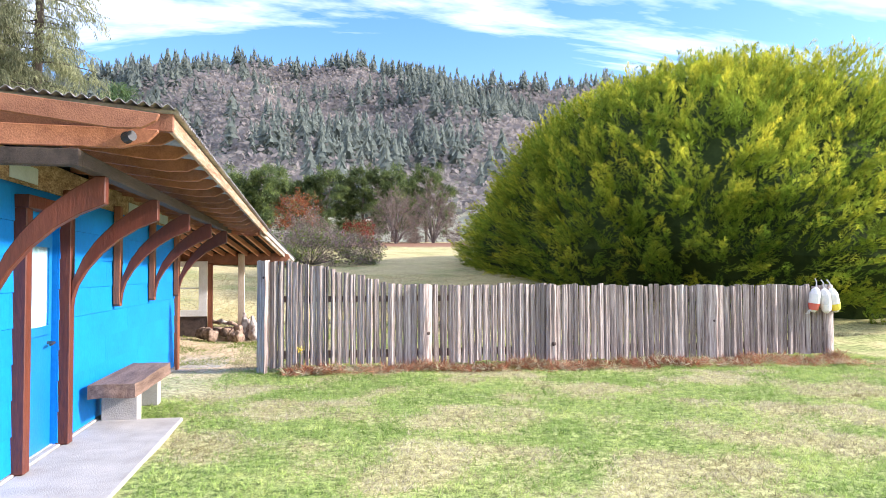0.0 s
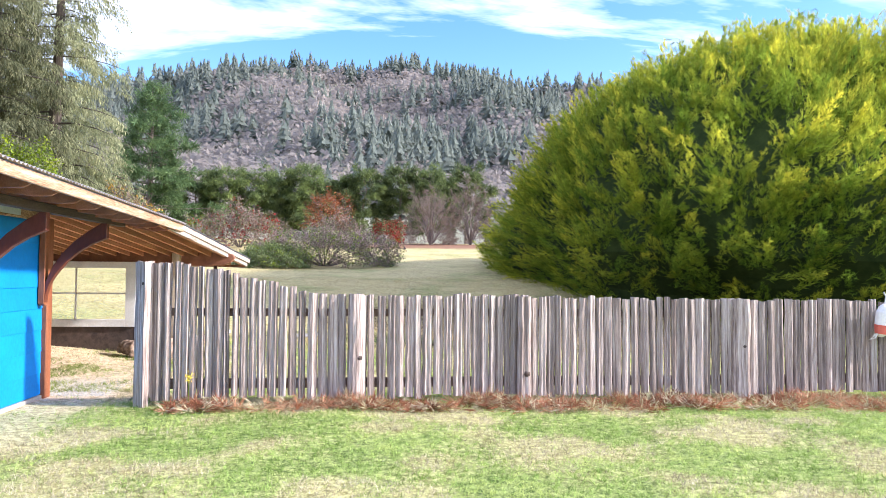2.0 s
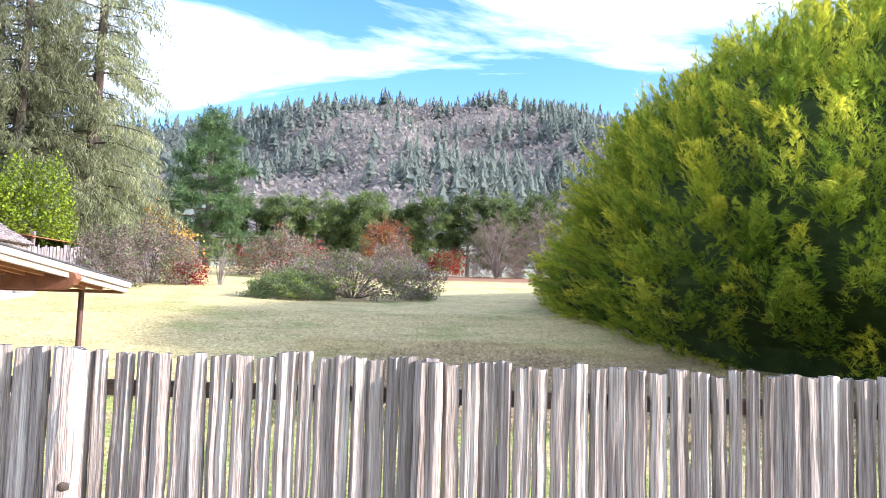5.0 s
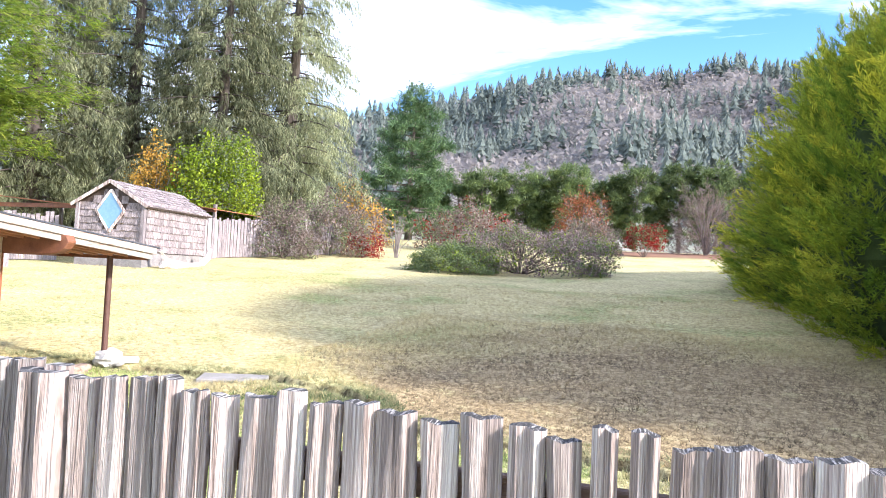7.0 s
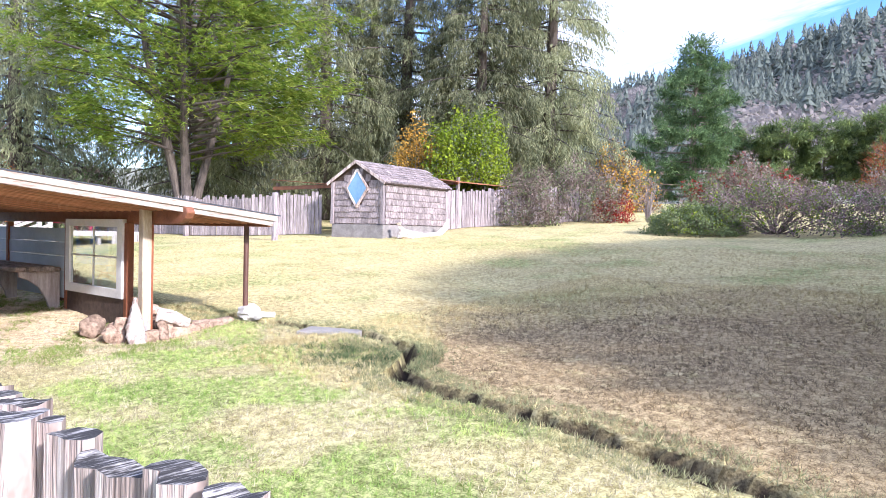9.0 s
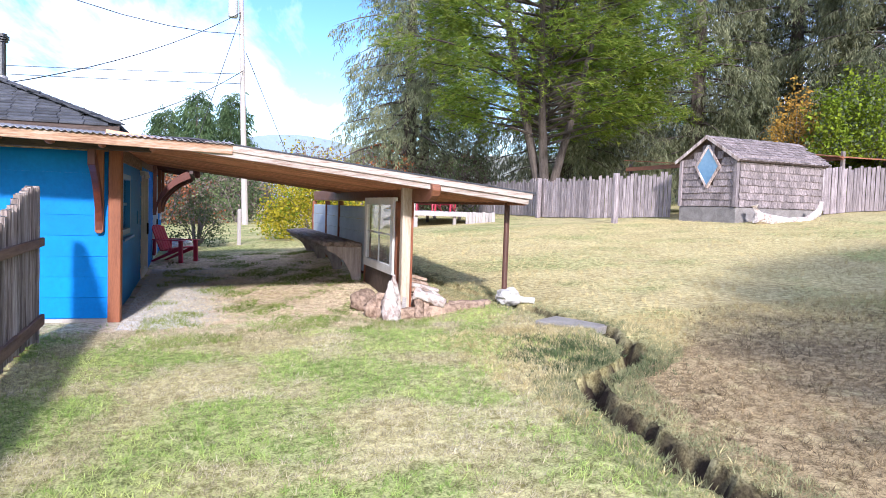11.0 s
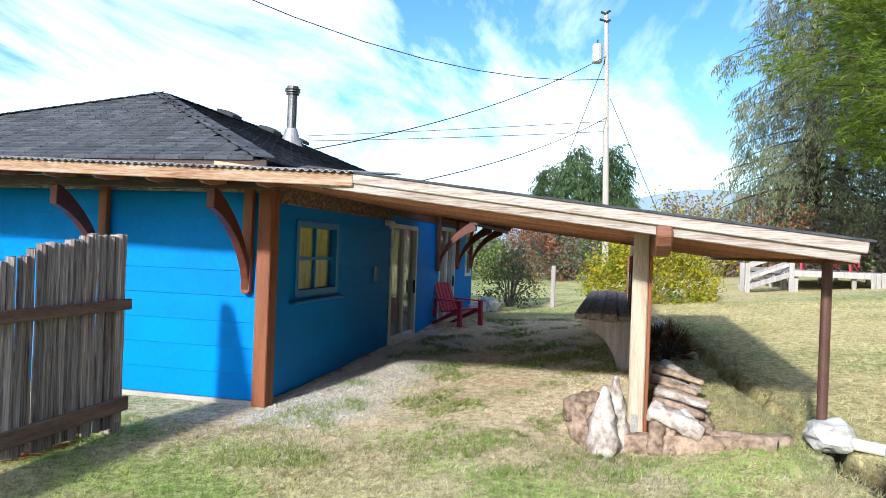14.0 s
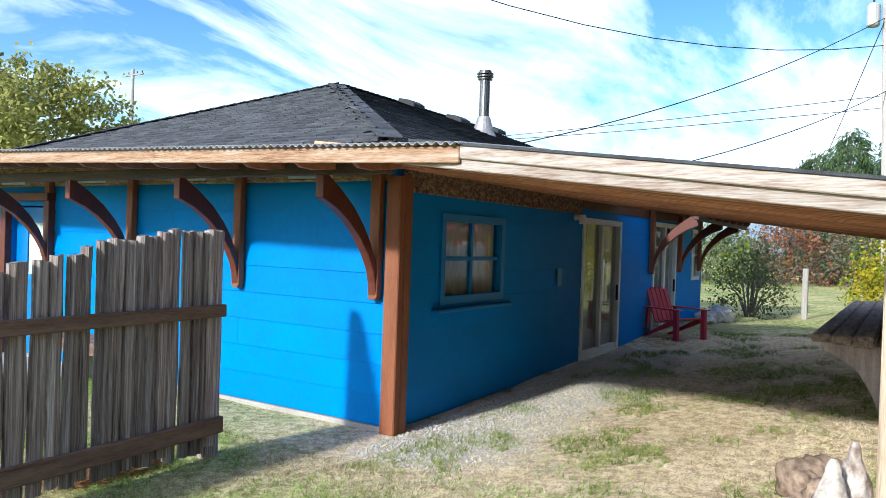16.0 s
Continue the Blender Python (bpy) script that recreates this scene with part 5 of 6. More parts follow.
def shrub(name, x, y, wide, tall, leaves, label, category="shrub", count=700, size=0.3, kinds=LEAF_TUFTS, stems=9, seed=0, hollow=0.45, depth=None, bark=BARK_GREY, lift=0.0, group="", rugged=0.16):
    """A bush: stems fanning from the foot and an uneven dome of leaf clumps; leaves is a list of (material, share)."""
    r = np.random.default_rng(seed + int(abs(x * 13 + y * 7)))
    t = thing(name, (x, y, gz(x, y)), label, category, group)
    depth = depth or wide
    bm = bmesh.new()
    for k in range(stems):
        a, u = r.uniform(0, 6.28), r.uniform(0.3, 0.95)
        e = np.array([wide / 2 * u * math.cos(a), depth / 2 * u * math.sin(a), tall * math.sqrt(max(0.05, 1 - u * u)) * 0.9])
        tube(bm, [(0.05 * math.cos(a), 0.05 * math.sin(a), -0.08), tuple(e * [0.4, 0.4, 0.55]), tuple(e)], [0.02 * tall ** 0.5, 0.013 * tall ** 0.5, 0.004], 5, False)
    twigs = part("branchwork", bm, bark, t)
    if stems > 20:
        tagged(twigs, kind="stuff")
    for material, part_of in leaves:
        n_ = int(count * part_of)
        d = r.normal(0, 1, (n_, 3))
        d[:, 2] = np.abs(d[:, 2])
        d /= np.linalg.norm(d, axis=1, keepdims=True)
        lump = 1 + rugged * np.sin(5 * d[:, 0] + 3 * seed) * np.sin(4 * d[:, 1] + 1) + 0.1 * np.sin(11 * d[:, 0] + 9 * d[:, 2])
        s = r.uniform(hollow, 1.0, n_) ** 0.6 * lump
        p = d * s[:, None] * [wide / 2, depth / 2, tall * (1 - lift)] + [0, 0, tall * lift]
        v, f = strew(p, d + r.normal(0, 0.4, d.shape), r.uniform(0.6, 1.3, n_) * size, kinds, 1.5)
        raw_mesh("foliage", v, f, material, t)
    return t


SPRUCE = "tall drooping dark spruce tree"
for k, (x, y, tall, wide) in enumerate(((-36.1, 13.9, 29, 7.0), (-45, 17.5, 27, 6.5), (-26.4, 28.9, 30, 6), (-30.2, 36.4, 31, 6), (-23.5, 33.3, 30, 6), (-20.5, 40.3, 31, 6), (-15.8, 38.3, 30, 5.6), (-29.7, 22.2, 27, 6), (-35, 28, 30, 6), (-17.5, 33.2, 25, 5))):
    crown_tree("spruce_tree", x, y, tall, wide, SPRUCE_LEAF, SPRUCE, limbs=140, per=110 if k in (1, 3, 5, 8) else 170, size=0.74, start=0.03, hang=0.36, droop=0.28, thin=0.6, sprays=SPRUCE_SPRAYS, ragged=0.22, pad=0.16, inner=0.12, trunk=0.014, bark=BARK_DARK, seed=k, group="spruces behind the back fence")
crown_tree("cypress_tree", -22.3, 17.2, 15.5, 7.4, CYPRESS_LEAF, "broad bright-green cypress with several leaning trunks", limbs=120, per=250, size=0.55, start=0.22, droop=0.1, clump=0.46, shape="round", sprays=FROND_SPRAYS, stems=5, trunk=0.013, inner=0.42, loft=0.42, aged=True, bark=BARK_DARK, seed=3)
crown_tree("pine_tree", -16.8, 62.5, 15.2, 6.6, PINE_LEAF, "green pine tree with upswept branches", limbs=90, per=150, size=0.75, clump=0.36, ragged=0.28, start=0.03, droop=-0.02, sprays=PINE_SPRAYS, seed=5)
for k, (x, y, tall, wide) in enumerate(((-11.3, 68.9, 7.4, 3.0), (-8, 69.7, 7.2, 2.7), (-5.2, 71.5, 7.2, 2.8), (-2.9, 69.6, 8.2, 2.9), (0.6, 71, 7.0, 2.7), (3.4, 70.2, 8.0, 2.8), (7.4, 71.3, 8.8, 3.1), (10.8, 71.2, 8.5, 3.0), (15, 73, 9, 3.4), (-14.5, 70.5, 7, 3))):
    crown_tree("shore_pine", x, y, tall, wide, SHOREPINE_LEAF, "dark bushy shore pine at the meadow edge", limbs=40, per=84, size=0.7, clump=0.3, start=0.16, droop=-0.05, inner=0.35, loft=0.25, shape="round", sprays=PINE_SPRAYS, seed=k + 30, group="shore pines along the meadow")
for x, y, tall in ((-50.4, 0.5, 10), (-52.5, 3.2, 10.2), (-55, -2, 9)):
    crown_tree("fir_tree", x, y, tall, 2.7, PINE_LEAF, "dense dark fir beyond the garden", limbs=80, per=80, size=1.0, start=0.03, droop=0.1, sprays=SPRUCE_SPRAYS, ragged=0.25, loft=0.2, seed=60, group="firs beyond the garden")
crown_tree("willow_tree", -15.5, -35.8, 9.8, 5.2, leaf_surface("willow_leaf", (0.2, 0.22, 0.06), (0.5, 0.48, 0.16)), "dull yellow-green leafy tree behind the house", limbs=46, per=60, size=0.9, start=0.25, droop=0.05, shape="round", sprays=LEAF_TUFTS, seed=71)

shrub("lime_shrub", -13.0, 27.2, 5.0, 5.6, [(LIME_LEAF, 0.75), (DULLGREEN_LEAF, 0.25)], "lime-green leafy tree behind the shed", count=3000, size=0.42, stems=12, seed=2)
shrub("orange_shrub", -15.8, 26.3, 3.2, 5.2, [(ORANGE_LEAF, 1.0)], "orange-leaved shrub behind the shed", count=420, size=0.4, seed=3, lift=0.3)
shrub("grey_shrub", -8.7, 26.3, 2.9, 2.5, [(GREYBROWN_LEAF, 0.8), (DULLGREEN_LEAF, 0.2)], "round grey-brown twiggy shrub by the fence", count=2000, size=0.3, kinds=TWIG_SPRAYS + LEAF_TUFTS[:3], bark=BARK_DARK, seed=4)
shrub("grey_shrub", -8.3, 30.0, 4.2, 2.9, [(GREYBROWN_LEAF, 0.75), (DULLGREEN_LEAF, 0.25)], "wide grey-brown twiggy shrub by the fence", count=2600, size=0.33, kinds=TWIG_SPRAYS + LEAF_TUFTS[:3], bark=BARK_DARK, seed=5)
shrub("red_shrub", -6.7, 30.6, 2.2, 1.3, [(RED_LEAF, 1.0)], "small shrub with dark red leaves", count=260, size=0.26, seed=6)
shrub("orange_shrub", -12.4, 40.5, 5.6, 3.8, [(ORANGE_LEAF, 0.45), (GREYBROWN_LEAF, 0.55)], "yellow-orange autumn shrub beyond the fence", count=1100, size=0.5, seed=7)
shrub("bare_sapling", -5.4, 31.6, 1.7, 2.5, [(GREYBROWN_LEAF, 0.7), (LIME_LEAF, 0.3)], "thin bare sapling on the lawn", category="sapling", count=170, size=0.3, kinds=TWIG_SPRAYS, stems=14, seed=8, lift=0.25)
shrub("russet_shrub", -5.0, 43.3, 7.0, 3.0, [(GREYBROWN_LEAF, 0.7), (RED_LEAF, 0.15), (DULLGREEN_LEAF, 0.15)], "wide russet-brown shrub across the meadow", count=2200, size=0.42, kinds=TWIG_SPRAYS + LEAF_TUFTS[:3], bark=BARK_DARK, seed=9)
shrub("russet_tree", 0.6, 53.9, 4.2, 4.6, [(RUSSET_LEAF, 0.8), (GREYBROWN_LEAF, 0.2)], "bare tree with orange-red top leaves", category="tree", count=700, size=0.5, kinds=TWIG_SPRAYS + LEAF_TUFTS[:2], stems=18, seed=10, lift=0.3)
shrub("grey_shrub", 1.9, 49.0, 4.8, 2.6, [(GREYBROWN_LEAF, 0.85), (DULLGREEN_LEAF, 0.15)], "grey-brown twiggy shrub at the meadow edge", count=1000, size=0.45, kinds=TWIG_SPRAYS + LEAF_TUFTS[:2], seed=11)
shrub("red_shrub", 5.6, 48.3, 2.8, 2.2, [(RED_LEAF, 0.6), (DULLGREEN_LEAF, 0.4)], "dark red round shrub on a short stem", count=600, size=0.35, seed=12, lift=0.25)
shrub("lime_shrub", 2.6, 47.5, 2.2, 1.2, [(LIME_LEAF, 0.4), (DULLGREEN_LEAF, 0.6)], "low yellow-green shrub at the meadow edge", count=350, size=0.35, seed=13)
shrub("bare_thicket", 9.6, 56.2, 5.4, 5.0, [(GREYBROWN_LEAF, 1.0)], "bare grey thicket beside the soil bed", category="thicket", count=900, size=0.75, kinds=TWIG_SPRAYS, stems=40, seed=14)
shrub("bare_thicket", 13.5, 58.2, 5.4, 5.5, [(GREYBROWN_LEAF, 1.0)], "bare grey thicket beside the soil bed", category="thicket", count=900, size=0.75, kinds=TWIG_SPRAYS, stems=40, seed=15)
mound = shrub("heather_mound", 2.0, 26.8, 7.8, 1.9, [(MAUVE_LEAF, 0.6), (DULLGREEN_LEAF, 0.32), (LIME_LEAF, 0.08)], "low spreading mound of mauve heather and dull green shrubs", count=6000, size=0.24, kinds=TWIG_SPRAYS + LEAF_TUFTS, depth=4.6, stems=30, seed=16, hollow=0.6, bark=BARK_DARK, rugged=0.05)
shrub("ivy_mound", -0.3, 25.4, 4.0, 1.15, [(DULLGREEN_LEAF, 0.9), (LIME_LEAF, 0.1)], "low dark green ivy spreading from the heather mound", count=2600, size=0.2, depth=2.6, stems=16, seed=23, hollow=0.6, bark=BARK_DARK, rugged=0.06)
shrub("yellow_shrub", -13.3, 4.6, 3.7, 2.15, [(YELLOW_LEAF, 0.75), (LIME_LEAF, 0.25)], "yellow-green leafy shrub past the counter", count=1500, size=0.26, seed=17)
for k, (x, y, w, h, kinds_) in enumerate(((-31.5, -4.4, 6, 3.0, [(LIME_LEAF, 0.3), (DULLGREEN_LEAF, 0.7)]), (-34.7, -1.2, 6, 3.2, [(RUSSET_LEAF, 0.4), (GREYBROWN_LEAF, 0.6)]), (-35, 3.0, 6.5, 3.6, [(DULLGREEN_LEAF, 0.6), (GREYBROWN_LEAF, 0.4)]), (-33, 7.3, 6, 4.4, [(YELLOW_LEAF, 0.35), (GREYBROWN_LEAF, 0.65)]), (-33, 11.5, 6, 4.2, [(RUSSET_LEAF, 0.3), (GREYBROWN_LEAF, 0.4), (DULLGREEN_LEAF, 0.3)]), (-30, -8.5, 6, 3.4, [(DULLGREEN_LEAF, 1.0)]), (-31, 15.5, 6, 3.5, [(GREYBROWN_LEAF, 0.6), (DULLGREEN_LEAF, 0.4)]))):
    shrub("hedgerow_shrub", x, y, w, h, kinds_, "tangled autumn shrub of the hedgerow", count=900, size=0.5, seed=k + 80, group="hedgerow behind the house", kinds=LEAF_TUFTS + TWIG_SPRAYS[:2])
shrub("dead_shrub", -3.2, 4.4, 0.7, 0.45, [(DARK_TWIG, 0.8), (RUSSET_LEAF, 0.2)], "dark dead shrub behind the plank counter", count=500, size=0.2, kinds=TWIG_SPRAYS, stems=20, seed=19, bark=BARK_DARK)
shrub("bare_shrub", -12.6, 0.9, 1.8, 1.7, [(DULLGREEN_LEAF, 1.0)], "small thin shrub at the house corner", count=260, size=0.22, stems=16, seed=18)

# ---- shed ----
shed = thing("shed", (-8.72, 17.45, gz(-8.72, 17.45) + 0.02), "small cedar-shake shed with a diamond window", "shed", turn=7.8)
SW, SL, SE, SR = 2.55, 4.1, 2.1, 2.84
part("base", boxed(-SW, 0, 0, SL, -0.5, 0.5, bevel=0.02), surface("stained_base_concrete", (0.17, 0.15, 0.14), (0.36, 0.33, 0.31), 3, 0.9, 0.4), shed, "stained pale concrete base")
body_prof = [(-SW + 0.03, 0.5), (-0.03, 0.5), (-0.03, SE - 0.03), (-SW / 2, SR - 0.05), (-SW + 0.03, SE - 0.03)]
part("wall", prism(body_prof, 0.04, SL - 0.04, "y", 0), DARK_BEAM, shed)
for px, py in ((-0.05, 0.0), (-SW + 0.05, 0.0), (-0.05, SL), (-SW + 0.05, SL)):
    part("corner_board", boxed(px - 0.06, px + 0.07, py - 0.06, py + 0.07, 0.5, SE), SHAKE, shed)
SHAKES = []
for k in range(5):
    bm = box(bmesh.new(), -0.5, 0.5, -0.034, 0.012, 0, 1)
    for q in bm.verts:
        q.co.x += random.uniform(-0.06, 0.04)
        q.co.z += random.uniform(-0.09, 0.09) if q.co.z < 0.5 else 0
        if q.co.z > 0.5:
            q.co.y *= 0.3
    me = bpy.data.meshes.new("shake")
    bm.to_mesh(me)
    bm.free()
    me.materials.append(WALL_SHAKE)
    SHAKES.append(me)
for row in range(7):
    z = 0.52 + row * 0.235
    y = 0.1
    while y < SL - 0.1:
        w = random.uniform(0.1, 0.24)
        share("shake", random.choice(SHAKES), shed, Matrix.Translation((0.012, y + w / 2, z)) @ Matrix.Rotation(radians(90), 4, "Z") @ Matrix.Rotation(-0.06, 4, "X") @ Matrix.Diagonal((w, 1, 0.27, 1)))
        y += w + 0.006
for row in range(11):
    z = 0.52 + row * 0.225
    reach = SW / 2 - 0.1 if z + 0.2 < SE else max(0.0, (SR - z - 0.3) / (SR - SE) * SW / 2 - 0.1)
    x = -SW / 2 - reach
    while x < -SW / 2 + reach - 0.08:
        w = random.uniform(0.1, 0.24)
        cx = x + w / 2
        if abs(cx + SW / 2) / 0.6 + abs(z + 0.12 - 1.85) / 0.8 > 1.0:
            share("shake", random.choice(SHAKES), shed, Matrix.Translation((cx, 0.018, z)) @ Matrix.Rotation(-0.06, 4, "X") @ Matrix.Diagonal((w, 1, 0.26, 1)))
        x += w + 0.006
slope_len, pitch_a = math.hypot(SW / 2 + 0.15, SR - SE), math.atan2(SR - SE, SW / 2)
for sgn in (1, -1):
    part("roof_deck", prism([(-SW / 2, SR), (-SW / 2 + sgn * (SW / 2 + 0.14), SE - 0.08), (-SW / 2 + sgn * (SW / 2 + 0.14), SE - 0.11), (-SW / 2, SR - 0.04)], -0.12, SL + 0.12, "y", 0), DARK_BEAM, shed)
    for row in range(8):
        s = 1 - row / 8
        cx, cz = -SW / 2 + sgn * (SW / 2 + 0.16) * s, SR - (SR - SE + 0.08) * s
        y = -0.14
        while y < SL + 0.1:
            w = random.uniform(0.12, 0.26)
            m = Matrix.Translation((cx, y + w / 2, cz + 0.012 + random.uniform(0, 0.015))) @ Matrix.Rotation(radians(90), 4, "Z") @ Matrix.Rotation(-sgn * (math.pi / 2 - pitch_a + 0.06), 4, "X") @ Matrix.Diagonal((w, 1, 0.3, 1))
            if sgn > 0:
                share("roof_shake", random.choice(SHAKES), shed, m)
            y += w + 0.008
for sgn in (1, -1):
    bm = beam(bmesh.new(), (-SW / 2, -0.13, SR + 0.0), (-SW / 2 + sgn * (SW / 2 + 0.16), -0.13, SE - 0.09), 0.03, 0.11)
    part("barge_board", bm, GREY_WOOD, shed, "pale grey barge board")
dia = part("diamond_window", bmesh.new(), GREY_WOOD, shed, "diamond window with the sky's reflection in its colour")
bm, dc = bmesh.new(), [(-SW / 2 + 0.52, 1.85), (-SW / 2, 2.55), (-SW / 2 - 0.52, 1.85), (-SW / 2, 1.15)]
for k in range(4):
    (ax, az_), (bx, bz) = dc[k], dc[(k + 1) % 4]
    beam(bm, (ax, -0.02, az_), (bx, -0.02, bz), 0.06, 0.075, 0.0)
bm.to_mesh(dia.data)
bm.free()
# The pane's blue base colour paints in a reflection of the sky.
part("pane", prism(dc, -0.025, -0.015, "y", 0), surface("pane_tinted_sky_blue", (0.14, 0.27, 0.42), (0.2, 0.36, 0.52), 1, 0.08, 0.0, sheen=1.0), dia)
# open-sided roofs beside the shed
for x0, x1, y0, y1, z in ((-17.2, -12.5, 18.6, 22.2, 3.8), (-13.0, -9.9, 23.0, 28.4, 4.15)):
    awn = thing("awning", (0, 0, 0), "weathered reddish board roof beside the shed", "awning", "awnings beside the shed")
    for k in range(12):
        a0 = y0 + (y1 - y0) * k / 12
        bm = beam(bmesh.new(), (x0, a0, z + 0.25), (x1, a0, z - 0.12), (y1 - y0) / 12 - 0.01, 0.03, 0.0)
        part("roof_board", bm, CEDAR, awn)
    for px in (x0 + 0.15, x1 - 0.15):
        for py in (y0 + 0.1, y1 - 0.1):
            part("post", boxed(px - 0.06, px + 0.06, py - 0.06, py + 0.06, gz(px, py) - 0.1, z + 0.1), BARK_GREY, awn)
    part("edge_beam", boxed(x0, x1, y0 - 0.06, y0 - 0.01, z - 0.22, z - 0.06), CEDAR, awn)

# ---- back fence ----
back_fence = thing("back_fence", (0, 0, 0), "silvery weathered board fence round the garden", "fence")
for line in (((-46, 19.0), (-36, 17.2), (-27.3, 15.9), (-18.8, 15.4), (-15.4, 15.9), (-12.6, 17.7)), ((-9.9, 22.2), (-10.0, 24.2), (-9.3, 25.6), (-8.7, 28.2), (-8.4, 31.5))):
    vs, fs = [], []
    for (ax, ay), (bx, by) in zip(line, line[1:]):
        n_ = int(math.hypot(bx - ax, by - ay) / 0.15)
        for k in range(n_):
            px, py = ax + (bx - ax) * k / n_, ay + (by - ay) * k / n_
            ux, uy = (bx - ax) / n_, (by - ay) / n_
            g0, tz, o = gz(px, py) + 0.03, 1.62 + random.uniform(-0.1, 0.1), random.uniform(-0.015, 0.015)
            q = len(vs)
            for d in (0.0, 0.025):
                for s, zz in ((0.04, 0), (0.96, 0), (0.9, tz), (0.1, tz - random.uniform(0, 0.05))):
                    vs.append((px + ux * s - uy * (d + o) * 6, py + uy * s + ux * (d + o) * 6, g0 + zz))
            fs += [(q, q + 1, q + 2, q + 3), (q + 7, q + 6, q + 5, q + 4), (q + 3, q + 2, q + 6, q + 7), (q + 1, q + 5, q + 6, q + 2), (q, q + 3, q + 7, q + 4)]
    ob = raw_mesh("board_run", vs, fs, SHAKE, back_fence)
    tagged(ob, kind="stuff")
for x, y in ((-11.6, 14.75), (-18.8, 15.2), (-8.6, 28.0)):
    part("post", boxed(x - 0.09, x + 0.09, y - 0.09, y + 0.09, gz(x, y) - 0.1, gz(x, y) + 1.75, bevel=0.02), SHAKE, back_fence)

# ---- deck with steps ----
deck = thing("deck", (0, 0, 0), "low grey wooden deck on short legs with steps", "deck")
dz = gz(-18, 11) + 0.42
for k in range(8):
    y0 = 8.9 + 0.42 * k
    part("board", boxed(-24.5, -16.6, y0, y0 + 0.4, dz, dz + 0.05), SHAKE, deck)
for y in (9.0, 10.6, 12.1):
    for x in (-24.3, -20.5, -16.75):
        part("leg", boxed(x - 0.06, x + 0.06, y - 0.06, y + 0.06, gz(x, y) - 0.1, dz), POLE_WOOD, deck)
part("edge_board", boxed(-24.5, -16.6, 8.86, 8.89, dz - 0.1, dz + 0.05), POLE_WOOD, deck)
part("edge_board", boxed(-16.595, -16.56, 8.9, 12.26, dz - 0.13, dz + 0.055), POLE_WOOD, deck)
for k in range(9):
    y0 = 11.0 + 0.14 * k
    part("skirt_board", boxed(-16.55, -16.53, y0, y0 + 0.125, gz(-16.5, y0) - 0.05, dz + 0.02 + 0.03 * (k % 3)), POLE_WOOD, deck)
for k in range(4):
    part("step", boxed(-17.6, -16.62, 8.56 - 0.3 * k, 8.84 - 0.3 * k, dz - 0.12 * k - 0.1, dz - 0.12 * k - 0.06), SHAKE, deck)
for x in (-17.62, -16.6):
    part("stringer", beam(bmesh.new(), (x, 8.86, dz - 0.06), (x, 7.5, dz - 0.56), 0.045, 0.16), POLE_WOOD, deck)
    for y, top in ((8.84, dz + 0.72), (7.6, dz + 0.22)):
        part("rail_post", boxed(x - 0.07, x + 0.07, y - 0.07, y + 0.07, gz(x, y) - 0.1, top), POLE_WOOD, deck)
    for up in (0.6, 0.24):
        part("hand_rail", beam(bmesh.new(), (x, 8.84, dz + up), (x, 7.6, dz + up - 0.5), 0.05, 0.1), POLE_WOOD, deck)

# ---- utility poles and wires ----


def utility_pole(x, y, z0, tall, lean_y, arm, label):
    t = thing("utility_pole", (x, y, z0), label, "utility pole", "utility poles")
    part("shaft", tube(bmesh.new(), [(0, 0, -0.3), (0, lean_y * 0.5, tall * 0.5), (0, lean_y, tall)], [0.17, 0.14, 0.11], 12), POLE_WOOD, t)
    if arm:
        part("cross_arm", boxed(-0.06, 0.06, -1.2 + lean_y, 1.2 + lean_y, tall - 0.5, tall - 0.38), POLE_WOOD, t)
        for y_ in (-1.1, -0.5, 0.5, 1.1):
            part("insulator", tube(bmesh.new(), [(0, y_ + lean_y, tall - 0.38), (0, y_ + lean_y, tall - 0.2)], [0.05, 0.03], 8), BLACK, t)
    else:
        tank = part("transformer", tube(bmesh.new(), [(0.3, -0.35 + lean_y, tall - 2.6), (0.3, -0.35 + lean_y, tall - 2.55), (0.3, -0.35 + lean_y, tall - 1.75), (0.3, -0.35 + lean_y, tall - 1.65)], [0.2, 0.25, 0.25, 0.15], 16), GREY_TANK, t, "grey transformer can")
        part("bushing", tube(bmesh.new(), [(0.3, -0.35 + lean_y, tall - 1.65), (0.3, -0.35 + lean_y, tall - 1.45)], [0.05, 0.03], 8), BLACK, tank)
        for y_, z_ in ((-0.25, -0.15), (0.2, -0.1), (-0.3, -0.5), (0.22, -0.55)):
            part("insulator", tube(bmesh.new(), [(0.12, lean_y, tall + z_), (0.12, y_ + lean_y, tall + z_ + 0.1)], [0.05, 0.06], 8), BLACK, t)
    return t


utility_pole(-29.6, 3.2, gz(-29.6, 3.2), 13.3, -0.45, False, "tall grey wooden utility pole with a transformer can")
utility_pole(-28.6, -45.3, 0.0, 13.8, 0.0, True, "distant wooden utility pole with a cross arm")


def wire(a, b, sag, radius=0.018):
    a, b = Vector(a), Vector(b)
    pts = [a.lerp(b, k / 14) - Vector((0, 0, sag * 4 * (k / 14) * (1 - k / 14))) for k in range(15)]
    bm = tube(bmesh.new(), pts, radius, 5)
    ob = part("power_line", bm, BLACK, None)
    tagged(ob, "thin black overhead power line", "wire", "overhead wires")


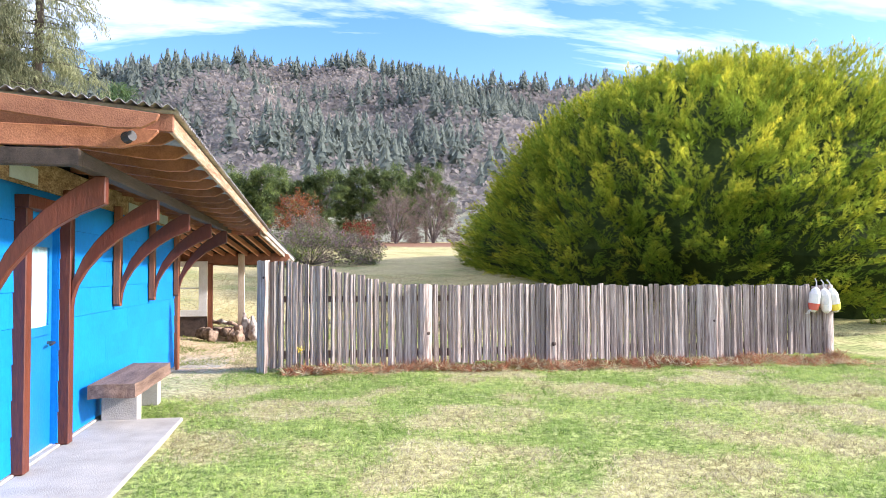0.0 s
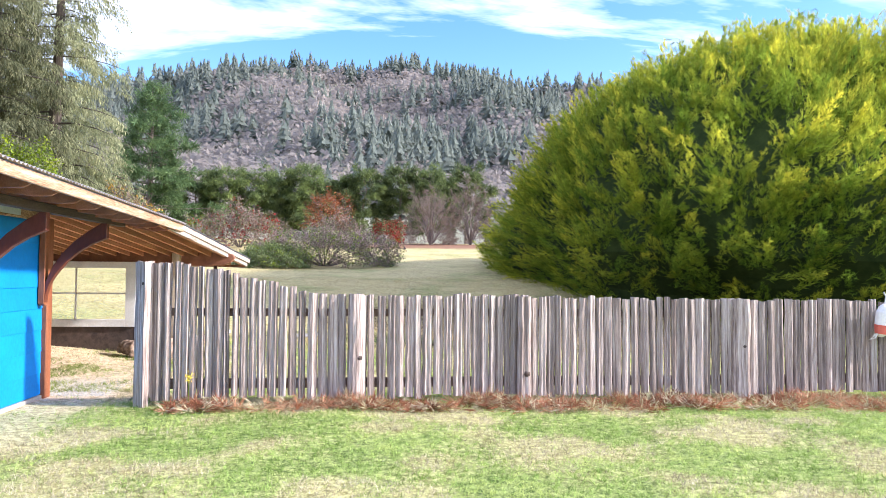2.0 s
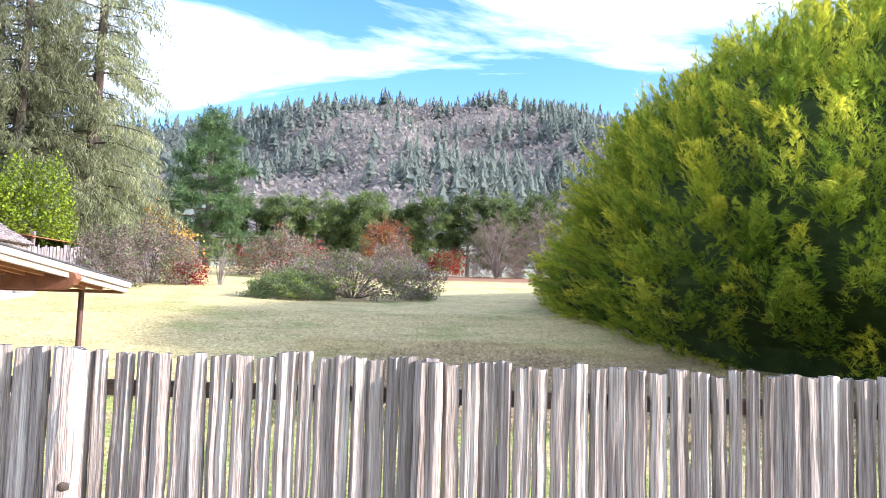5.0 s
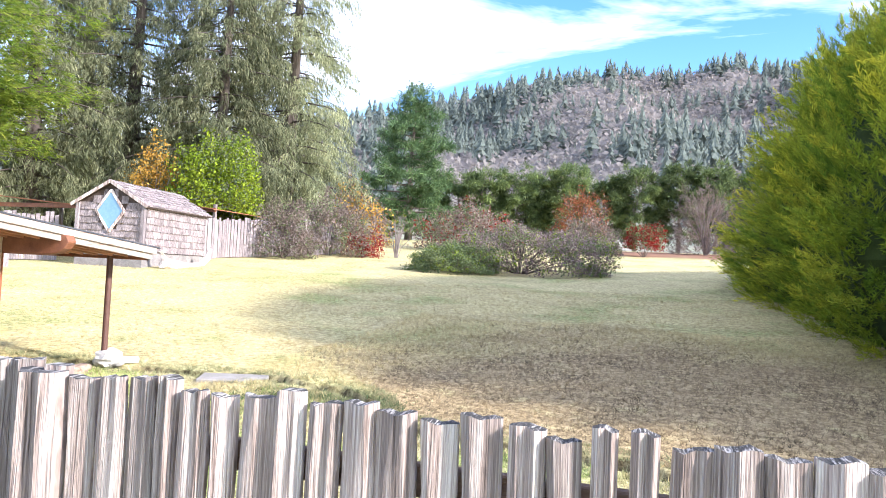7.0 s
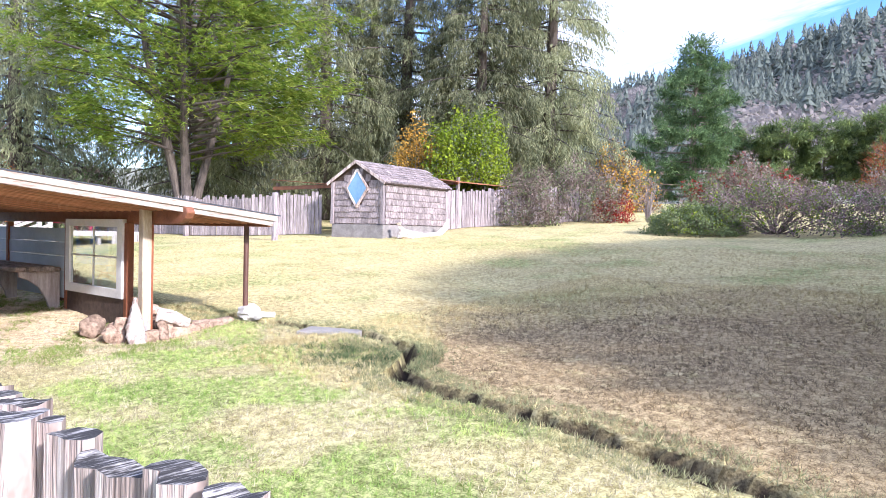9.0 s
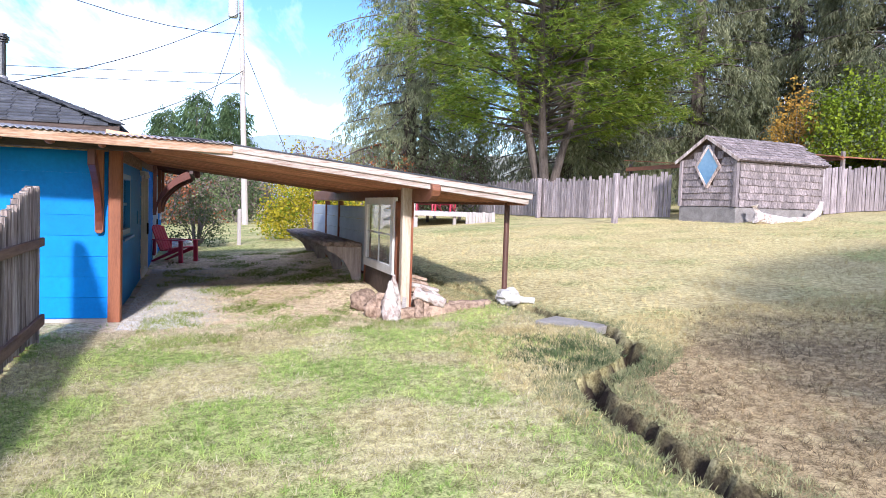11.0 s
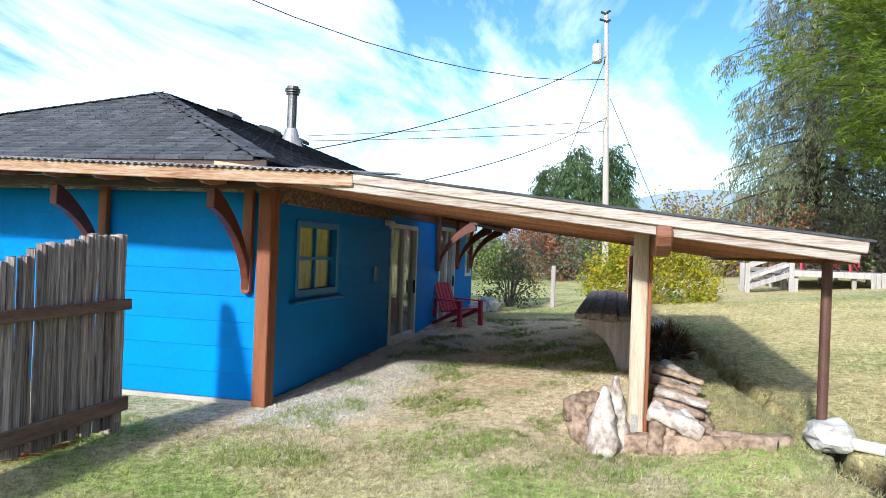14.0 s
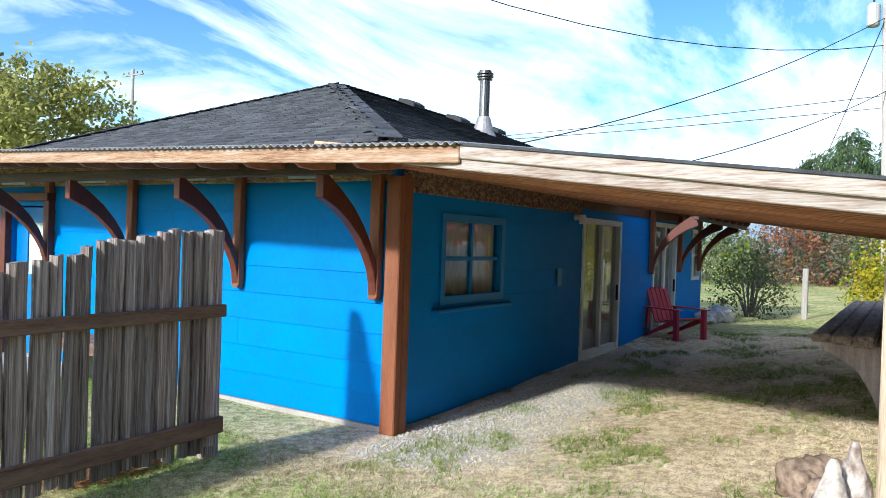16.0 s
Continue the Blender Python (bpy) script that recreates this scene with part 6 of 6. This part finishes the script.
TOP = (-29.6, 2.85, 11.6)
wire((-29.6, 2.85, 10.45), (2.7, -20.8, 16.8), 3.73)
wire(TOP, (-12.0, -6.0, 4.3), 0.6)
wire((-29.6, 3.0, 8.6), (-12.2, -3.0, 3.4), 0.4, 0.018)
wire((-29.6, 3.0, 7.9), (-25, -40, 7), 0.5)
wire((-29.6, 3.0, 8.4), (-40, -60, 9), 0.6)
wire(TOP, (-24.5, -0.5, 0.3), 0.0)
wire((-29.6, 3.1, 9.5), (-31.5, 7.0, 1.0), 0.0)

# ---- things on the ground ----


def lump(name, place, size, material, label, category, seed, rough=0.22, parent=None, turn=0.0, group=""):
    """A stone or stump: a ball worn out of shape."""
    bm = bmesh.new()
    bmesh.ops.create_icosphere(bm, subdivisions=3, radius=0.5)
    off = Vector((seed * 3.7, seed * 1.3, 0))
    for v in bm.verts:
        d = v.co.normalized()
        v.co *= 1 + rough * noise.noise(d * 1.6 + off) * 2 + rough * 0.5 * noise.noise(d * 5 + off)
        v.co = Vector((v.co.x * size[0], v.co.y * size[1], v.co.z * size[2]))
    ob = part(name, bm, material, parent)
    ob.matrix_basis = pose(*place, 0, 0, turn)
    if parent is None:
        tagged(ob, label, category, group)
    return ob


def log_piece(name, a, b, r0, r1, material, label, seed=1, bend=0.08, hollow=False, group="driftwood pile", category="driftwood", outline=None, flat=1.0, lumpy=1.0):
    """A worn length of driftwood with knobs and a slight bend."""
    rr = random.Random(seed)
    a, b = Vector(a), Vector(b)
    side = Vector((rr.uniform(-1, 1), rr.uniform(-1, 1), rr.uniform(0, 1))).normalized()
    n_, ring = 24, 18
    base = new(name) if hollow else None
    bm, rings = bmesh.new(), []
    d = (b - a).normalized()
    u = d.orthogonal().normalized()
    w = d.cross(u)
    if flat < 1.0:
        u = d.cross((0, 0, 1)).normalized()
        w = u.cross(d) * flat
    for k in range(n_):
        t = k / (n_ - 1)
        c = a.lerp(b, t) + side * bend * math.sin(math.pi * t) * (b - a).length
        rad = (r0 + (r1 - r0) * t) * (0.75 if k in (0, n_ - 1) and not hollow else 1)
        if outline:
            rad *= float(np.interp(t, *zip(*outline)))
        rings.append([bm.verts.new(c + (u * math.cos(6.2832 * j / ring) + w * math.sin(6.2832 * j / ring)) * rad * (1 + lumpy * (0.34 * noise.noise(Vector((seed * 5 + math.cos(6.28 * j / ring) * 1.2, math.sin(6.28 * j / ring) * 1.2, t * 3))) + 0.3 * noise.noise(Vector((seed * 9 + math.cos(6.28 * j / ring) * 3, math.sin(6.28 * j / ring) * 3, t * 7))) + 0.16 * noise.noise(Vector((seed * 3 + math.cos(6.28 * j / ring) * 7, math.sin(6.28 * j / ring) * 7, t * 16)))))) for j in range(ring)])
    for r_a, r_b in zip(rings, rings[1:]):
        for j in range(ring):
            bm.faces.new((r_a[j], r_a[(j + 1) % ring], r_b[(j + 1) % ring], r_b[j]))
    bm.faces.new(rings[0][::-1])
    bm.faces.new(rings[-1])
    for q in bm.faces:
        q.smooth = True
    if not hollow:
        return tagged(part(name, bm, material, None), label, category, group)
    tagged(base, label, category, group)
    part("bark_shell", bm, material, base)
    # A flat black disc stands in for the shade inside the hollow.
    part("hole", tube(bmesh.new(), [b - d * 0.01, b + d * 0.006], r1 * 0.66, 12), BLACK, base, "black disc painted as the shaded hollow end")
    return base


G4 = gz(0.8, 4.2)
timber = part("base_timber", beam(bmesh.new(), (0.8, 3.72, G4 - 0.01), (1.06, 5.15, gz(1, 5.1) - 0.02), 0.19, 0.2, 0.025), DRIFT_BROWN, None)
tagged(timber, "old pinkish timber lying under the post", "timber")
SEAL = ((0, 0.15), (0.3, 0.165), (0.6, 0.13), (0.8, 0.075), (0.86, 0.05), (0.93, 0.045), (1.0, 0.025))
log_piece("driftwood_stump", (1.06, 3.64, G4 - 0.12), (0.96, 3.65, G4 + 0.53), 0.78, 0.78, DRIFT, "upright bleached driftwood stump beside the post", 3, 0.03, outline=SEAL)
log_piece("driftwood_stump", (0.86, 3.80, G4 - 0.1), (0.78, 3.74, G4 + 0.6), 0.6, 0.7, DRIFT, "pointed bleached driftwood piece beside the post", 4, 0.05, outline=SEAL)
log_piece("driftwood_stump", (0.7, 3.56, G4 - 0.1), (0.66, 3.6, G4 + 0.32), 0.13, 0.09, DRIFT_BROWN, "rounded brown driftwood stump", 5, 0.03)
log_piece("driftwood_log", (0.76, 3.42, G4 + 0.06), (0.5, 3.58, G4 + 0.1), 0.12, 0.12, DRIFT_BROWN, "short brown driftwood log on the ground", 21)
log_piece("driftwood_log", (0.18, 3.32, G4 + 0.12), (-0.15, 3.6, G4 + 0.15), 0.13, 0.13, DRIFT_BROWN, "brown driftwood log by the window panel", 6)
log_piece("driftwood_log", (0.82, 4.04, G4 + 0.33), (1.02, 4.46, G4 + 0.2), 0.095, 0.07, DRIFT, "white knobbly driftwood log on the pile", 7, 0.05)
log_piece("driftwood_log", (0.86, 4.3, G4 + 0.36), (0.98, 4.42, G4 + 0.24), 0.03, 0.05, DRIFT, "small white driftwood knot on the pile", 22, 0.02)
for k, (y, tall, r0) in enumerate(((4.09, 0.24, 0.07), (4.2, 0.2, 0.06), (4.42, 0.14, 0.055))):
    log_piece("driftwood_billet", (1.0, y, G4 - 0.02), (0.86, y + 0.02, G4 + tall), r0, r0 * 0.85, DRIFT_BROWN, "dark driftwood billet propped under the pile", 30 + k, 0.03)
for k in range(6):
    x0, lift = 0.42 - 0.2 * k, 0.3 + 0.022 * k + 0.03 * (k % 2)
    log_piece("driftwood_slab", (x0, 4.08 + 0.02 * (k % 3), G4 + lift + 0.04), (x0 + 0.12, 4.52 + 0.05 * ((k * 7) % 3), G4 + lift - 0.05), 0.075, 0.05, DRIFT_BROWN if k % 3 != 1 else DRIFT, "split driftwood length stacked on the pile", 50 + k, 0.05, flat=0.6, lumpy=0.7)
for k in range(4):
    x0 = 0.55 - 0.24 * k
    log_piece("driftwood_log", (x0, 4.12, G4 + 0.12), (x0 + 0.08, 4.6, G4 + 0.12), 0.11, 0.1, DRIFT_BROWN, "brown driftwood log at the bottom of the pile", 70 + k, 0.04, lumpy=0.5)
log_piece("driftwood_log", (-0.95, 4.1, G4 + 0.4), (-1.05, 4.52, G4 + 0.34), 0.075, 0.06, DRIFT, "curved grey driftwood log on the pile", 12, 0.14)
log_piece("driftwood_log", (-1.2, 4.3, G4 + 0.16), (-0.5, 4.45, G4 + 0.16), 0.12, 0.1, DRIFT, "grey driftwood log behind the panel", 13)
log_piece("driftwood_log", (-1.9, 4.35, G4 + 0.18), (-1.1, 4.6, G4 + 0.2), 0.1, 0.08, DRIFT_BROWN, "brown driftwood log behind the panel", 15)
log_piece("hollow_log", (0.92, 4.55, G4 + 0.14), (1.14, 5.02, G4 + 0.17), 0.085, 0.088, DRIFT_BROWN, "short hollow driftwood log with a dark hole", 16, 0.01, True, lumpy=0.35)
lump("white_rock", (1.16, 5.38, gz(1.1, 5.4) + 0.1), (0.34, 0.36, 0.26), ROCK, "rough white rock at the steel post", "rock", 2)
pipe_end = part("drain_pipe", tube(bmesh.new(), [(1.2, 5.4, gz(1.2, 5.5) + 0.07), (1.36, 5.72, gz(1.3, 5.7) + 0.05)], 0.045, 12), WHITE, None)
tagged(pipe_end, "short white plastic drain pipe by the rock", "pipe")
for k in range(9):
    x, y = -2.4 - 0.75 * k + random.uniform(-0.2, 0.2), 4.35 + random.uniform(-0.1, 0.2)
    lump("border_stone", (x, y, gz(x, y) + 0.04), (0.3, 0.22, 0.2), DRIFT_BROWN if k % 3 else ROCK, "rough stone edging behind the counter", "stone", k + 20, group="stones behind the counter")
slab = part("stone_slab", boxed(-0.42, 0.42, -0.2, 0.2, -0.05, 0.05, bevel=0.012), surface("mossy_slab_stone", (0.2, 0.18, 0.16), (0.38, 0.35, 0.31), 5, 0.9, 0.5), None)
slab.matrix_basis = pose(3.12, 5.4, gz(3.1, 5.4) - 0.02, 4, 0, 22)
tagged(slab, "flat grey stone slab bridging the ditch", "slab")
for k, (x, y, s) in enumerate(((-10.7, 0.35, 0.45), (-11.3, 0.5, 0.6), (-11.9, 0.4, 0.5))):
    lump("garden_rock", (x, y, gz(x, y) + 0.12), (s, s, s * 0.7), ROCK, "grey garden rock by the house wall", "rock", k + 40, group="rocks by the house wall")
marker = part("marker_post", boxed(-0.065, 0.065, -0.055, 0.055, -0.1, 1.08, bevel=0.012), POLE_WOOD, None)
marker.matrix_basis = pose(-11.88, 2.12, gz(-11.88, 2.12))
tagged(marker, "short pale wooden post standing in the grass", "post")
shed_log = part("bleached_log", tube(bmesh.new(), [(-8.15, 17.7, 2.15), (-8.1, 17.8, 1.75), (-8.15, 18.3, 1.68), (-8.2, 19.1, 1.66), (-8.25, 19.9, 1.72), (-8.3, 20.4, 2.0), (-8.3, 20.5, 2.35)], [0.12, 0.22, 0.2, 0.13, 0.13, 0.12, 0.06], 10), DRIFT, None)
tagged(shed_log, "curved bleached log against the shed base", "driftwood")


def garden_chair(m):
    """A low slatted garden chair; it faces +x."""
    c = new("garden_chair")
    c.matrix_basis = m
    tagged(c, "dark red slatted plastic garden chair", "chair", "garden chairs")
    for k in range(5):
        part("seat_slat", boxed(-0.28 + 0.125 * k, -0.17 + 0.125 * k, -0.27, 0.27, 0.26 + 0.025 * k, 0.285 + 0.025 * k), RED_PLASTIC, c)
    for k in range(5):
        y = -0.21 + 0.105 * k
        tall = 0.62 + 0.05 * math.cos((k - 2) * 0.7)
        s = part("back_slat", boxed(-0.012, 0.012, y - 0.046, y + 0.046, 0, tall), RED_PLASTIC, c)
        s.matrix_basis = pose(-0.27, 0, 0.27, 0, -24, 0)
    for y in (-0.33, 0.33):
        part("arm", boxed(-0.42, 0.42, y - 0.06, y + 0.06, 0.52, 0.545, bevel=0.01), RED_PLASTIC, c)
        part("leg", prism([(0.28, 0), (0.38, 0), (0.36, 0.52), (0.27, 0.52)], y - 0.03, y + 0.03, "y", 0.004), RED_PLASTIC, c)
        part("leg", prism([(-0.52, 0), (-0.42, 0), (0.3, 0.3), (0.3, 0.4)], y * 0.9 - 0.03, y * 0.9 + 0.03, "y", 0.004), RED_PLASTIC, c)
        part("arm_stay", prism([(-0.42, 0.15), (-0.36, 0.15), (-0.33, 0.52), (-0.4, 0.52)], y - 0.025, y + 0.025, "y", 0.004), RED_PLASTIC, c)
    return c


chair = garden_chair(pose(-7.88, 0.48, gz(-7.88, 0.48) + 0.01, 0, 0, 60))
copy_thing(chair, pose(-18.9, 10.0, dz + 0.05, 0, 0, -20))
copy_thing(chair, pose(-18.6, 10.8, dz + 0.05, 0, 0, -35))

# buoys at the fence end


def buoy(m, cap, label):
    t = new("fishing_buoy")
    t.matrix_basis = m
    tagged(t, label, "buoy", "buoys on the fence")
    part("float", tube(bmesh.new(), [(0, 0, -0.27), (0, 0, -0.22), (0, 0, -0.1), (0, 0, 0.08), (0, 0, 0.17), (0, 0, 0.2)], [0.03, 0.075, 0.1, 0.1, 0.06, 0.02], 16), BUOY_W, t)
    part("band", tube(bmesh.new(), [(0, 0, -0.225), (0, 0, -0.2), (0, 0, -0.1)], [0.079, 0.086, 0.104], 16), cap, t, "painted band")
    part("rope", tube(bmesh.new(), [(0, 0, 0.18), (0.02, 0.03, 0.3), (0.0, 0.06, 0.36)], 0.012, 6), ROPE, t)


buoy(pose(11.55, -0.72, 1.14, 4, 6), BUOY_R, "white foam fishing buoy with a red band")
buoy(pose(11.75, -0.74, 1.12, 3, -8), BUOY_W, "white foam fishing buoy on a rope")
buoy(pose(11.95, -0.70, 1.13, 3, -16), BUOY_Y, "white fishing buoy with a yellow tip")
loop = part("hanging_rope", tube(bmesh.new(), [(11.52, -0.68, 1.3), (11.5, -0.72, 1.0), (11.42, -0.73, 0.86), (11.35, -0.72, 0.84), (11.42, -0.72, 0.9), (11.55, -0.72, 0.95)], 0.012, 6), ROPE, None)
tagged(loop, "loop of white rope hanging from the buoys", "rope")

# dead ferns and grass along the fence foot
n = 6400
fxs = RNG.uniform(1.9, 11.95, n)
wide = 0.16 + 0.35 * (fxs / 12)
fys = np.interp(fxs, *zip(*FENCE_LINE)) - 0.12 - RNG.uniform(0, 1, n) ** 1.3 * wide * 2.0
heap = np.sin(3.1 * fxs + 2 * np.sin(5 * fys)) + 0.7 * np.sin(7.3 * fxs + 4 * fys)
k = heap + RNG.normal(0, 0.7, n) > -0.3
fxs, fys, heap = fxs[k], fys[k], heap[k]
p = np.stack([fxs, fys, height(fxs, fys) + 0.01 + (0.03 + 0.04 * np.clip(heap, 0, 2)) * RNG.uniform(0, 1, len(fxs))], -1)
d = RNG.normal(0, 1, p.shape)
d[:, 2] = np.abs(d[:, 2]) * (0.25 + 0.3 * np.clip(heap, 0, 2))
size_ = RNG.uniform(0.08, 0.26, len(fxs))
k = RNG.uniform(0, 1, len(fxs)) < 0.62
for name, sel, material, label in (("dead_ferns", k, FERN, "dead russet ferns and stalks along the fence foot"), ("pale_stalks", ~k, STRAW_BLADE, "pale dry stalks among the dead ferns")):
    v, f = strew(p[sel], d[sel], size_[sel], TWIG_SPRAYS, 1.5)
    tagged(raw_mesh(name, v, f, material), label, "ferns", kind="stuff")


def blades(name, xs, ys, lo, hi, material, label, wide_=0.09):
    """Short grass: three slim blades to a tuft."""
    m_ = len(xs)
    v_ = np.array([(-0.07, 0, 0), (0.07, 0.02, 0), (0.1, 0.3, 1), (-0.1, 0, 0), (0.03, -0.06, 0), (-0.7, -0.1, 0.8), (0.02, 0.06, 0), (0.1, -0.05, 0), (0.65, -0.25, 0.75)])
    f_ = np.array([(0, 1, 2), (3, 4, 5), (6, 7, 8)])
    a = RNG.uniform(0, 6.28, m_)
    s = RNG.uniform(lo, hi, m_)
    c_, s_ = np.cos(a), np.sin(a)
    z0 = np.zeros(m_)
    basis = np.stack([np.stack([c_, s_, z0], -1), np.stack([-s_, c_, z0], -1), np.stack([RNG.normal(0, 0.45, m_), RNG.normal(0, 0.45, m_), z0 + 1], -1)], 1) * s[:, None, None]
    base = np.stack([xs, ys, height(xs, ys) - 0.004], -1)
    V_ = np.einsum("kj,njm->nkm", v_, basis) + base[:, None]
    F_ = f_[None] + (np.arange(m_) * len(v_))[:, None, None]
    tagged(raw_mesh(name, V_.reshape(-1, 3), F_.reshape(-1, 3), material), label, "grass", kind="stuff")


def clear(xs, ys, spare):
    ok = (trench_depth(xs, ys) > 0.2) & ~((xs < 1.0) & (ys < -4.5)) & ~((xs < 0.15) & (ys < 0.1))
    yard_ = (xs < 0.9) & (ys > -3.0) & (ys < 4.3)
    return ok & (~yard_ | (RNG.uniform(0, 1, len(xs)) < spare))


xs, ys = RNG.uniform(-1, 13, 150000), RNG.uniform(-10.5, 5.2, 150000)
k = clear(xs, ys, 0.12) & (brown_shade_patch(xs, ys) < RNG.uniform(0.1, 0.6, len(xs)))
pale = straw_patch(xs, ys) + RNG.normal(0, 0.2, len(xs)) > np.where(ys > -0.6, 0.36, 0.62)
blades("lawn_grass", xs[k & ~pale], ys[k & ~pale], 0.025, 0.062, GRASS_BLADE, "short green lawn grass")
blades("straw_grass", xs[k & pale], ys[k & pale], 0.025, 0.06, STRAW_BLADE, "pale straw-coloured patches of lawn grass")
xs = np.concatenate([RNG.uniform(-12, 12, 42000), RNG.uniform(3, 12.5, 34000)])
ys = np.concatenate([RNG.uniform(4.6, 20, 42000), RNG.uniform(3.6, 12.5, 34000)])
k = clear(xs, ys, 1.0)
# Blades here take the brown that carries the painted hedge shadow.
bare = k & (RNG.uniform(0.02, 1, len(xs)) < brown_shade_patch(xs, ys))
blades("brown_grass", xs[bare], ys[bare], 0.03, 0.06, surface("brown_grass_blade", (0.08, 0.052, 0.025), (0.6, 0.45, 0.25), 1.2, 0.8, 0.0, vary=0.6), "brown grass beside the ditch, darkened with hedge shadow")
k &= ~bare
blades("dry_grass", xs[k], ys[k], 0.03, 0.075, surface("dry_grass_blade", (0.32, 0.245, 0.095), (0.78, 0.65, 0.34), 1.2, 0.8, 0.0, vary=0.4), "dry mown grass behind the fence")
xs, ys = RNG.uniform(-9, 2.2, 26000), RNG.uniform(0.3, 4.2, 26000)
mix = np.sin(xs * 2.1 + 1.3 * np.sin(ys * 2)) * np.sin(ys * 2.7 + xs) + 0.6 * np.sin(xs * 6.3 + 2 * np.sin(3 * ys)) * np.sin(ys * 5.1 - xs) + RNG.normal(0, 0.18, 26000)
k = mix < -0.12
blades("yard_straw", xs[k], ys[k], 0.02, 0.045, STRAW_BLADE, "dead straw-coloured grass in the bare yard")
k = mix > 0.3
blades("yard_weeds", xs[k], ys[k], 0.03, 0.075, leaf_surface("yard_weed", (0.1, 0.15, 0.03), (0.36, 0.38, 0.12), (0.2, 0.26, 0.06), 0.6), "tufts of weeds in the bare yard")
# loose gravel along the house
n = 5000
xs, ys = RNG.uniform(-6.5, 0.8, n), RNG.uniform(0.03, 1.0, n) ** 1.0
ys = ys * (0.5 + 0.9 * RNG.uniform(0, 1, n))
octa = np.array([(1, 0, 0), (-0.8, 0.2, 0), (0, 0.9, 0.1), (0.1, -1, 0), (0, 0, 0.7), (0, 0, -0.6)])
octf = np.array([(0, 2, 4), (2, 1, 4), (1, 3, 4), (3, 0, 4), (2, 0, 5), (1, 2, 5), (3, 1, 5), (0, 3, 5)])
a, s = RNG.uniform(0, 6.28, n), RNG.uniform(0.008, 0.021, n)
rot = np.stack([np.stack([np.cos(a), np.sin(a), 0 * a], -1), np.stack([-np.sin(a), np.cos(a), 0 * a], -1), np.stack([0 * a, 0 * a, 0 * a + 1], -1)], 1)
V = np.einsum("kj,njm->nkm", octa, rot * s[:, None, None]) + np.stack([xs, ys, height(xs, ys) + 0.003], -1)[:, None]
F = octf[None] + (np.arange(n) * 6)[:, None, None]
tagged(raw_mesh("gravel", V.reshape(-1, 3), F.reshape(-1, 3), ROCK), "loose pale gravel along the house wall", "gravel", kind="stuff")
# grass at the ditch edge
tq = RNG.uniform(0, 1, 12000)
line = np.array(TRENCH)
seg = np.minimum((tq * (len(line) - 1)).astype(int), len(line) - 2)
fr = tq * (len(line) - 1) - seg
xy = line[seg] + (line[seg + 1] - line[seg]) * fr[:, None] + RNG.choice([-1, 1], (12000, 1)) * np.array([[0.08, 0.2]]) * RNG.uniform(0.6, 2.2, (12000, 1))
blades("ditch_weeds", xy[:, 0], xy[:, 1], 0.025, 0.062, surface("ditch_weed", (0.07, 0.09, 0.035), (0.36, 0.34, 0.17), 1.5, 0.8, 0.0, vary=0.5), "ragged weeds along the ditch edge")
n = 4200
xs, ys = 4.6 + RNG.normal(0, 0.5, n), 4.65 + RNG.normal(0, 0.28, n)
k = (trench_depth(xs, ys) > 0.12) & (np.sin(7 * xs + 3 * np.sin(5 * ys)) * np.sin(9 * ys + 2 * xs) + RNG.normal(0, 0.5, n) > -0.2)
blades("ditch_bank_weeds", xs[k], ys[k], 0.03, 0.075, leaf_surface("bank_weed", (0.05, 0.085, 0.04), (0.3, 0.36, 0.17), (0.13, 0.18, 0.08), 0.6), "dark green weeds on the bank at the ditch bend")
flower = thing("daffodil", (2.1, -0.88, 0.0), "small yellow flower at the fence foot", "flower")
part("stalk", tube(bmesh.new(), [(0, 0, 0), (0.01, -0.01, 0.36)], 0.006, 6), LIME_LEAF, flower)
v, f = strew(np.array([[0.01, -0.02, 0.37]] * 9), RNG.normal(0, 1, (9, 3)), np.full(9, 0.08), LEAF_TUFTS)
raw_mesh("blossom", v, f, BUOY_Y, flower)
